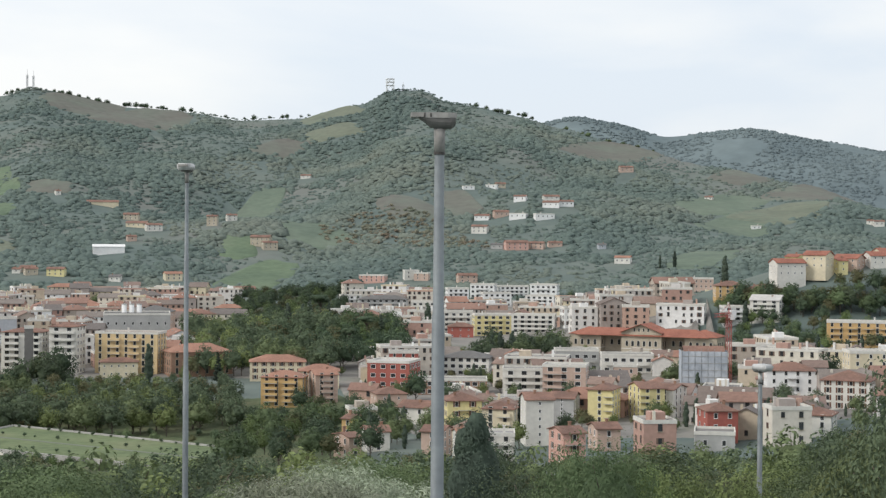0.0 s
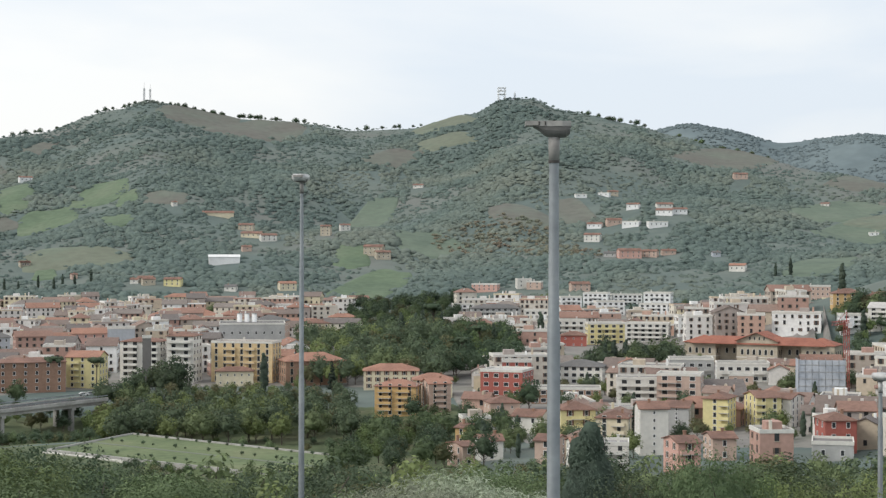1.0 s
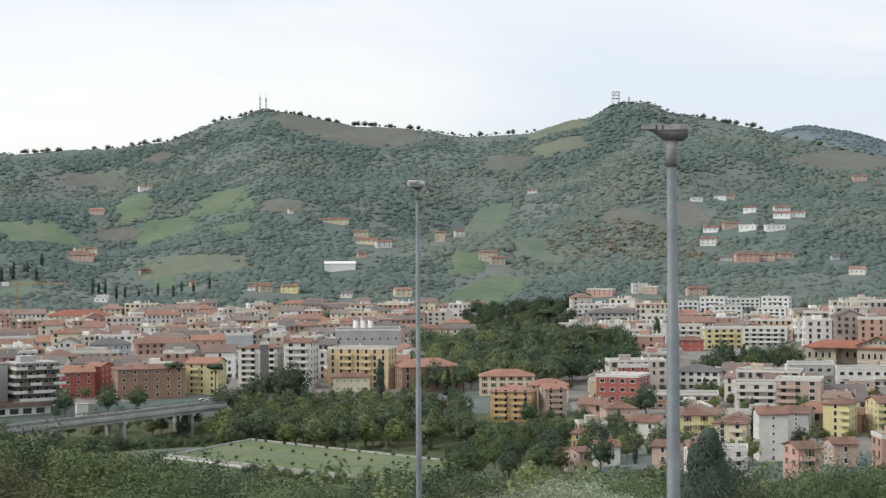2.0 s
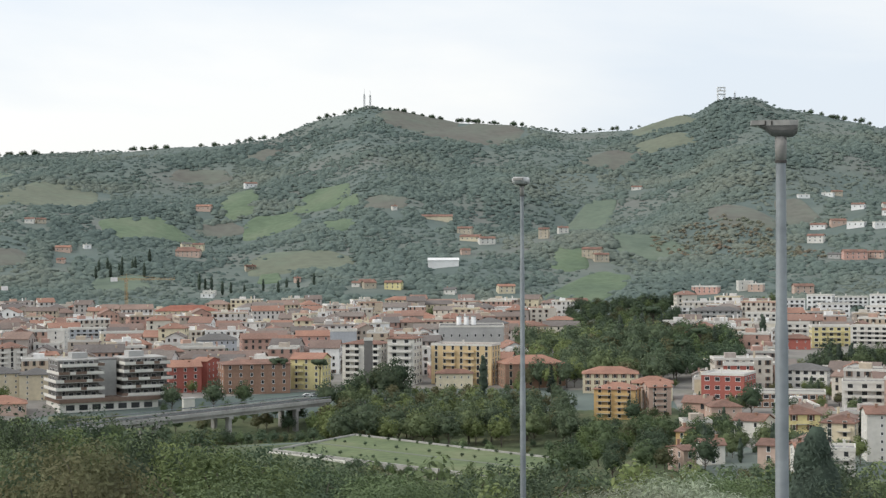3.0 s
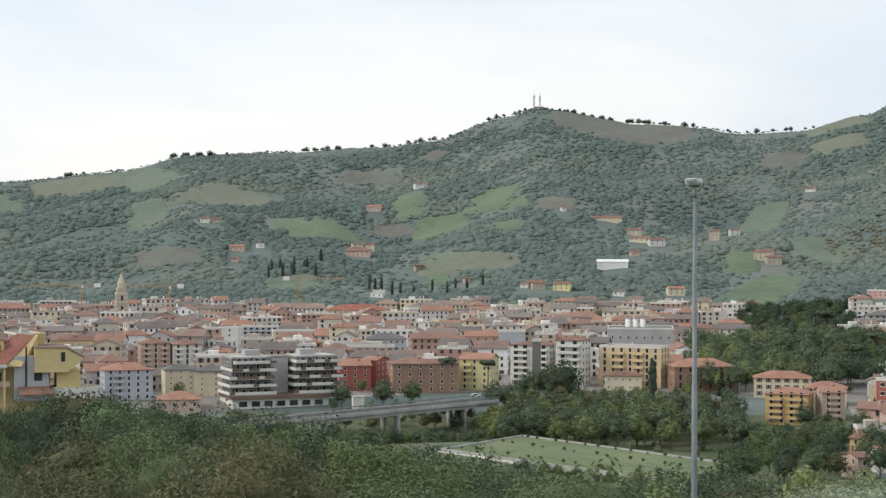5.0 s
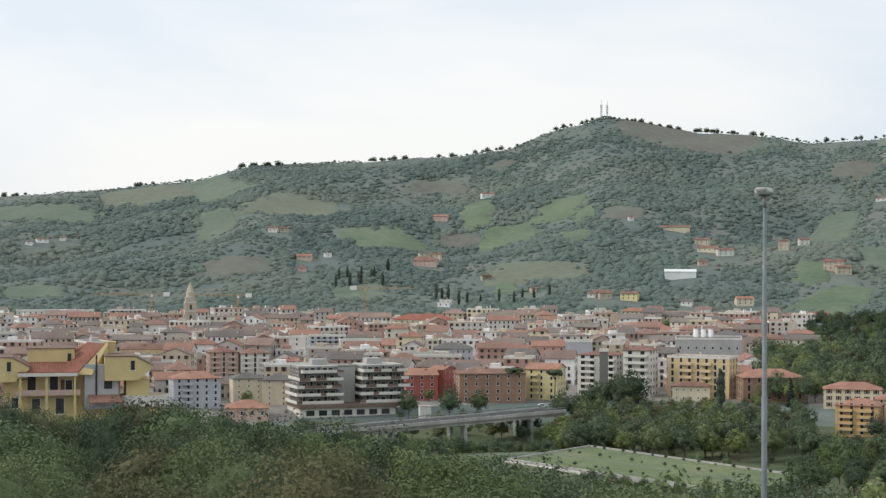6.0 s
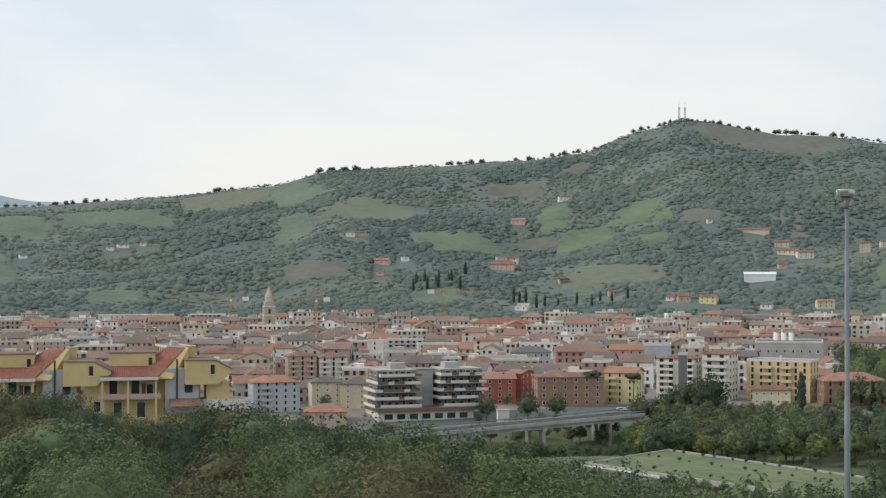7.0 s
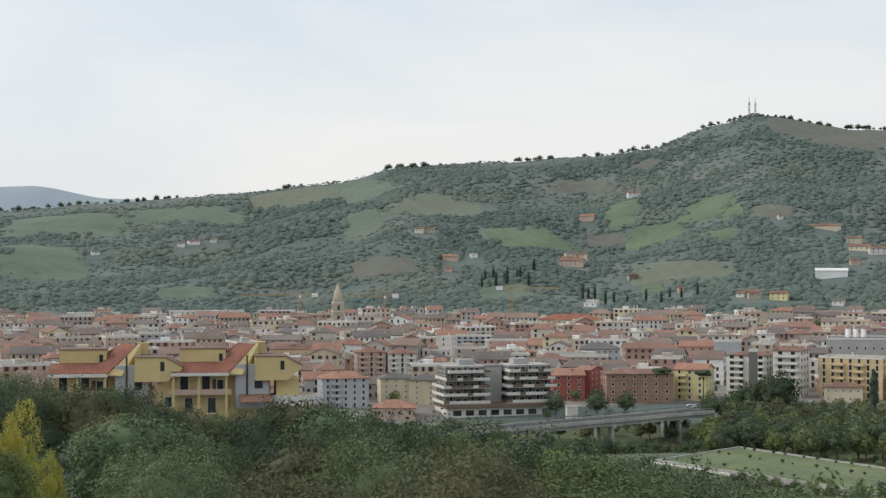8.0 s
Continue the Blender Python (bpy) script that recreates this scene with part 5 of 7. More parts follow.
building("farmhouse", 111.6, 1713.6, -17.7, 17.4, 10.4, 4.2, "gable", WHITE, BROWN_TILES, "white farmhouse on the hillside among trees", gap=4.0, category="house", floors=1)
building("farmhouse", 126.6, 1717.5, 9.8, 14.0, 8.4, 4.2, "gable", WHITE, BROWN_TILES, "white farmhouse on the hillside among trees", gap=4.0, category="house", floors=1)
building("farmhouse", 40.1, 1702.0, -15.4, 15.0, 9.0, 3.7, "gable", WHITE, BROWN_TILES, "white farmhouse on the hillside among trees", gap=4.0, category="house", floors=1)
building("farmhouse", 58.9, 1703.5, 12.0, 15.0, 9.0, 4.6, "gable", SALMON, BROWN_TILES, "salmon farmhouse on the hillside among trees", gap=4.0, category="house", floors=1)
building("villa", 76.1, 1683.4, -16.6, 17.1, 10.2, 4.1, "flat", WHITE, FLATROOF, "white flat-roofed villa on the hillside", gap=4.0, category="house", floors=1)
building("villa", 101.0, 1670.4, 10.5, 19.2, 11.0, 4.1, "flat", WHITE, FLATROOF, "white flat-roofed villa on the hillside", gap=4.0, category="house", floors=1)
building("farmhouse", 36.5, 1644.3, -15.3, 15.6, 9.3, 6.2, "gable", OFFWHITE, BROWN_TILES, "whitewashed farmhouse on the hillside among trees", gap=4.0, category="house", floors=2)
building("farmhouse", 67.0, 1528.0, 11.5, 20.7, 11.0, 6.6, "gable", PINK, BROWN_TILES, "pink farmhouse on the hillside among trees", gap=4.0, category="house", floors=2)
building("farmhouse", 86.8, 1537.6, -17.2, 13.5, 8.1, 5.0, "gable", SALMON, BROWN_TILES, "salmon farmhouse on the hillside among trees", gap=4.0, category="house", floors=2)
building("farmhouse", 103.7, 1546.3, 10.2, 12.6, 7.5, 3.4, "gable", SALMON, BROWN_TILES, "salmon farmhouse on the hillside among trees", gap=4.0, category="house", floors=1)
building("farmhouse", 50.5, 1536.7, -15.9, 11.4, 7.0, 3.7, "gable", GREY, SLATE, "grey farmhouse on the hillside among trees", gap=4.0, category="house", floors=1)
building("farmhouse", 145.0, 1524.6, 8.6, 7.2, 7.0, 3.3, "gable", BLUEGREY, SLATE, "pale blue farmhouse on the hillside among trees", gap=4.0, category="house", floors=1)
building("farmhouse", 156.8, 1449.7, -20.2, 13.8, 8.3, 4.7, "gable", OFFWHITE, ORANGE_TILES, "whitewashed farmhouse on the hillside among trees", gap=4.0, category="house", floors=1)
building("farmhouse", 229.9, 2102.6, 7.8, 17.2, 10.3, 5.1, "gable", SALMON, BROWN_TILES, "salmon farmhouse on the hillside among trees", gap=4.0, category="house", floors=2)
building("villa", -57.3, 1374.3, -11.6, 21.4, 11.0, 5.2, "flat", PINK, FLATROOF, "pink flat-roofed villa on the hillside", gap=4.0, category="house", floors=2)
building("villa", -26.2, 1375.4, 15.1, 12.1, 7.3, 6.7, "flat", OFFWHITE, FLATROOF, "whitewashed flat-roofed villa on the hillside", gap=4.0, category="house", floors=2)
building("villa", -16.9, 1369.5, -13.3, 12.0, 7.2, 5.2, "flat", SALMON, FLATROOF, "salmon flat-roofed villa on the hillside", gap=4.0, category="house", floors=2)
building("farmhouse", 19.6, 1356.5, 13.2, 15.6, 9.3, 5.9, "gable", SALMON, BROWN_TILES, "salmon farmhouse on the hillside among trees", gap=4.0, category="house", floors=2)
building("farmhouse", -324.1, 1399.3, -1.0, 14.6, 8.7, 5.4, "gable", PALE_YELLOW, BROWN_TILES, "yellow farmhouse on the hillside among trees", gap=4.0, category="house", floors=2)
building("farmhouse", -345.3, 1397.5, 27.9, 10.7, 7.0, 4.7, "gable", STONE, BROWN_TILES, "stone farmhouse on the hillside among trees", gap=4.0, category="house", floors=1)
building("farmhouse", -359.0, 1406.4, 0.3, 6.9, 7.0, 3.1, "gable", OFFWHITE, BROWN_TILES, "whitewashed farmhouse on the hillside among trees", gap=4.0, category="house", floors=1)
building("farmhouse", -227.9, 1408.0, 23.2, 14.5, 8.7, 5.4, "gable", CREAM, ORANGE_TILES, "cream farmhouse on the hillside among trees", gap=4.0, category="house", floors=2)
building("farmhouse", -273.4, 1392.9, -2.9, 9.6, 7.0, 3.5, "gable", OFFWHITE, SLATE, "whitewashed farmhouse on the hillside among trees", gap=4.0, category="house", floors=1)
building("farmhouse", -163.8, 1371.8, 20.8, 18.6, 11.0, 3.7, "gable", OFFWHITE, BROWN_TILES, "whitewashed farmhouse on the hillside among trees", gap=4.0, category="house", floors=1)
building("farmhouse", -776.1, 1645.7, 11.2, 9.8, 7.0, 4.4, "gable", OFFWHITE, BROWN_TILES, "whitewashed farmhouse on the hillside among trees", gap=4.0, category="house", floors=1)
building("farmhouse", -767.7, 1654.0, 38.9, 9.9, 7.0, 3.9, "gable", STONE, BROWN_TILES, "stone farmhouse on the hillside among trees", gap=4.0, category="house", floors=1)
building("farmhouse", -1059.0, 1608.1, 19.4, 7.8, 7.0, 3.1, "gable", WHITE, SLATE, "white farmhouse on the hillside among trees", gap=4.0, category="house", floors=1)
building("farmhouse", -1056.2, 1629.6, 47.0, 13.1, 7.9, 3.0, "gable", WHITE, BROWN_TILES, "white farmhouse on the hillside among trees", gap=4.0, category="house", floors=1)
building("farmhouse", -1045.0, 1655.2, 18.3, 6.6, 7.0, 3.2, "gable", OFFWHITE, BROWN_TILES, "whitewashed farmhouse on the hillside among trees", gap=4.0, category="house", floors=1)
building("farmhouse", -1096.5, 1496.9, 50.2, 8.2, 7.0, 3.0, "gable", WHITE, SLATE, "white farmhouse on the hillside among trees", gap=4.0, category="house", floors=1)
building("farmhouse", -690.3, 1538.7, 10.2, 14.8, 8.9, 4.1, "gable", SALMON, ORANGE_TILES, "salmon farmhouse on the hillside among trees", gap=4.0, category="house", floors=1)
building("villa", -677.0, 1565.4, 37.4, 6.9, 7.0, 3.0, "flat", WHITE, FLATROOF, "white flat-roofed villa on the hillside", gap=4.0, category="house", floors=1)
building("farmhouse", -670.7, 1489.5, 10.2, 7.7, 7.0, 3.1, "gable", SALMON, BROWN_TILES, "salmon farmhouse on the hillside among trees", gap=4.0, category="house", floors=1)
building("farmhouse", -599.0, 1637.4, 34.1, 10.6, 7.0, 7.5, "gable", CREAM, SLATE, "cream farmhouse on the hillside among trees", gap=4.0, category="house", floors=2)
building("farmhouse", -569.4, 1563.0, 6.0, 23.6, 11.0, 5.4, "gable", SALMON, BROWN_TILES, "salmon farmhouse on the hillside among trees", gap=4.0, category="house", floors=2)
building("farmhouse", -489.0, 1510.3, 31.9, 8.6, 7.0, 3.4, "gable", STONE, BROWN_TILES, "stone farmhouse on the hillside among trees", gap=4.0, category="house", floors=1)
building("villa", -482.4, 1371.1, 5.4, 10.8, 7.0, 3.0, "flat", WHITE, FLATROOF, "white flat-roofed villa on the hillside", gap=4.0, category="house", floors=1)
building("farmhouse", 468.2, 1793.4, -0.6, 11.3, 7.0, 4.5, "gable", OFFWHITE, BROWN_TILES, "whitewashed farmhouse on the hillside among trees", gap=4.0, category="house", floors=1)
building("farmhouse", 312.7, 1962.7, -23.1, 9.4, 7.0, 3.0, "gable", OFFWHITE, BROWN_TILES, "whitewashed farmhouse on the hillside among trees", gap=4.0, category="house", floors=1)
building("villa", 334.8, 1784.4, 3.4, 9.8, 7.0, 3.0, "flat", WHITE, FLATROOF, "white flat-roofed villa on the hillside", gap=4.0, category="house", floors=1)
building("farmhouse", 461.2, 1801.4, -28.4, 6.3, 7.0, 3.0, "gable", OFFWHITE, BROWN_TILES, "whitewashed farmhouse on the hillside among trees", gap=4.0, category="house", floors=1)
building("farmhouse", -489.0, 1510.3, 31.9, 9.7, 7.0, 3.4, "gable", STONE, BROWN_TILES, "stone farmhouse on the hillside among trees", gap=4.0, category="house", floors=1)
building("villa", -486.6, 1388.7, 5.3, 10.9, 7.0, 3.0, "flat", OFFWHITE, FLATROOF, "whitewashed flat-roofed villa on the hillside", gap=4.0, category="house", floors=1)
building("farmhouse", -428.6, 1462.0, 30.3, 5.1, 7.0, 3.7, "gable", SALMON, BROWN_TILES, "salmon farmhouse on the hillside among trees", gap=4.0, category="house", floors=1)
building("farmhouse", -350.7, 1410.9, -0.0, 12.8, 7.7, 3.9, "gable", STONE, BROWN_TILES, "stone farmhouse on the hillside among trees", gap=4.0, category="house", floors=1)
building("farmhouse", -274.0, 1396.9, 25.1, 9.6, 7.0, 3.1, "gable", OFFWHITE, SLATE, "whitewashed farmhouse on the hillside among trees", gap=4.0, category="house", floors=1)
building("barn", -302.9, 1511.4, 13.3, 28.1, 11.0, 5.8, "gable", WHITE, WHITE, "long white barn on a green terrace", gap=4.0, category="house", windows=False, chimneys=0, floors=2)
building("barn", -356.0, 1743.5, 13.5, 32.5, 11.0, 3.0, "gable", CREAM, BROWN_TILES, "long low tan farm shed", gap=4.0, category="house", windows=False, chimneys=0, floors=1)


# ---- landmark buildings ----
def villa_row(x, y, turn, base):
    """Two linked villas with steep red roofs, sloping yellow upper walls and grey panels."""
    e = thing("terraced_villa", pose(x, y, base, 0, 0, turn), "pair of modern yellow villas with steep red-brown roofs and grey panels", "house")
    HEROES.append((x, y, 24))
    for k in range(2):
        ox = -17.6 + 16.6 * k
        for lo in (Geo().box(ox + 4, 4.0, -6, 7.4, 7, 11.7), Geo().box(ox + 16.0, 4.2, -6, 3.2, 8, 10.6), Geo().box(ox + 10.5, 4.5, -6, 6.2, 7, 12.4)):
            part("lower_wall", lo, VILLA_YELLOW, e)
        up = Geo().prism([(ox + 1, 2.2), (ox + 7.4, 2.2), (ox + 7.4, 8), (ox + 1, 8)], 5.9, 8.75)
        part("upper_wall", up, VILLA_YELLOW, e)
        part("coping", Geo().box(ox + 4.2, 5.1, 8.76, 6.7, 6.1, 0.12), BROWN, e)
        g = Geo().slab([(ox - 0.2, -1.6, 5.75), (ox + 7.7, -1.6, 5.75), (ox + 8.0, 2.19, 6.95), (ox - 0.2, 2.19, 6.95)], 0.2)
        part("porch_roof", g, VILLA_TILES, e)
        part("eave_board", Geo().box(ox + 3.75, -1.68, 5.2, 8.0, 0.16, 0.45), OFFWHITE, e)
        g = Geo().slab([(ox + 5.9, 0.4, 6.25), (ox + 7.7, -1.58, 5.77), (ox + 11.6, 3.2, 9.35), (ox + 9.2, 6.4, 9.45)], 0.22)
        part("main_roof", g, VILLA_TILES, e, "steep red-brown tiled slope")
        g = Geo().slab([(ox + 7.4, 4.2, 8.0), (ox + 9.1, 6.45, 9.3), (ox + 8.9, 9.5, 9.1), (ox + 6.6, 8.5, 7.9)], 0.2)
        part("back_roof", g, VILLA_TILES, e)
        # raking wall that carries the main slope
        k0 = Geo()
        front = [(7.75, -1.2, 5.3), (9.6, -1.2, 5.3), (12.0, 3.2, 6.2), (12.0, 3.2, 9.3), (11.62, 3.2, 9.32), (7.75, -1.2, 5.7)]
        k0.v = [(ox + px, py, pz) for px, py, pz in front] + [(ox + px + 0.1, py + 2.2, pz) for px, py, pz in front]
        k0.f = [(0, 1, 2, 3, 4, 5), (11, 10, 9, 8, 7, 6)] + [((i + 1) % 6, i, 6 + i, 6 + (i + 1) % 6) for i in range(6)]
        k0.m = [0] * len(k0.f)
        part("raking_wall", k0, VILLA_YELLOW, e)
        part("grey_panel", Geo().box(ox + 11.0, -0.2, 0.5, 4.6, 0.5, 6.2), PANEL_GREY, e, "plain light grey rendered panel")
        part("flue", Geo().tube((ox + 10.3, -0.62, 1.2), (ox + 10.3, -0.62, 8.0), 0.13, 0.13, 10), DARK_METAL, e, "black flue pipe")
        beak = Geo()
        poly = [(11.4, 4.45), (15.9, 4.45), (17.9, 6.15), (17.9, 6.5), (15.6, 7.75), (11.4, 7.8)]
        beak.v = [(ox + px, -1.3, pz) for px, pz in poly] + [(ox + px, 6.5, pz) for px, pz in poly]
        beak.f = [(0, 1, 2, 3, 4, 5), (11, 10, 9, 8, 7, 6)] + [((i + 1) % 6, i, 6 + i, 6 + (i + 1) % 6) for i in range(6)]
        beak.m = [0] * len(beak.f)
        part("sloping_wall", beak, VILLA_YELLOW, e, "yellow wall with a raking corner")
        cap = Geo().slab([(ox + 11.3, -1.45, 7.92), (ox + 15.65, -1.45, 7.87), (ox + 15.65, 6.6, 7.87), (ox + 11.3, 6.6, 7.92)], 0.1)
        cap.slab([(ox + 15.67, -1.45, 7.85), (ox + 18.0, -1.45, 6.6), (ox + 18.0, 6.6, 6.6), (ox + 15.67, 6.6, 7.85)], 0.1)
        part("roof_edge", cap, BROWN, e)
        for px, pz, ww, hh, py in ((6.7, 7.0, 0.5, 1.1, 2.18), (15.2, 5.9, 0.55, 1.3, -1.32)):
            part("window", Geo().box(ox + px, py, pz, ww, 0.1, hh).box(ox + px, py - 0.03, pz - 0.1, ww + 0.2, 0.14, 0.1, mi=1), [GLASS, OFFWHITE], e, "narrow dark window")
        part("window", Geo().box(ox + 11.9, -0.47, 3.3, 1.1, 0.1, 1.3), GLASS, e)
        for px, ww in ((1.6, 1.6), (4.6, 1.3), (6.6, 1.2)):
            part("french_door", WIN["brown"] if ww < 1.3 else WIN["door"], None, e, "dark french door under the porch", at=pose(ox + px, 0.49, 3.0))
        for px in (2.2, 5.4):
            part("french_door", WIN["door"], None, e, at=pose(ox + px, 0.49, -0.1))
        part("balcony", Geo().box(ox + 3.8, -0.4, 2.55, 8.6, 1.8, 0.22).box(ox + 3.8, -1.28, 2.77, 8.6, 0.08, 0.55), SALMON, e)
        for px in (0.1, 3.6, 7.4):
            part("porch_post", Geo().box(ox + px, -1.2, -4, 0.3, 0.3, 9.2), VILLA_YELLOW, e)
        part("awning", Geo().slab([(ox + 9.4, -3.4, 1.7), (ox + 13.8, -3.4, 1.7), (ox + 13.4, -0.5, 2.5), (ox + 9.2, -0.5, 2.5)], 0.18), BROWN_TILES, e, "dark brown tiled awning")
        part("window", WIN["plain"], None, e, at=pose(ox + 16.0, 0.19, 0.8))
        part("chimney", Geo().box(ox + 12.4, 6.0, 7.7, 1.5, 1.2, 1.7).box(ox + 12.4, 6.0, 9.4, 1.7, 1.4, 0.12), VILLA_YELLOW, e)
    ring = [(15.9 + 3.4 * math.cos(a), 2.0 + 3.4 * math.sin(a)) for a in (2 * math.pi * i / 28 for i in range(28))]
    part("round_terrace", Geo().prism(ring, 0.8, 1.5), OFFWHITE, e, "round white terrace with a parapet")
    g, n = Geo(), 28
    for rr, zz in ((3.4, 1.5), (3.4, 2.3), (3.28, 2.3), (3.28, 1.5)):
        g.v += [(15.9 + rr * math.cos(2 * math.pi * i / n), 2.0 + rr * math.sin(2 * math.pi * i / n), zz) for i in range(n)]
    g.f = [(q * n + i, q * n + (i + 1) % n, (q + 1) % 4 * n + (i + 1) % n, (q + 1) % 4 * n + i) for q in range(4) for i in range(n)]
    g.m = [0] * len(g.f)
    part("terrace_parapet", g, OFFWHITE, e)
    part("terrace_drum", Geo().prism([(15.9 + 2.6 * math.cos(a), 2.0 + 2.6 * math.sin(a)) for a in (2 * math.pi * i / 20 for i in range(20))], -5, 0.8), VILLA_YELLOW, e)
    return e


VILLA_YELLOW = plaster("villa_yellow_plaster", (0.66, 0.53, 0.27), 0.08)
VILLA_TILES = material("villa_red_tiles", [(0.235, 0.095, 0.068), (0.285, 0.12, 0.085)], 0.8, 1.5, 0.3, 0.2, ripples=0.7)
PANEL_GREY = plaster("panel_grey_render", (0.46, 0.47, 0.48), 0.06)
villa_row(*polar(33.45, 236), 33.0, 40.3)
yard = [polar(b, d) for b, d in ((37.6, 224), (29.2, 224), (29.4, 207), (37.4, 207))]
tagged(new("driveway", Geo().prism(yard[::-1], 30, 39.9).mesh("driveway", CONCRETE)), "raised concrete driveway before the villas", "driveway", kind="structure")
WALL_LOW = tagged(new("garden_wall", Geo().box(*polar(32.2, 208), 38, 9, 0.3, 2.9, 32).mesh("garden_wall", OFFWHITE)), "low white garden wall before the villas", "wall", kind="structure")


def banded_flats(x, y, turn, base):
    """Stepped white and brown flats: two towers of balcony bands over a podium."""
    e = thing("apartment_block", pose(x, y, base, 0, 0, turn), "stepped flats with white balcony bands and brown panels", "building")
    HEROES.append((x, y, 26))
    part("podium", Geo().box(-2, 0, -6, 38, 20, 11.2), OFFWHITE, e)
    part("podium_band", Geo().box(-2, -0.5, 5.2, 39, 21.4, 1.5), BROWN, e)
    for i in range(7):
        part("shop_window", Geo().box(-17 + 5.0 * i, -10.03, 2.4, 3.2, 0.12, 2.0), GLASS, e)
    for i in range(6):
        part("shop_window", Geo().box(-17 + 5.6 * i, -10.03, -0.8, 2.6, 0.12, 1.8), GLASS, e)
    part("recess_wall", Geo().box(-1.0, 4, 5.0, 8, 12, 15.5), GREY, e)
    part("recess_roof", Geo().box(-1.0, 4, 20.5, 8.4, 12.4, 0.4), FLATROOF, e)
    for side, cx, w in ((-1, -13.0, 18.5), (1, 13.0, 20.0)):
        tower = part("tower", Geo().box(cx, 0.5, 5.0, w - 3.2, 15, 15.6), DARKGREY, e)
        for fl in range(5):
            z, cut = 6.9 + 2.95 * fl, max(0, fl - 2) * 1.1
            ww, mid = w - cut, cx - side * 0 + (cut / 2 if side < 0 else -cut / 2) * (1 if side < 0 else 0)
            g = Geo().box(mid, -0.6, z - 0.2, ww, 18.6, 0.25)
            part("balcony_slab", g, CONCRETE, e)
            g = Geo()
            rng = random.Random(fl * 7 + side)
            u = -ww / 2
            while u < ww / 2 - 0.5:
                step = min(rng.choice((2.2, 3.0, 4.2)), ww / 2 - u)
                g.box(mid + u + step / 2, -9.86, z + 0.05, step, 0.12, 1.05, mi=rng.choice((0, 0, 1)))
                u += step
            for s in (-1, 1):
                g.box(mid + s * (ww / 2 - 0.06), -0.6, z + 0.05, 0.12, 18.4, 1.05, mi=rng.choice((0, 0, 1)))
            part("balcony_band", g, [OFFWHITE, BROWN], e, "white and brown balcony band")
            for i in range(5):
                u = -ww / 2 + 2.2 + (ww - 4.4) * i / 4
                part("window", WIN["wide" if (i + fl) % 3 else "door"], None, e, at=pose(cx + u * (w - 3.6) / w, -7.02, z + 0.4))
            for i in range(3):
                part("window", WIN["wide"], None, e, at=pose(cx + side * (w - 3.2) / 2 + side * 0.02, -4 + 4 * i, z + 0.4, 0, 0, 90 * side))
        part("roof", Geo().box(cx, 0.5, 20.7, w - 3, 15.4, 0.5), CONCRETE, e)
        part("roof_hut", Geo().box(cx - 2 * side, 1.5, 21.2, 6, 6, 2.2), GREY, e)
    return e


banded_flats(*polar(22.75, 652), 22.7 + 16, -1.2)


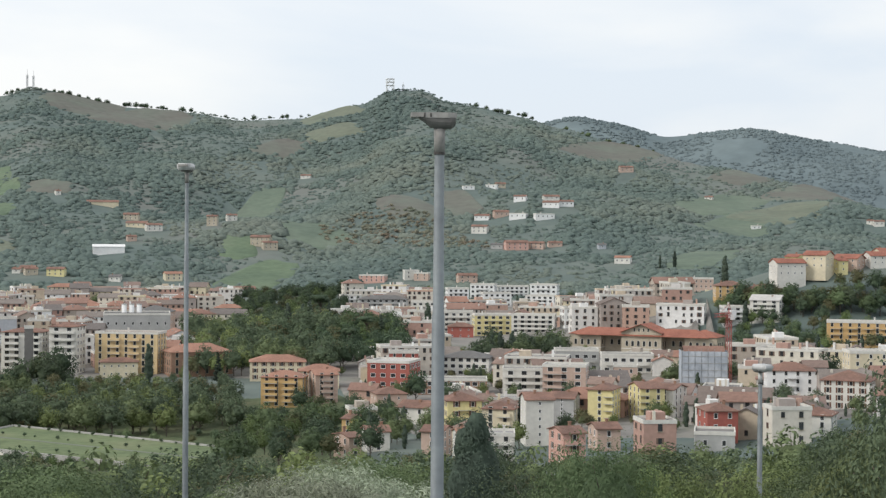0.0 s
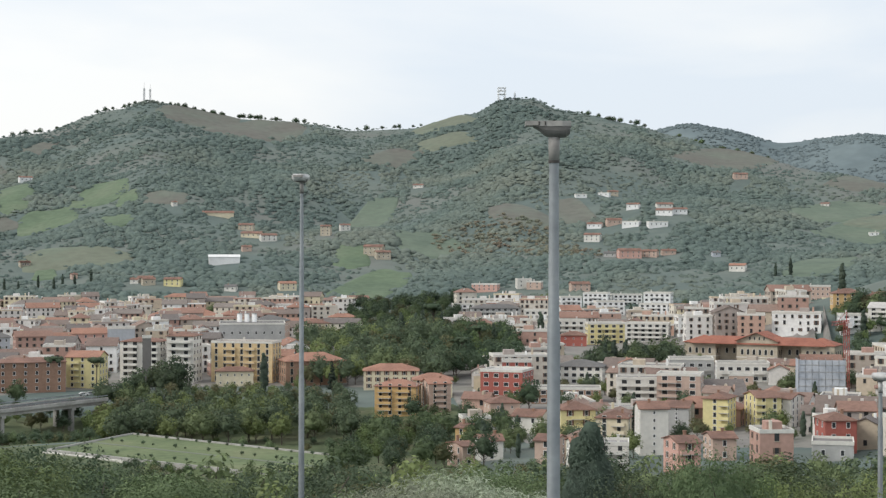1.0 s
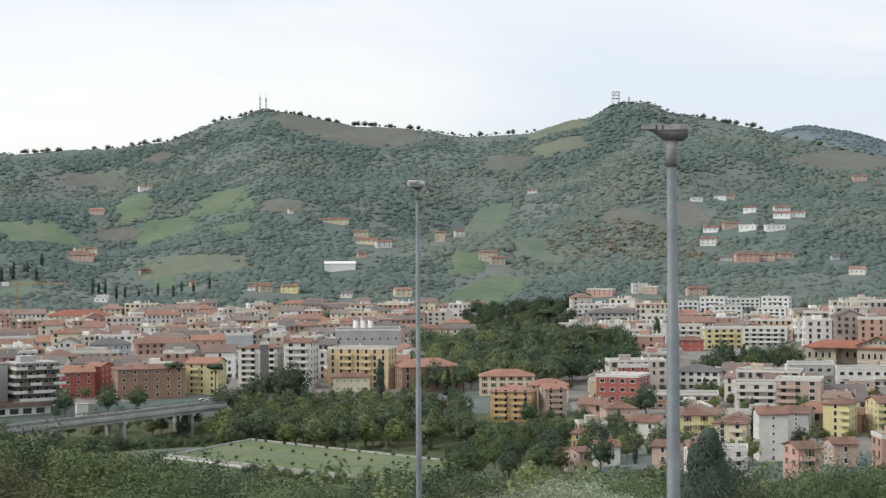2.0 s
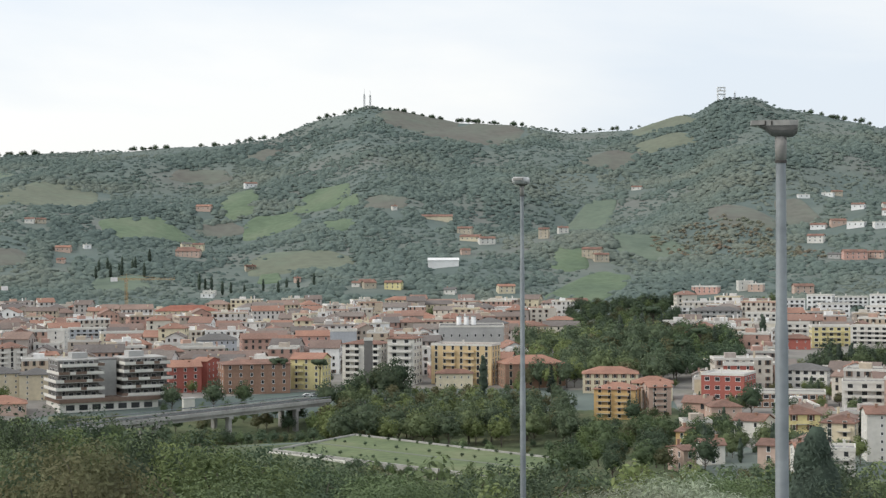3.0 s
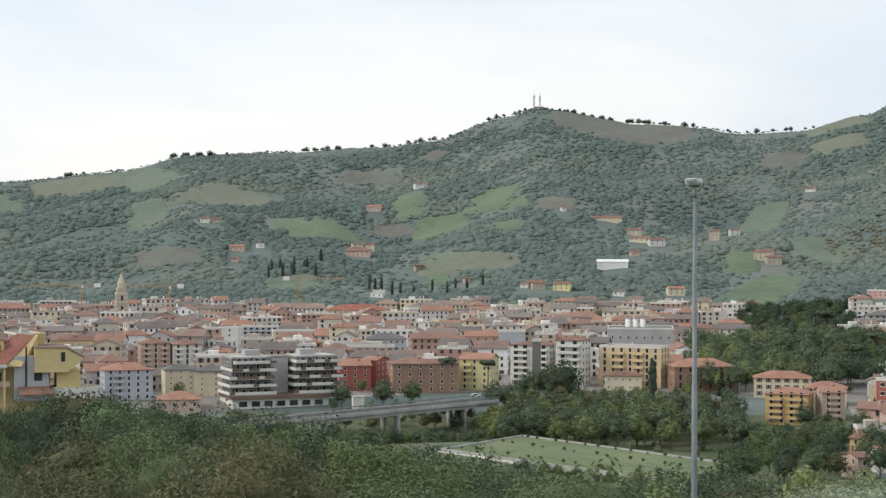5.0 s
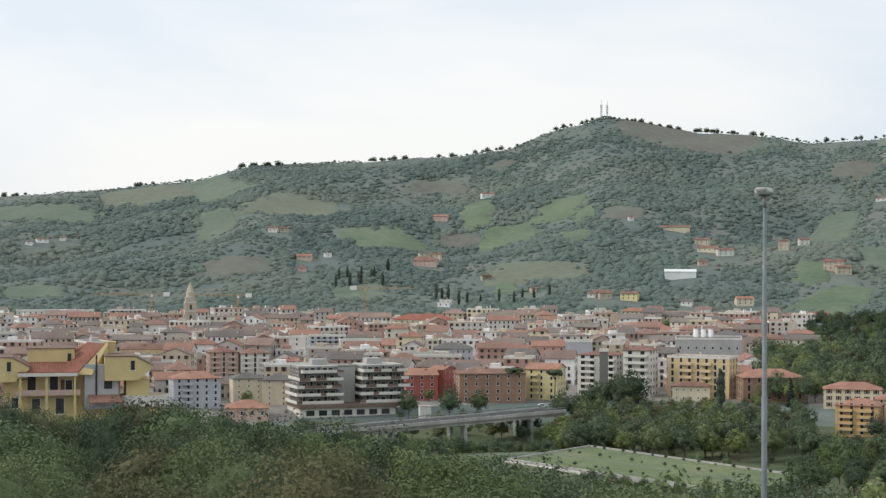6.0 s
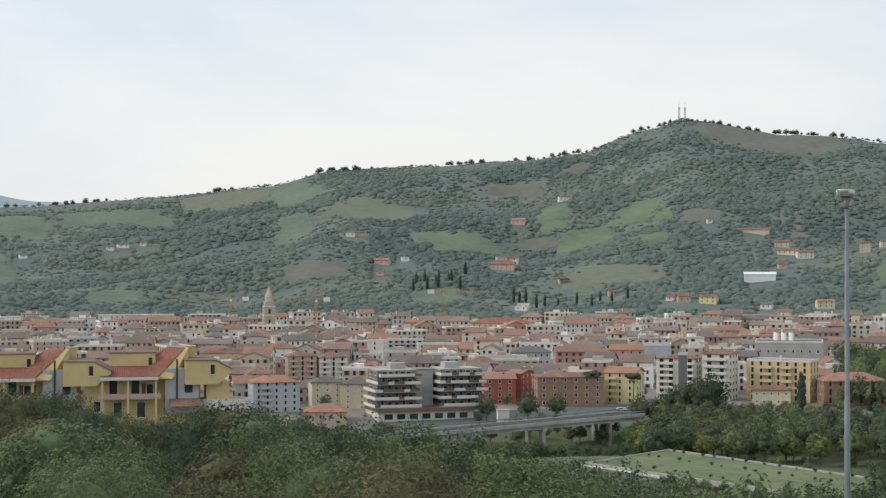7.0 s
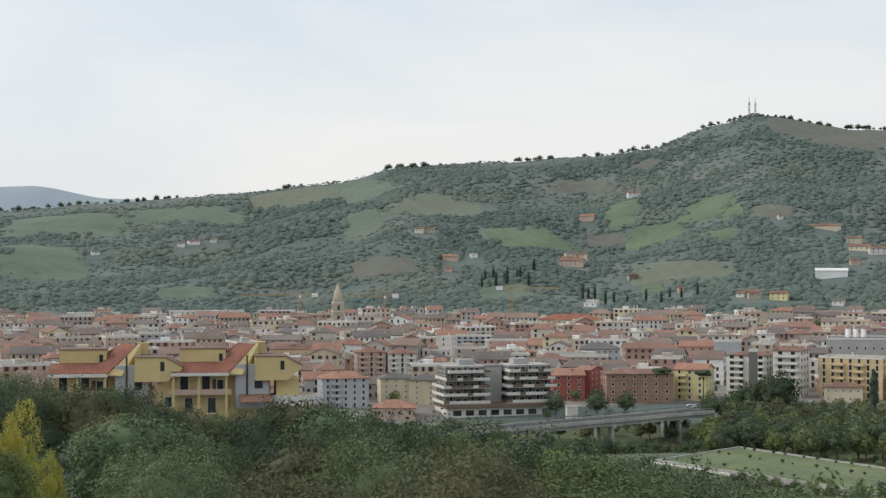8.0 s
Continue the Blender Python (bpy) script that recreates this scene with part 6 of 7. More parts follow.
def palazzo(x, y, turn, base):
    """Large stone school with two wings, a gabled centre and red roofs."""
    e = thing("palazzo", pose(x, y, base, 0, 0, turn), "large stone palazzo with a red tiled roof and arched windows", "building")
    HEROES.append((x, y, 30))
    HEROES.append((x + 18 * math.cos(radians(turn)), y + 18 * math.sin(radians(turn)), 22))
    HEROES.append((x - 18 * math.cos(radians(turn)), y - 18 * math.sin(radians(turn)), 22))
    part("main_wall", Geo().box(0, 8, -6, 62, 14, 18.8), STONE, e)
    part("main_roof", Geo().hip(62, 14, 12.8, 3.2, 0.6), RED_TILES, e)
    arch = Geo()
    pts = [(-0.6, 0), (0.6, 0), (0.6, 1.9)] + [(0.6 * math.cos(math.pi * i / 8), 1.9 + 0.6 * math.sin(math.pi * i / 8)) for i in range(1, 8)] + [(-0.6, 1.9)]
    n = len(pts)
    for sc, yy, mi in ((1.28, -0.06, 1), (1.0, -0.1, 0)):
        k = len(arch.v)
        arch.v += [(px * sc, yy, pz * (1.08 if mi else 1) - (0.1 if mi else 0)) for px, pz in pts] + [(px * sc, 0.02, pz) for px, pz in pts]
        arch.f += [tuple(k + i for i in range(n))] + [(k + (i + 1) % n, k + i, k + n + i, k + n + (i + 1) % n) for i in range(n)]
        arch.m += [mi] * (n + 1)
    arch_me = arch.mesh("arched_window", [GLASS, OFFWHITE])
    for cx, w, h, y0 in ((-27.5, 15, 13.0, -4), (0, 19, 14.2, -5.5), (27.5, 15, 13.0, -4)):
        wing = part("wing", Geo().box(cx, y0 + 6, -6, w, 14, h + 6), STONE, e)
        if cx:
            part("wing_roof", Geo().hip(w, 14, h, 3.0, 0.6), RED_TILES, e, at=pose(cx, y0 + 6, 0))
        else:
            me = Geo().gable(16, 19, h + 0.1, 4.0, 0.6)
            part("wing_roof", me, RED_TILES, e, at=pose(0, y0 + 6, 0, 0, 0, 90))
            g = Geo()
            g.v = [(-9.5, y0 - 1, h), (9.5, y0 - 1, h), (0, y0 - 1, h + 3.7), (-9.5, y0 - 0.6, h), (9.5, y0 - 0.6, h), (0, y0 - 0.6, h + 3.7)]
            g.f, g.m = [(0, 1, 2), (5, 4, 3), (1, 0, 3, 4), (2, 1, 4, 5), (0, 2, 5, 3)], [0] * 5
            part("pediment", g, STONE, e)
            for i in range(4):
                part("arched_window", arch_me, None, e, at=pose(-3.3 + 2.2 * i, y0 - 1.0, h + 0.5) @ Matrix.Scale(0.6, 4))
        part("cornice", Geo().box(cx, y0 + 6, 6.6, w + 0.4, 14.4, 0.4), OFFWHITE, e)
        for fl in (1.6, 8.0):
            k = 6 if cx == 0 else 4
            for i in range(k):
                part("arched_window", arch_me, None, e, at=pose(cx + (i + 0.5 - k / 2) * (w - 2.5) / k, y0 - 1.0, fl))
            for i in range(3):
                part("arched_window", arch_me, None, e, at=pose(cx + w / 2, y0 + 1.5 + 3.6 * i, fl, 0, 0, 90))
    for u in (-16.5, -13, 13, 16.5):
        for fl in (1.6, 8.0):
            part("arched_window", arch_me, None, e, at=pose(u, 0.98, fl))
    return e


palazzo(*polar(-6.95, 775), -6.95 - 17, 3.6)


def campanile(x, y, turn):
    z = ground(x, y) - 6.5
    e = thing("bell_tower", pose(x, y, z, 0, 0, turn), "slender stone bell tower with a pointed octagonal spire", "tower")
    HEROES.append((x, y, 10))
    part("shaft", Geo().box(0, 0, 0, 8.6, 8.6, 26), STONE, e)
    for zz in (10, 19, 25.6):
        part("string_course", Geo().box(0, 0, zz, 9.2, 9.2, 0.6), OFFWHITE, e)
    part("belfry", Geo().box(0, 0, 26.2, 7.2, 7.2, 3.4), STONE, e)
    for t in (0, 90, 180, 270):
        for zz in (12.5, 20.5):
            part("belfry_window", Geo().box(0, -4.32, zz, 1.7, 0.12, 3.6), GLASS, e, at=pose(0, 0, 0, 0, 0, t))
    part("spire_drum", Geo().tube((0, 0, 29.6), (0, 0, 33), 3.2, 3.0, 8), STONE, e)
    part("spire", Geo().tube((0, 0, 33), (0, 0, 41), 3.3, 0.15, 8), STONE, e, "grey stone spire")
    part("finial", Geo().tube((0, 0, 41), (0, 0, 42.5), 0.12, 0.08, 6), DARK_METAL, e)


campanile(*polar(28.05, 1285), 35)


def truss(g, p, q, half, bays, r):
    """A square lattice mast or jib between two points."""
    p, q = Vector(p), Vector(q)
    a = (q - p).normalized()
    u = a.orthogonal().normalized() if abs(a.z) > 0.9 else a.cross(Vector((0, 0, 1))).normalized()
    w = a.cross(u)
    corner = [(u * s + w * t) * half for s, t in ((-1, -1), (1, -1), (1, 1), (-1, 1))]
    for c in corner:
        g.tube(p + c, q + c, r, r, 4)
    for i in range(bays):
        s, t = p.lerp(q, i / bays), p.lerp(q, (i + 1) / bays)
        for k in range(4):
            g.tube(s + corner[k], t + corner[(k + 1) % 4], r * 0.6, r * 0.6, 3, False)


def tower_crane(x, y, height, reach, turn, mat, label):
    e = thing("tower_crane", pose(x, y, ground(x, y), 0, 0, turn), label, "crane")
    g = Geo()
    truss(g, (0, 0, -1), (0, 0, height), 0.8, int(height / 2.4), 0.14)
    part("mast", g, mat, e)
    g = Geo()
    truss(g, (0, 0, height), (-reach, 0, height), 0.6, int(reach / 2.2), 0.13)
    part("jib", g, mat, e)
    g = Geo()
    truss(g, (0, 0, height), (reach * 0.28, 0, height), 0.6, 5, 0.13)
    part("counter_jib", g, mat, e)
    part("counterweight", Geo().box(reach * 0.25, 0, height - 1.6, 5.0, 1.8, 3.0), WHITE, e, "white counterweight block")
    part("cab", Geo().box(0.4, -1.4, height - 2.2, 1.6, 1.4, 2.0), WHITE, e)
    part("tie_bar", Geo().tube((0, 0, height + 4), (-reach * 0.7, 0, height + 0.6), 0.08, 0.08, 4).tube((0, 0, height + 4), (reach * 0.25, 0, height + 0.6), 0.08, 0.08, 4).tube((0, 0, height), (0, 0, height + 4), 0.3, 0.1, 4), mat, e)
    return e


CRANE_YELLOW = material("crane_yellow", [(0.5, 0.32, 0.12), (0.42, 0.28, 0.12)], 0.6, 2, 0.3, 0.2)
CRANE_RED = material("crane_red", [(0.4, 0.1, 0.08), (0.34, 0.1, 0.09)], 0.6, 2, 0.3, 0.2)
tower_crane(*polar(29.35, 1300), 25, 46, 29, CRANE_YELLOW, "orange tower crane with a white counterweight over the roofs")
tower_crane(*polar(26.45, 1305), 24, 34, 26, CRANE_YELLOW, "orange tower crane over the old town")
tower_crane(*polar(22.1, 1270), 31, 36, 201, CRANE_YELLOW, "slender orange tower crane above the roofs")
tower_crane(*polar(-9.75, 655), 27, 14, 60, CRANE_RED, "red builder's crane beside the scaffolding")


def scaffolded_block(x, y, turn, w, l, h):
    e = thing("scaffolded_building", pose(x, y, ground(x, y), 0, 0, turn), "building wrapped in blue-grey netting and scaffolding", "building")
    HEROES.append((x, y, 14))
    part("wall", Geo().box(0, 0, -5, w, l, h + 5), OFFWHITE, e)
    part("roof", Geo().gable(w, l, h, 2.2, 0.3), BROWN_TILES, e)
    part("netting", Geo().box(0, -l / 2 - 1.2, 0, w + 2, 0.06, h + 0.5), NETTING, e, "blue-grey safety netting")
    part("netting", Geo().box(-w / 2 - 1.1, 0, 0, 0.06, l + 2, h + 0.5), NETTING, e)
    part("netting", Geo().box(w / 2 + 1.1, 0, 0, 0.06, l + 2, h + 0.5), NETTING, e)
    for i in range(8):
        part("scaffold_pole", Geo().tube((-w / 2 - 1 + (w + 2) * i / 7, -l / 2 - 1.32, -1), (-w / 2 - 1 + (w + 2) * i / 7, -l / 2 - 1.32, h + 1.4), 0.07, 0.07, 6), STEEL, e)
    for i in range(5):
        part("scaffold_deck", Geo().box(0, -l / 2 - 1.36, 2.2 + i * 2.6, w + 2.2, 0.1, 0.16), CONCRETE, e)


NETTING = material("blue_grey_netting", [(0.36, 0.4, 0.46), (0.48, 0.51, 0.55)], 0.8, 0.8, 0.15, 0.2)
scaffolded_block(*polar(-8.9, 640), -4, 15, 12, 14)


def viaduct(p, q, top):
    """Concrete road viaduct on twin-column piers."""
    p, q = Vector(p), Vector(q)
    run, turn = (q - p).length, math.degrees(math.atan2(q.y - p.y, q.x - p.x))
    mid = (p + q) / 2
    e = thing("viaduct", pose(mid.x, mid.y, top, 0, 0, turn), "grey concrete road viaduct on twin-column piers", "bridge", kind="structure")
    part("deck", Geo().box(0, 0, -0.5, run, 11, 0.5), ASPHALT, e, "asphalt carriageway")
    for s in (-1, 1):
        part("girder", Geo().box(0, s * 4.2, -2.1, run, 1.4, 1.6), CONCRETE, e)
        part("edge_beam", Geo().box(0, s * 5.65, -0.75, run, 0.5, 1.2), CONCRETE, e)
        part("guard_rail", Geo().box(0, s * 5.65, 1.0, run, 0.1, 0.35), STEEL, e)
        for i in range(int(run / 4)):
            part("rail_post", POST, None, e, at=pose(-run / 2 + 2 + 4 * i, s * 5.65, 0.45))
    for k in range(5):
        u = -run / 2 + run * (k + 0.5) / 5
        for s in (-1, 1):
            part("pier", Geo().box(u, s * 3.6, -17, 1.5, 1.7, 14.2), CONCRETE, e)
        part("pier_cap", Geo().box(u, 0, -2.9, 2.0, 10.2, 0.8), CONCRETE, e)
    return e


POST = Geo().box(0, 0, 0, 0.1, 0.1, 0.6).mesh("rail_post", STEEL)
viaduct(polar(28.5, 517) + (0,), polar(15.6, 630) + (0,), 4.6)
cabin = thing("utility_cabin", pose(*polar(20.05, 629), -0.4, 0, 0, 30), "plain pale utility cabin beside the viaduct", "cabin")
part("wall", Geo().box(0, 0, -6, 4.2, 3.6, 12), OFFWHITE, cabin)
part("roof", Geo().box(0, 0, 6, 4.6, 4.0, 0.25), CONCRETE, cabin)
part("door", Geo().box(0.6, -1.83, 1.0, 1.0, 0.08, 2.1), GREY, cabin)


def grass_terrace():
    """Walled grass terrace with rows of bushes, on the valley floor."""
    a, b, c, d = polar(17.2, 507), polar(9.2, 441), polar(7.4, 482), polar(14.4, 545)
    e = tagged(new("grass_terrace", Geo().prism([a, b, c, d], -10, 0.4).mesh("grass_terrace", LAWN)), "walled lawn terrace with rows of small bushes", "lawn", kind="structure")
    for (x0, y0), (x1, y1) in ((a, b), (d, c), (a, d)):
        run, turn = math.hypot(x1 - x0, y1 - y0), math.degrees(math.atan2(y1 - y0, x1 - x0))
        part("retaining_wall", Geo().box((x0 + x1) / 2, (y0 + y1) / 2, -9, run, 0.5, 9.9, turn), CONCRETE, e, "pale concrete retaining wall")
    # parking deck edge at the north-west corner
    ax, ay = a
    bx, by = b
    for i in range(5):
        t = 0.02 + 0.075 * i
        part("deck_column", Geo().box(ax + (bx - ax) * t - 1.0, ay + (by - ay) * t - 1.2, -9, 0.5, 0.5, 7.6), CONCRETE, e)
    t0, t1 = 0.0, 0.36
    x0, y0, x1, y1 = ax + (bx - ax) * t0, ay + (by - ay) * t0, ax + (bx - ax) * t1, ay + (by - ay) * t1
    part("deck_beam", Geo().box((x0 + x1) / 2 - 0.9, (y0 + y1) / 2 - 1.2, -1.4, math.hypot(x1 - x0, y1 - y0), 0.6, 1.7, math.degrees(math.atan2(y1 - y0, x1 - x0))), OFFWHITE, e, "white deck beam")
    cen = ((a[0] + c[0]) / 2, (a[1] + c[1]) / 2)
    part("path", Geo().prism([tuple(p[i] * 0.5 + q[i] * 0.5 + o for i, o in ((0, 0), (1, oo))) for p, q, oo in ((a, d, -1.2), (b, c, -1.2), (b, c, 1.2), (a, d, 1.2))], 0.3, 0.44), PALE_FIELD, e, "worn path across the grass")
    for row, t in enumerate((0.15, 0.62, 0.94)):
        for i in range(13):
            s = (i + 0.5 + 0.2 * math.sin(i * 3.3 + row)) / 13
            x = (a[0] * (1 - t) + d[0] * t) * (1 - s) + (b[0] * (1 - t) + c[0] * t) * s
            y = (a[1] * (1 - t) + d[1] * t) * (1 - s) + (b[1] * (1 - t) + c[1] * t) * s
            o = plant("bush_mid", x, y, 0.26 + 0.22 * abs(math.sin(i * 1.7 + row)))
            o.location.z = 0.35


grass_terrace()


def stacks(x, y, turn, top):
    z = ground(x, y)
    for i in range(3):
        e = thing("chimney_stack", pose(x + 3.9 * (i - 1) * math.cos(radians(turn)), y + 3.9 * (i - 1) * math.sin(radians(turn)), z, 0, 0, turn), "white cylindrical vent stack on the industrial roof", "chimney", "white vent stacks")
        part("stack", Geo().tube((0, 0, -2), (0, 0, top - z), 1.35, 1.35, 20), WHITE, e, "", True)
        part("rim", Geo().tube((0, 0, top - z), (0, 0, top - z + 0.3), 1.5, 1.5, 20), GREY, e, "", True)


stacks(*polar(10.56, 900), 10.5, 62 - 900 * math.tan(radians(2.42)))


def mast(x, y, height, label):
    e = thing("radio_mast", pose(x, y, ground(x, y)), label, "mast", "radio masts")
    g = Geo()
    truss(g, (0, 0, -2), (0, 0, height * 0.7), 0.9, 10, 0.2)
    part("lattice", g, STEEL, e)
    part("antenna", Geo().tube((0, 0, height * 0.7), (0, 0, height), 0.5, 0.25, 6), WHITE, e)
    part("antenna_drum", Geo().tube((0, 0, height * 0.55), (0, 0, height * 0.66), 1.1, 1.1, 8), WHITE, e)


mast(*polar(14.02, 2478), 27, "thin pale radio mast on the hilltop")
mast(*polar(13.82, 2478), 25, "thin pale radio mast with drum antennas on the hilltop")


def relay_tower(x, y):
    e = thing("relay_tower", pose(x, y, ground(x, y), 0, 0, 10), "pale lattice relay tower with platforms on the summit", "tower")
    for sx in (-5, 5):
        for sy in (-5, 5):
            part("leg", Geo().tube((sx, sy, -3), (sx, sy, 17), 0.5, 0.4, 6), WHITE, e)
    for z in (7, 12, 16.5):
        part("platform", Geo().box(0, 0, z, 12, 12, 0.8), WHITE, e)
    for s in (-1, 1):
        part("brace", Geo().tube((-5 * s, -5, 0), (5 * s, -5, 12), 0.3, 0.3, 5), WHITE, e)
    part("dish", Geo().tube((-2, -6, 13), (-2, -5.4, 13), 1.6, 1.2, 12), WHITE, e)
    part("whip_antenna", Geo().tube((3, 0, 17), (3, 0, 22), 0.25, 0.12, 5), WHITE, e)


relay_tower(*polar(1.85, 2478))
mast(*polar(1.4, 2476), 12, "short radio mast beside the relay tower")


def car(x, y, z, turn, mat, label):
    e = thing("car", pose(x, y, z, 0, 0, turn), label, "car", "parked cars")
    bm = bmesh.new()
    prof = [(-2.1, 0.3), (2.1, 0.3), (2.15, 0.75), (1.2, 0.95), (0.5, 1.42), (-1.2, 1.45), (-1.95, 1.0), (-2.15, 0.8)]
    l, r = [[bm.verts.new((px, s * 0.85, pz)) for px, pz in prof] for s in (-1, 1)]
    bm.faces.new(l)
    bm.faces.new(reversed(r))
    for i in range(8):
        j = (i + 1) % 8
        bm.faces.new((l[j], l[i], r[i], r[j]))
    bmesh.ops.bevel(bm, geom=bm.edges[:], offset=0.08, segments=1, affect="EDGES")
    bmesh.ops.recalc_face_normals(bm, faces=bm.faces)
    me = bpy.data.meshes.new("body")
    bm.to_mesh(me)
    bm.free()
    me.materials.append(mat)
    part("body", me, None, e)
    for s in (-1, 1):
        part("side_window", Geo().box(-0.3, s * 0.86, 0.98, 1.7, 0.03, 0.34), GLASS, e)
        for u in (-1.3, 1.3):
            part("wheel", Geo().tube((u, s * 0.72, 0.32), (u, s * 0.9, 0.32), 0.32, 0.32, 12), ASPHALT, e)
    part("windscreen", Geo().slab([(1.14, -0.68, 1.06), (1.14, 0.68, 1.06), (0.58, 0.66, 1.42), (0.58, -0.66, 1.42)], 0.02), GLASS, e)


CAR_WHITE = material("white_car_paint", [(0.75, 0.75, 0.75), (0.78, 0.78, 0.78)], 0.3, 2, 0.5, 0.03, spec=0.5)
CAR_DARK = material("dark_car_paint", [(0.04, 0.045, 0.06), (0.05, 0.055, 0.07)], 0.25, 2, 0.5, 0.05, spec=0.5)
CAR_SILVER = material("silver_car_paint", [(0.4, 0.41, 0.42), (0.44, 0.45, 0.46)], 0.3, 2, 0.5, 0.05, 0, 0.5)
CAR_RED = material("red_car_paint", [(0.35, 0.04, 0.03), (0.3, 0.04, 0.03)], 0.3, 2, 0.5, 0.05, spec=0.5)
for i in range(7):
    px, py = polar(16.0 - 0.24 * i, 668 + 2 * (i % 3))
    car(px, py, ground(px, py), 20 + 7 * i, (CAR_WHITE, CAR_SILVER, CAR_DARK)[i % 3], ("white hatchback", "silver hatchback", "dark hatchback")[i % 3] + " parked at the edge of the wood")
for b, dd, m, lab in ((33.0, 214, CAR_WHITE, "white car parked before the villas"), (35.1, 214, CAR_WHITE, "white car half hidden by trees"), (34.2, 216, CAR_DARK, "dark car parked before the villas")):
    px, py = polar(b, dd)
    car(px, py, 39.9, b + 8, m, lab)


town()


# ---- woods on the far hills: too many to count ----
def far_woods():
    rng = random.Random(9)
    spots = []
    yards = [(hx, hy) for hx, hy, r in HEROES if math.hypot(hx, hy) > 1330]
    tries = 0
    while len(spots) < 46000 and tries < 260000:
        tries += 1
        b = rng.uniform(-18, 43)
        near = lerp_row((2, 4), (1185, 1340), b)
        d = near + (2675 - near) * rng.random() ** 0.9
        ridge = lerp_row(RIDGE_B, RIDGE_D, b)
        if d > ridge + 8:
            continue
        x, y = polar(b, d)
        if in_field(x, y, 0.84 + 0.16 * math.sin(x * 0.11 + 1.7 * math.sin(y * 0.05)) * math.sin(y * 0.07) + 0.1 * math.sin(x * 0.31 + y * 0.17)):
            continue
        close = [(hx, hy) for hx, hy in yards if abs(x - hx) < 26 and abs(y - hy) < 45]
        if any((hx - x) ** 2 + (hy - y) ** 2 < 13 ** 2 or (abs(x - hx - (hy - y) * hx / hy * -1) < 12 and 0 < hy - y < 40) for hx, hy in close):
            continue
        w = ripple(x * 1.7 + 300, y * 1.7) + 0.6 * ripple(x * 4.1, y * 4.1 + 90)
        dens = 0.96 if w > -0.2 else 0.42
        if d > ridge - 120:
            dens *= 0.5 if (b < 13.2 and b > 6.2) or b > 29 else 0.9
        if rng.random() > dens:
            continue
        big = 1.25 if w > 0.25 else 1.0 if w > -0.2 else 0.7
        spots.append((x, y, ground(x, y), rng.uniform(1.5, 3.9) * big * (0.5 if d > ridge - 60 else 1)))
    woodland("far_woods", spots, HAZY_WOODS, "mixed green woodland covering the hillsides, tinted blue-grey for haze")
    # the wooded range behind, in the same haze-tinted colour
    spots = []
    for i in range(6500):
        b, d = rng.uniform(-17, -1.5), rng.uniform(3480, 4280)
        x, y = polar(b, d)
        if ripple(x * 1.3, y * 1.3 + 40) > -0.35:
            spots.append((x, y, ground(x, y) + 3.5, rng.uniform(2, 5)))
    woodland("far_woods", spots, HAZY_RANGE, "woodland on the range behind, tinted blue for haze")


def woodland(name, spots, mat, label):
    """Low uneven domes, with loose tufts that break their outlines."""
    sp = np.array(spots)
    n, seg, r = len(sp), 6, np.random.RandomState(3)
    rad = sp[:, 3][:, None, None]
    tall = (0.5 + 0.6 * r.rand(n, 1) ** 1.5)
    turn = r.rand(n, 1) * 6.28
    rings = []
    for lat in (-0.2, 0.5, 1.25):
        a = turn + np.arange(seg)[None, :] * (2 * math.pi / seg) + lat * 0.5
        wob = 0.75 + 0.55 * r.rand(n, seg)
        rings.append(np.stack([1.35 * math.cos(lat) * np.cos(a) * wob, 1.35 * math.cos(lat) * np.sin(a) * wob, tall * math.sin(lat) * (0.75 + 0.5 * r.rand(n, seg))], 2))
    v = (np.concatenate(rings, 1) * rad + sp[:, None, :3]).reshape(-1, 3)
    one = np.array([(q * seg + i, q * seg + (i + 1) % seg, (q + 1) * seg + (i + 1) % seg, (q + 1) * seg + i) for q in range(2) for i in range(seg)] + [(12, 13, 14, 15), (12, 15, 16, 17)])
    f = (one[None] + (np.arange(n) * seg * 3)[:, None, None]).reshape(-1, 4)
    k = 4
    d = r.normal(size=(n, k, 3))
    d[..., 2] = np.abs(d[..., 2]) + 0.3
    d /= np.linalg.norm(d, axis=2)[..., None]
    c = sp[:, None, :3] + d * rad * np.array([1.3, 1.3, 0.7])
    u = np.cross(d + 0.4 * r.normal(size=(n, k, 3)), r.normal(size=(n, k, 3)))
    u /= np.linalg.norm(u, axis=2)[..., None]
    w = np.cross(d, u)
    s = rad * (0.2 + 0.2 * r.rand(n, k, 1))
    tv = np.stack([c - u * s, c - w * s, c + u * s, c + w * s], 2).reshape(-1, 3)
    tf = np.arange(n * k * 4).reshape(-1, 4) + len(v)
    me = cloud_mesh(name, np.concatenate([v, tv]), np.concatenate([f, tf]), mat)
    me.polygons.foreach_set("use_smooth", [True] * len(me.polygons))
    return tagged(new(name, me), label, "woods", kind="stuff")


# ---- fields on the hills ----
field("meadow", -675, 1707, 102, 104, 41.1, MEADOW, "green hill meadow with an uneven edge")
field("meadow", -626, 1894, 46, 171, 18.3, MEADOW, "green hill meadow with an uneven edge")
field("meadow", -516, 1869, 69, 108, 1.7, MEADOW, "green hill meadow with an uneven edge")
field("meadow", -555, 1791, 69, 87, 17.2, MEADOW, "green hill meadow with an uneven edge")
field("meadow", -458, 1707, 34, 83, 15.0, MEADOW, "green hill meadow with an uneven edge")
field("dry_field", -848, 1863, 116, 199, 10.8, PALE_FIELD, "dry pale-green hill field")
field("meadow", -1024, 2008, 72, 199, 43.7, SOFT_MEADOW, "dull green pasture on the hillside")
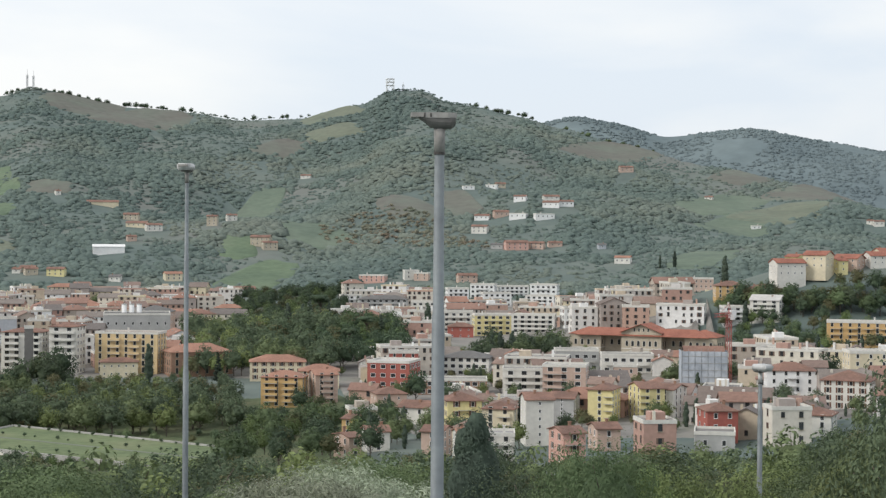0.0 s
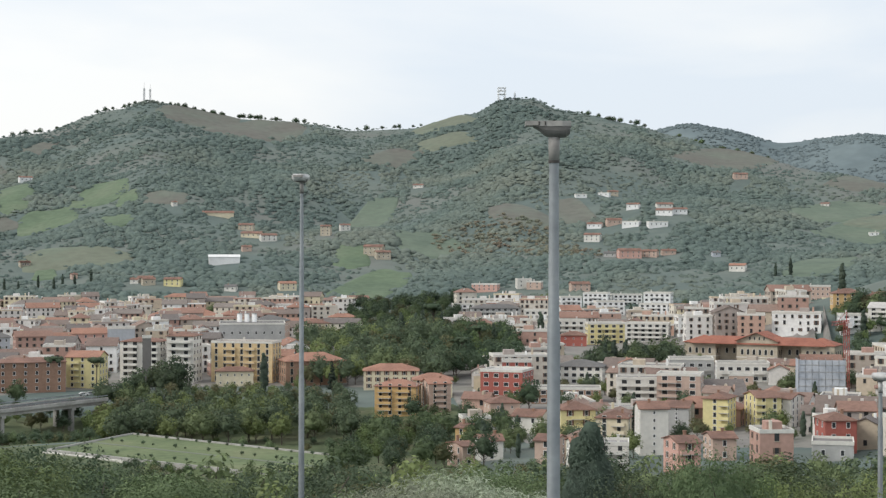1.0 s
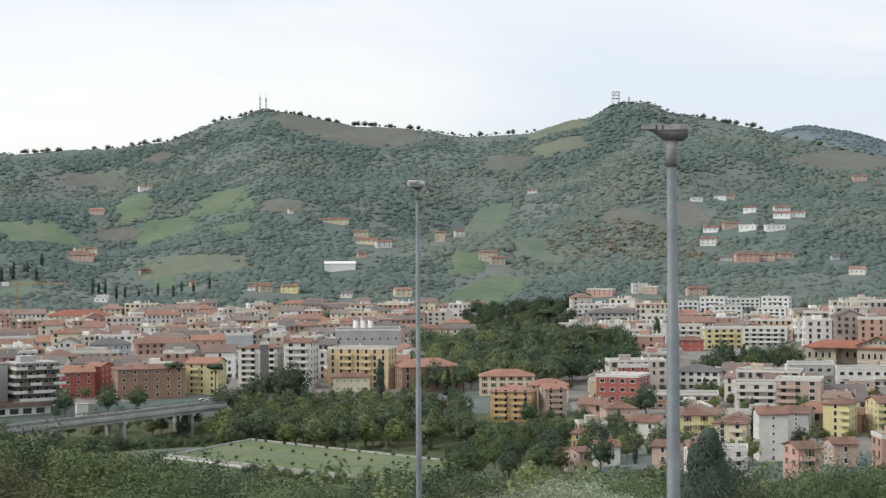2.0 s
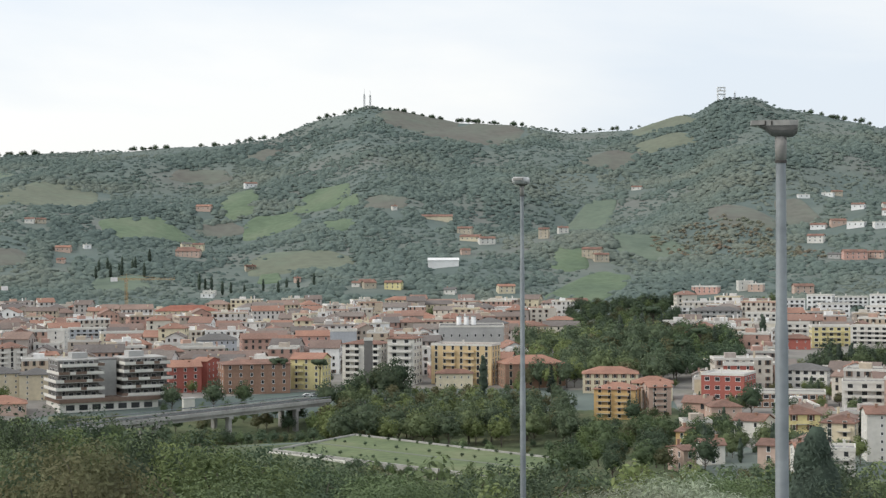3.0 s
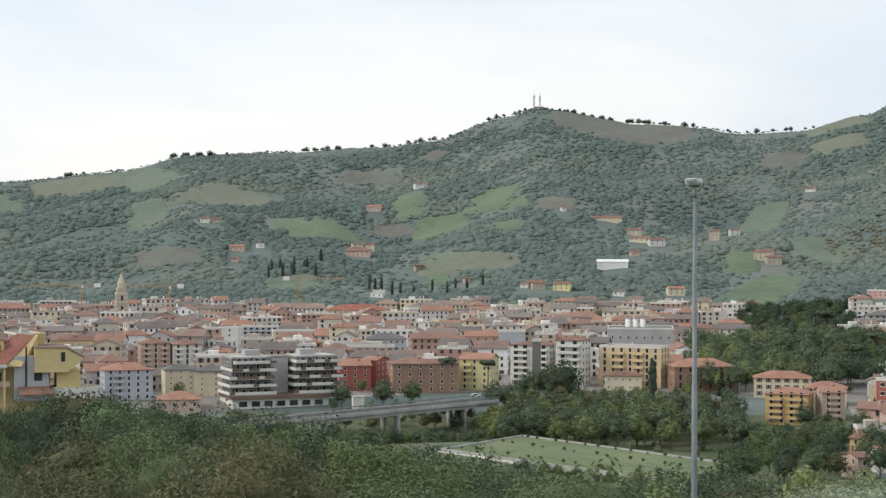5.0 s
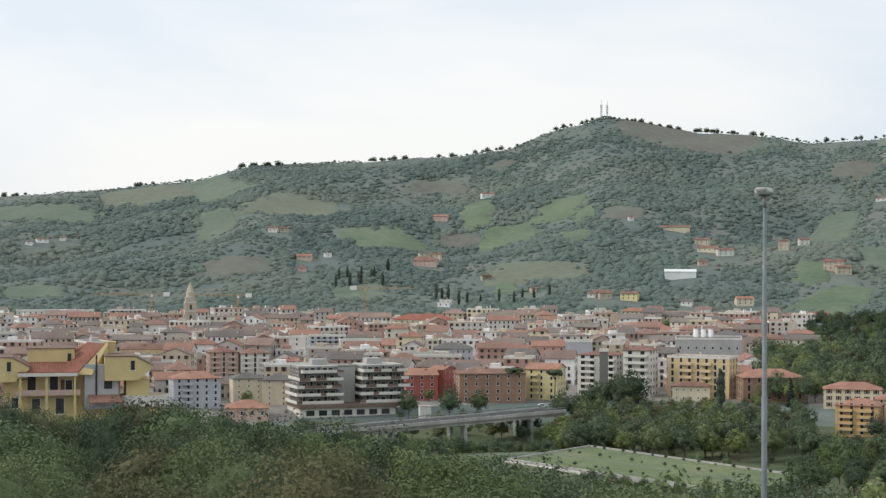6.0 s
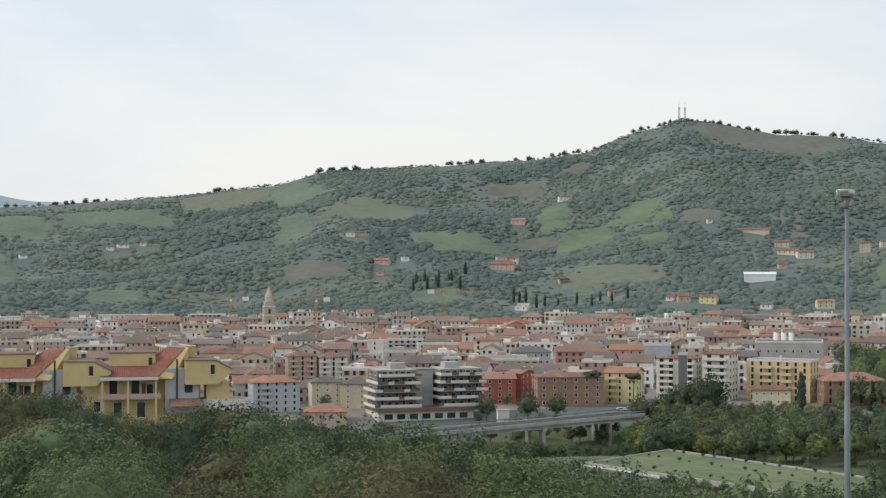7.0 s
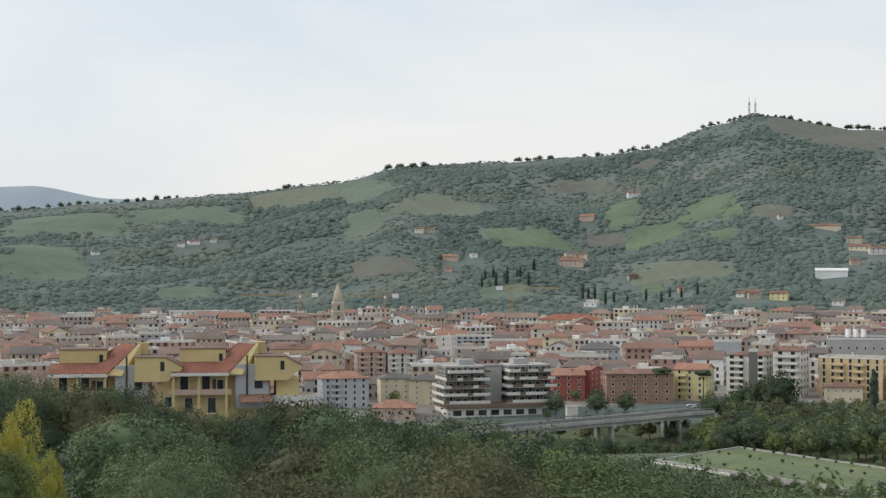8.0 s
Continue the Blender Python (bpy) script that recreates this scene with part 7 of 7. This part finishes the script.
field("meadow", -910, 1766, 43, 150, 27.3, SOFT_MEADOW, "dull green pasture on the hillside")
field("ploughed_field", -746, 2097, 82, 62, 19.6, PLOUGHED, "brown ploughed hill field")
field("ploughed_field", -699, 2216, 39, 82, -11.0, PLOUGHED, "brown ploughed hill field")
field("ploughed_field", -613, 1781, 55, 50, 27.8, PLOUGHED, "brown ploughed hill field")
field("meadow", -579, 1413, 56, 75, 22.3, SOFT_MEADOW, "dull green pasture on the hillside")
field("dry_field", -447, 1540, 106, 88, 16.2, PALE_FIELD, "dry pale-green hill field")
field("ploughed_field", -434, 1799, 32, 37, 13.6, PLOUGHED, "brown ploughed hill field")
field("meadow", -461, 1481, 23, 37, 17.3, MEADOW, "green hill meadow with an uneven edge")
field("ploughed_field", -731, 1458, 66, 54, 40.3, PLOUGHED, "brown ploughed hill field")
field("ploughed_field", -513, 2390, 113, 148, -10.0, PLOUGHED, "brown ploughed hill field")
field("ploughed_field", -420, 2365, 123, 199, -14.3, PLOUGHED, "brown ploughed hill field")
field("ploughed_field", -217, 2242, 66, 103, -21.0, PLOUGHED, "brown ploughed hill field")
field("meadow", -209, 1908, 51, 199, -2.6, SOFT_MEADOW, "dull green pasture on the hillside")
field("meadow", -193, 1568, 35, 92, 7.0, MEADOW, "green hill meadow with an uneven edge")
field("meadow", -160, 1458, 57, 147, -10.4, MEADOW, "green hill meadow with an uneven edge")
field("meadow", -128, 1655, 69, 138, 18.1, SOFT_MEADOW, "dull green pasture on the hillside")
field("ploughed_field", -37, 1755, 61, 129, 20.8, PLOUGHED, "brown ploughed hill field")
field("dry_field", -152, 2306, 85, 78, 17.5, PALE_FIELD, "dry pale-green hill field")
field("dry_field", -167, 2444, 95, 95, 20.6, PALE_FIELD, "dry pale-green hill field")
field("ploughed_field", 234, 2269, 117, 199, -28.0, PLOUGHED, "brown ploughed hill field")
field("meadow", 322, 1932, 89, 199, -31.6, SOFT_MEADOW, "dull green pasture on the hillside")
field("dry_field", 383, 1868, 93, 184, -33.7, PALE_FIELD, "dry pale-green hill field")
field("meadow", 323, 1799, 80, 199, -26.9, SOFT_MEADOW, "dull green pasture on the hillside")
field("ploughed_field", 390, 2143, 75, 141, -27.0, PLOUGHED, "brown ploughed hill field")
field("ploughed_field", 18, 1783, 39, 117, 8.2, PLOUGHED, "brown ploughed hill field")
field("ploughed_field", 464, 2039, 103, 199, -34.9, PLOUGHED, "brown ploughed hill field")
field("meadow", -471, 1819, 27, 58, 14.5, MEADOW, "green hill meadow with an uneven edge")
field("ploughed_field", -422, 1790, 54, 49, -0.4, PLOUGHED, "brown ploughed hill field")
field("meadow", -446, 1710, 18, 62, 14.6, MEADOW, "green hill meadow with an uneven edge")
field("meadow", 230, 1461, 54, 130, -22.7, SOFT_MEADOW, "dull green pasture on the hillside")
field("meadow", -1126, 1444, 99, 199, 38.0, SOFT_MEADOW, "dull green pasture on the hillside")
field("meadow", -1272, 1670, 169, 199, 37.3, SOFT_MEADOW, "dull green pasture on the hillside")
field("meadow", -1208, 1842, 185, 125, 40.4, SOFT_MEADOW, "dull green pasture on the hillside")
field("dry_field", -1133, 2004, 139, 129, 40.0, PALE_FIELD, "dry pale-green hill field")
field("meadow", -1055, 2045, 74, 175, 41.0, SOFT_MEADOW, "dull green pasture on the hillside")
field("meadow", -901, 1762, 38, 133, 27.1, SOFT_MEADOW, "dull green pasture on the hillside")
field("ploughed_field", -732, 1462, 80, 63, 26.6, PLOUGHED, "brown ploughed hill field")
field("meadow", -840, 1280, 61, 54, 33.3, SOFT_MEADOW, "dull green pasture on the hillside")


far_woods()

# ---- woods of the slope and the valley, tree by tree ----
def crest(b):
    """How far below the horizon the near canopy ends, in degrees, by bearing."""
    return lerp_row((-18, -14.5, -12, -10.5, -4, 6, 8, 14, 18, 20, 22, 25, 27, 29, 33, 36, 38.2, 41),
                    (6.0, 6.2, 6.6, 7.1, 7.3, 7.5, 7.5, 7.5, 7.1, 6.4, 6.0, 5.6, 5.6, 5.55, 5.35, 5.0, 5.3, 5.4), b)


def joined_wood(spots):
    """Trees that nobody could count, as one wood: trunks and crowns."""
    verts, faces, slots, mats, base = [], [], [], [BARK], 0
    for key, x, y, size in spots:
        for me in TREE_KINDS[key][1:3]:
            if me.materials[0] not in mats:
                mats.append(me.materials[0])
            co = np.empty(len(me.vertices) * 3)
            me.vertices.foreach_get("co", co)
            a = radians((x * 37 + y * 91) % 360)
            turn = np.array([[math.cos(a), -math.sin(a), 0], [math.sin(a), math.cos(a), 0], [0, 0, 1]])
            verts.append(co.reshape(-1, 3) @ turn.T * size + np.array([x, y, ground(x, y)]))
            quads = [p for p in me.polygons if len(p.vertices) == 4]
            f = np.array([p.vertices[:] for p in quads])
            faces.append(f + base)
            slots += [mats.index(me.materials[0])] * len(f)
            base += len(me.vertices)
    me = cloud_mesh("wood", np.concatenate(verts), np.concatenate(faces), mats[0])
    for mt in mats[1:]:
        me.materials.append(mt)
    me.polygons.foreach_set("material_index", slots)
    me.polygons.foreach_set("use_smooth", [True] * len(me.polygons))
    return tagged(new("wood", me), "dense mixed green wood on the valley slopes", "wood", kind="stuff")


def slope_trees():
    rng, rest = random.Random(21), []
    rows = ((62, 1.0), (80, 0.9), (100, 0.9), (125, 0.95), (155, 0.95), (190, 0.95), (230, 0.9), (275, 0.95), (325, 0.9), (375, 0.9), (425, 0.75))
    for d0, dens in rows:
        b = -19.0
        while b < 43:
            near = d0 < 140
            key = rng.choice(("oak_near", "oak_near_dark", "oak_near", "ash_near", "russet_near")) if near else rng.choice(("oak_mid", "oak_mid_dark", "oak_mid_dark", "ash_mid", "oak_mid", "autumn_mid"))
            if 110 < d0 < 200:
                key = rng.choice(("oak_half", "oak_half_dark", "oak_half_dark", "oak_half", "ash_half", "russet_half"))
            tall = {"oak_half": 9, "oak_half_dark": 10, "ash_half": 9, "russet_half": 7, "oak_near": 9, "oak_near_dark": 10, "ash_near": 9, "russet_near": 6, "oak_mid": 12, "oak_mid_dark": 13, "ash_mid": 11, "autumn_mid": 11}[key]
            d = d0 * rng.uniform(0.93, 1.08)
            x, y = polar(b, d)
            room = EYE - d * math.tan(radians(crest(b) + rng.uniform(-0.1, 0.9) + (0.8 if d0 < 90 else 0.3 if d0 < 110 else 0))) - ground(x, y)
            size = min(room / tall, 1.35 if near else 1.25)
            b += math.degrees(max(0.55, size) * (10.5 if d0 < 200 else 8.0) / d) * rng.uniform(0.7, 1.15)
            if size < 0.3 or rng.random() > dens:
                continue
            if any((x - px) ** 2 + (y - py) ** 2 < pr * pr for px, py, pr in CLEARINGS):
                continue
            if d0 < 200:
                plant(key, x, y, size, wide=rng.uniform(1.0, 1.25))
            else:
                rest.append((key, x, y, size))
    joined_wood(rest)


CLEARINGS = [(-0.05, 20, 3), (-7, 45.5, 2.5), (8.6, 45.2, 2.5), (-129, 197, 19), (-120, 470, 62)]
slope_trees()


def wood(b0, b1, d0, d1, spacing, keys, seed, low=0.8, high=1.15, top=None):
    """A wood between two bearings and two distances."""
    rng = random.Random(seed)
    d, spots = d0, []
    while d < d1:
        b = b0 + rng.random() * math.degrees(spacing / d)
        while b < b1:
            x, y = polar(b, d * rng.uniform(0.99, 1.01))
            size = rng.uniform(low, high)
            if top:
                size = min(size, (EYE - d * math.tan(radians(top + rng.uniform(0, 0.5))) - ground(x, y)) / 12.5)
            if size > 0.22 and not in_field(x, y, 1.0) and not any((x - hx) ** 2 + (y - hy) ** 2 < (r * 0.8) ** 2 for hx, hy, r in HEROES):
                spots.append((rng.choice(keys), x, y, size))
            b += math.degrees(spacing / d) * rng.uniform(0.75, 1.25)
        d += spacing * 0.9
    joined_wood(spots)


BROAD = ("oak_mid", "oak_mid_dark", "oak_mid_dark", "ash_mid", "autumn_mid")
wood(7.0, 15.5, 560, 674, 10, BROAD, 31, top=4.6)            # ravine below the town
wood(3.0, 7.0, 540, 600, 10.5, BROAD, 30, top=5.75)
wood(15.5, 18.6, 545, 575, 9, BROAD, 32, 0.4, 0.8, top=6.5)
wood(18.6, 25, 530, 570, 9, BROAD, 42, 0.4, 0.9, top=6.0)
wood(2.8, 5.0, 600, 690, 10, BROAD, 41, 0.4, 0.8, top=5.25)     # ravine beside the viaduct
wood(15.2, 21, 612, 655, 10, BROAD, 38, 0.5, 0.9, top=5.1)
wood(6, 20, 535, 560, 9, BROAD, 39, 0.3, 0.6, top=6.55)
wood(3.6, 8.9, 690, 870, 11.5, BROAD, 33, 0.85, 1.25)
wood(3.3, 7.2, 870, 1330, 15, BROAD, 43, 0.6, 1.0)             # park in the town
wood(1.2, 4.2, 720, 865, 11.5, BROAD, 36)
wood(22.5, 31, 455, 585, 12.5, BROAD, 37, 0.6, 1.0)
wood(1.6, 7.5, 445, 560, 12, BROAD, 35, 0.5, 0.85)
wood(-4.2, -1.2, 735, 775, 11, ("oak_mid_dark", "oak_mid"), 34)

wood(15.5, 22, 545, 602, 7.5, BROAD, 44, 0.25, 0.42)      # scrub under the viaduct
(ax, ay), (bx, by) = polar(17.2, 507), polar(9.2, 441)
scrub = []
for i in range(26):                                       # trees along the foot of the lawn's wall
    t = 0.38 + 0.66 * i / 25
    px, py = ax + (bx - ax) * t, ay + (by - ay) * t - 9 - 5 * ((i * 0.618) % 1)
    scrub.append((BROAD[i % 5], px, py, (1.0 + 2.2 * ((i * 0.37) % 1) - ground(px, py)) / 12))
joined_wood([q for q in scrub if q[3] > 0.15])
# gardens between the blocks on the slope
rng = random.Random(61)
garden = []
while len(garden) < 520:
    b, d = (rng.uniform(-16, 3), rng.uniform(455, 800)) if len(garden) < 330 else (rng.uniform(-16, 40), rng.uniform(660, 1280))
    px, py = polar(b, d)
    if not any((px - hx) ** 2 + (py - hy) ** 2 < (r + 4) ** 2 for hx, hy, r in HEROES):
        garden.append((rng.choice(("oak_mid", "oak_mid_dark", "ash_mid", "cypress", "autumn_mid")), px, py, rng.uniform(0.3, 0.7)))
joined_wood(garden)
# russet vines and turning trees on the hill
vines = []
for cx, cy, rx, ry, n in ((-65, 1672, 62, 70, 230), (-9, 1592, 40, 40, 80), (20, 1560, 60, 30, 50)):
    for i in range(n):
        a, r = rng.uniform(0, 6.28), math.sqrt(rng.random())
        vines.append(("vine_mid", cx + rx * r * math.cos(a), cy + ry * r * math.sin(a), rng.uniform(0.4, 0.95)))
tagged(joined_wood(vines), "russet and orange autumn vines on the hillside", "vineyard")
# trees along the skyline
rng = random.Random(77)
for b0, b1, n, key in ((13.2, 11.3, 13, "oak_mid_dark"), (10.9, 9.4, 12, "oak_mid_dark"), (9.0, 8.5, 4, "oak_mid_dark"), (7.3, 4.6, 9, "oak_mid_dark"), (-1.0, -2.9, 10, "oak_mid_dark"), (22.0, 20.6, 8, "oak_mid_dark"),
                       (26.4, 24.6, 9, "oak_mid_dark"), (29.9, 29.4, 4, "oak_mid_dark"), (35.6, 33.4, 9, "oak_mid_dark"), (39.2, 36.6, 10, "oak_mid"), (19.4, 17.0, 9, "oak_mid_dark"), (-4.4, -7.0, 8, "oak_mid"), (15.6, 14.3, 7, "oak_mid_dark")):
    for i in range(n):
        b = b0 + (b1 - b0) * (i + rng.uniform(-0.6, 0.6)) / max(1, n - 1)
        px, py = polar(b, lerp_row(RIDGE_B, RIDGE_D, b) - 2)
        size = 0.35 + 0.45 * rng.random() ** 1.4
        plant(key, px, py, size, sink=size * 5.2, wide=rng.uniform(1.0, 1.5), label="dark tree standing on the skyline", group="trees on the skyline")
# cypresses on the lower hills
for b0, b1, d0, n in ((23.2, 21.6, 1560, 7), (22.6, 21.3, 1600, 4), (18.6, 17.0, 1480, 4), (16.6, 15.8, 1470, 3), (19.6, 19.0, 1480, 4), (-7.4, -7.8, 1420, 2)):
    for i in range(n):
        b = b0 + (b1 - b0) * i / max(1, n - 1) + rng.uniform(-0.12, 0.12)
        px, py = polar(b, d0 + rng.uniform(-20, 20))
        plant("cypress", px, py, rng.uniform(0.75, 1.1), label="dark cypress on the lower hillside", group="hillside cypresses")
# cypresses, conifers and pines in and before the town
for b, d, s, key in ((9.98, 672, 1.15, "cypress"), (7.65, 668, 1.0, "conifer"), (15.6, 690, 0.9, "pine"), (17.0, 688, 0.95, "pine"), (-3.3, 505, 0.9, "conifer"), (-2.7, 510, 0.85, "conifer"), (-0.2, 560, 0.8, "oak_mid_dark"), (0.9, 600, 0.9, "oak_mid_dark"),
                     (-1.7, 745, 1.0, "cypress"), (-2.0, 748, 1.1, "cypress"), (-2.4, 750, 1.1, "cypress"), (-2.8, 752, 1.0, "cypress"), (-3.1, 750, 0.9, "cypress"), (4.8, 850, 1.1, "cypress"), (0.5, 870, 1.3, "cypress"), (-5.4, 540, 0.8, "conifer"), (13.6, 655, 1.1, "oak_mid"), (13.3, 650, 1.15, "oak_mid_dark"), (14.7, 645, 0.8, "oak_mid_dark"), (14.2, 650, 1.0, "oak_mid_dark"), (12.9, 660, 1.2, "oak_mid_dark"),
                     (-13.0, 600, 1.0, "oak_mid_dark"), (4.55, 845, 1.35, "conifer"), (4.2, 850, 1.3, "pine"), (3.9, 840, 1.3, "conifer"), (5.3, 838, 1.2, "cypress"), (2.1, 800, 1.2, "conifer"), (1.6, 790, 1.1, "conifer"), (2.6, 790, 1.0, "pine"), (3.2, 760, 0.9, "pine"), (-10.3, 800, 1.0, "cypress"), (-9.6, 870, 1.2, "cypress"), (19.2, 640, 0.9, "oak_mid_dark"), (20.6, 640, 0.8, "oak_mid_dark"), (18.2, 645, 0.8, "oak_mid"), (27.2, 400, 1.0, "ash_mid"), (26.6, 395, 0.9, "ash_mid")):
    px, py = polar(b, d)
    plant(key, px, py, s, wide=0.62 if d < 70 else 1.0)
for i in range(34):          # wooded bank under the upper village
    b = -9.6 - 6.4 * ((i * 0.618) % 1)
    px, py = polar(b, 805 + 30 * ((i * 0.37) % 1))
    plant(("autumn_mid", "oak_mid", "oak_mid_dark")[i % 3], px, py, 0.75 + 0.3 * ((i * 0.77) % 1))
wood(-16.5, -9.4, 742, 835, 11, BROAD, 40, 0.45, 0.8)     # bank under the upper village
# trees that screen the villas
for i in range(26):
    b = 28.6 + 11.0 * i / 25 + 0.15 * math.sin(i * 5.1)
    d = 186 + 16 * ((i * 0.618) % 1)
    px, py = polar(b, d)
    key, tall = (("oak_half", 9), ("oak_half_dark", 10), ("russet_half", 7), ("oak_half_dark", 10))[i % 4]
    level = lerp_row((28, 29.9, 31, 32.5, 33.8, 34.6, 35.8, 37.5, 39.5), (5.1, 4.85, 5.3, 5.4, 4.9, 4.65, 4.4, 4.2, 3.9), b) + 0.2 * math.sin(i * 2.3)
    plant(key, px, py, (EYE - d * math.tan(radians(level)) - ground(px, py)) / tall, wide=0.8)
# leafy crowns before the viaduct and the lawn
for i in range(34):
    b = 13.5 + 15.2 * i / 33 + 0.2 * math.sin(i * 4.7)
    d = 118 + 30 * ((i * 0.618) % 1)
    px, py = polar(b, d)
    key, tall = (("oak_half", 9), ("oak_half_dark", 10), ("oak_half_dark", 10), ("ash_half", 9))[i % 4]
    level = lerp_row((13, 15.5, 17, 19, 21.5, 25, 28.8), (7.7, 7.5, 7.2, 6.7, 6.2, 5.75, 5.75), b) + 0.2 * math.sin(i * 2.9)
    size = (EYE - d * math.tan(radians(level)) - ground(px, py)) / tall
    if size > 0.3:
        plant(key, px, py, size, wide=min(1.0, 0.95 / size))
# foreground: olives, cypress, shrubs and the poplar
for b, d, s in ((4.6, 34, 0.72), (2.2, 31, 0.66), (0.2, 33, 0.62), (-1.9, 36, 0.55), (6.0, 38, 0.62), (3.3, 37, 0.8)):
    px, py = polar(b, d)
    plant("olive_near", px, py, s)
px, py = polar(-1.15, 92)
plant("cypress_near", px, py, (EYE - 92 * math.tan(radians(6.2)) - ground(px, py)) / 9)
for b, d, s, key in ((-14.9, 34, 0.66, "oak_near"), (-16.6, 33, 0.76, "oak_near_dark"), (-13.0, 38, 0.5, "oak_near"), (-5.6, 44, 0.62, "oak_near"), (-7.2, 46, 0.55, "ash_near"), (-8.6, 43, 0.56, "ash_near"), (-10.4, 43, 0.56, "ash_near"), (-4.4, 47, 0.55, "oak_near"),
                     (39.0, 62, 0.62, "poplar_near"), (40.6, 60, 0.66, "poplar_near"), (37.9, 66, 0.52, "poplar_near"), (42, 62, 0.7, "poplar_near")):
    px, py = polar(b, d)
    plant(key, px, py, s, wide=0.62 if d < 70 else 1.0)
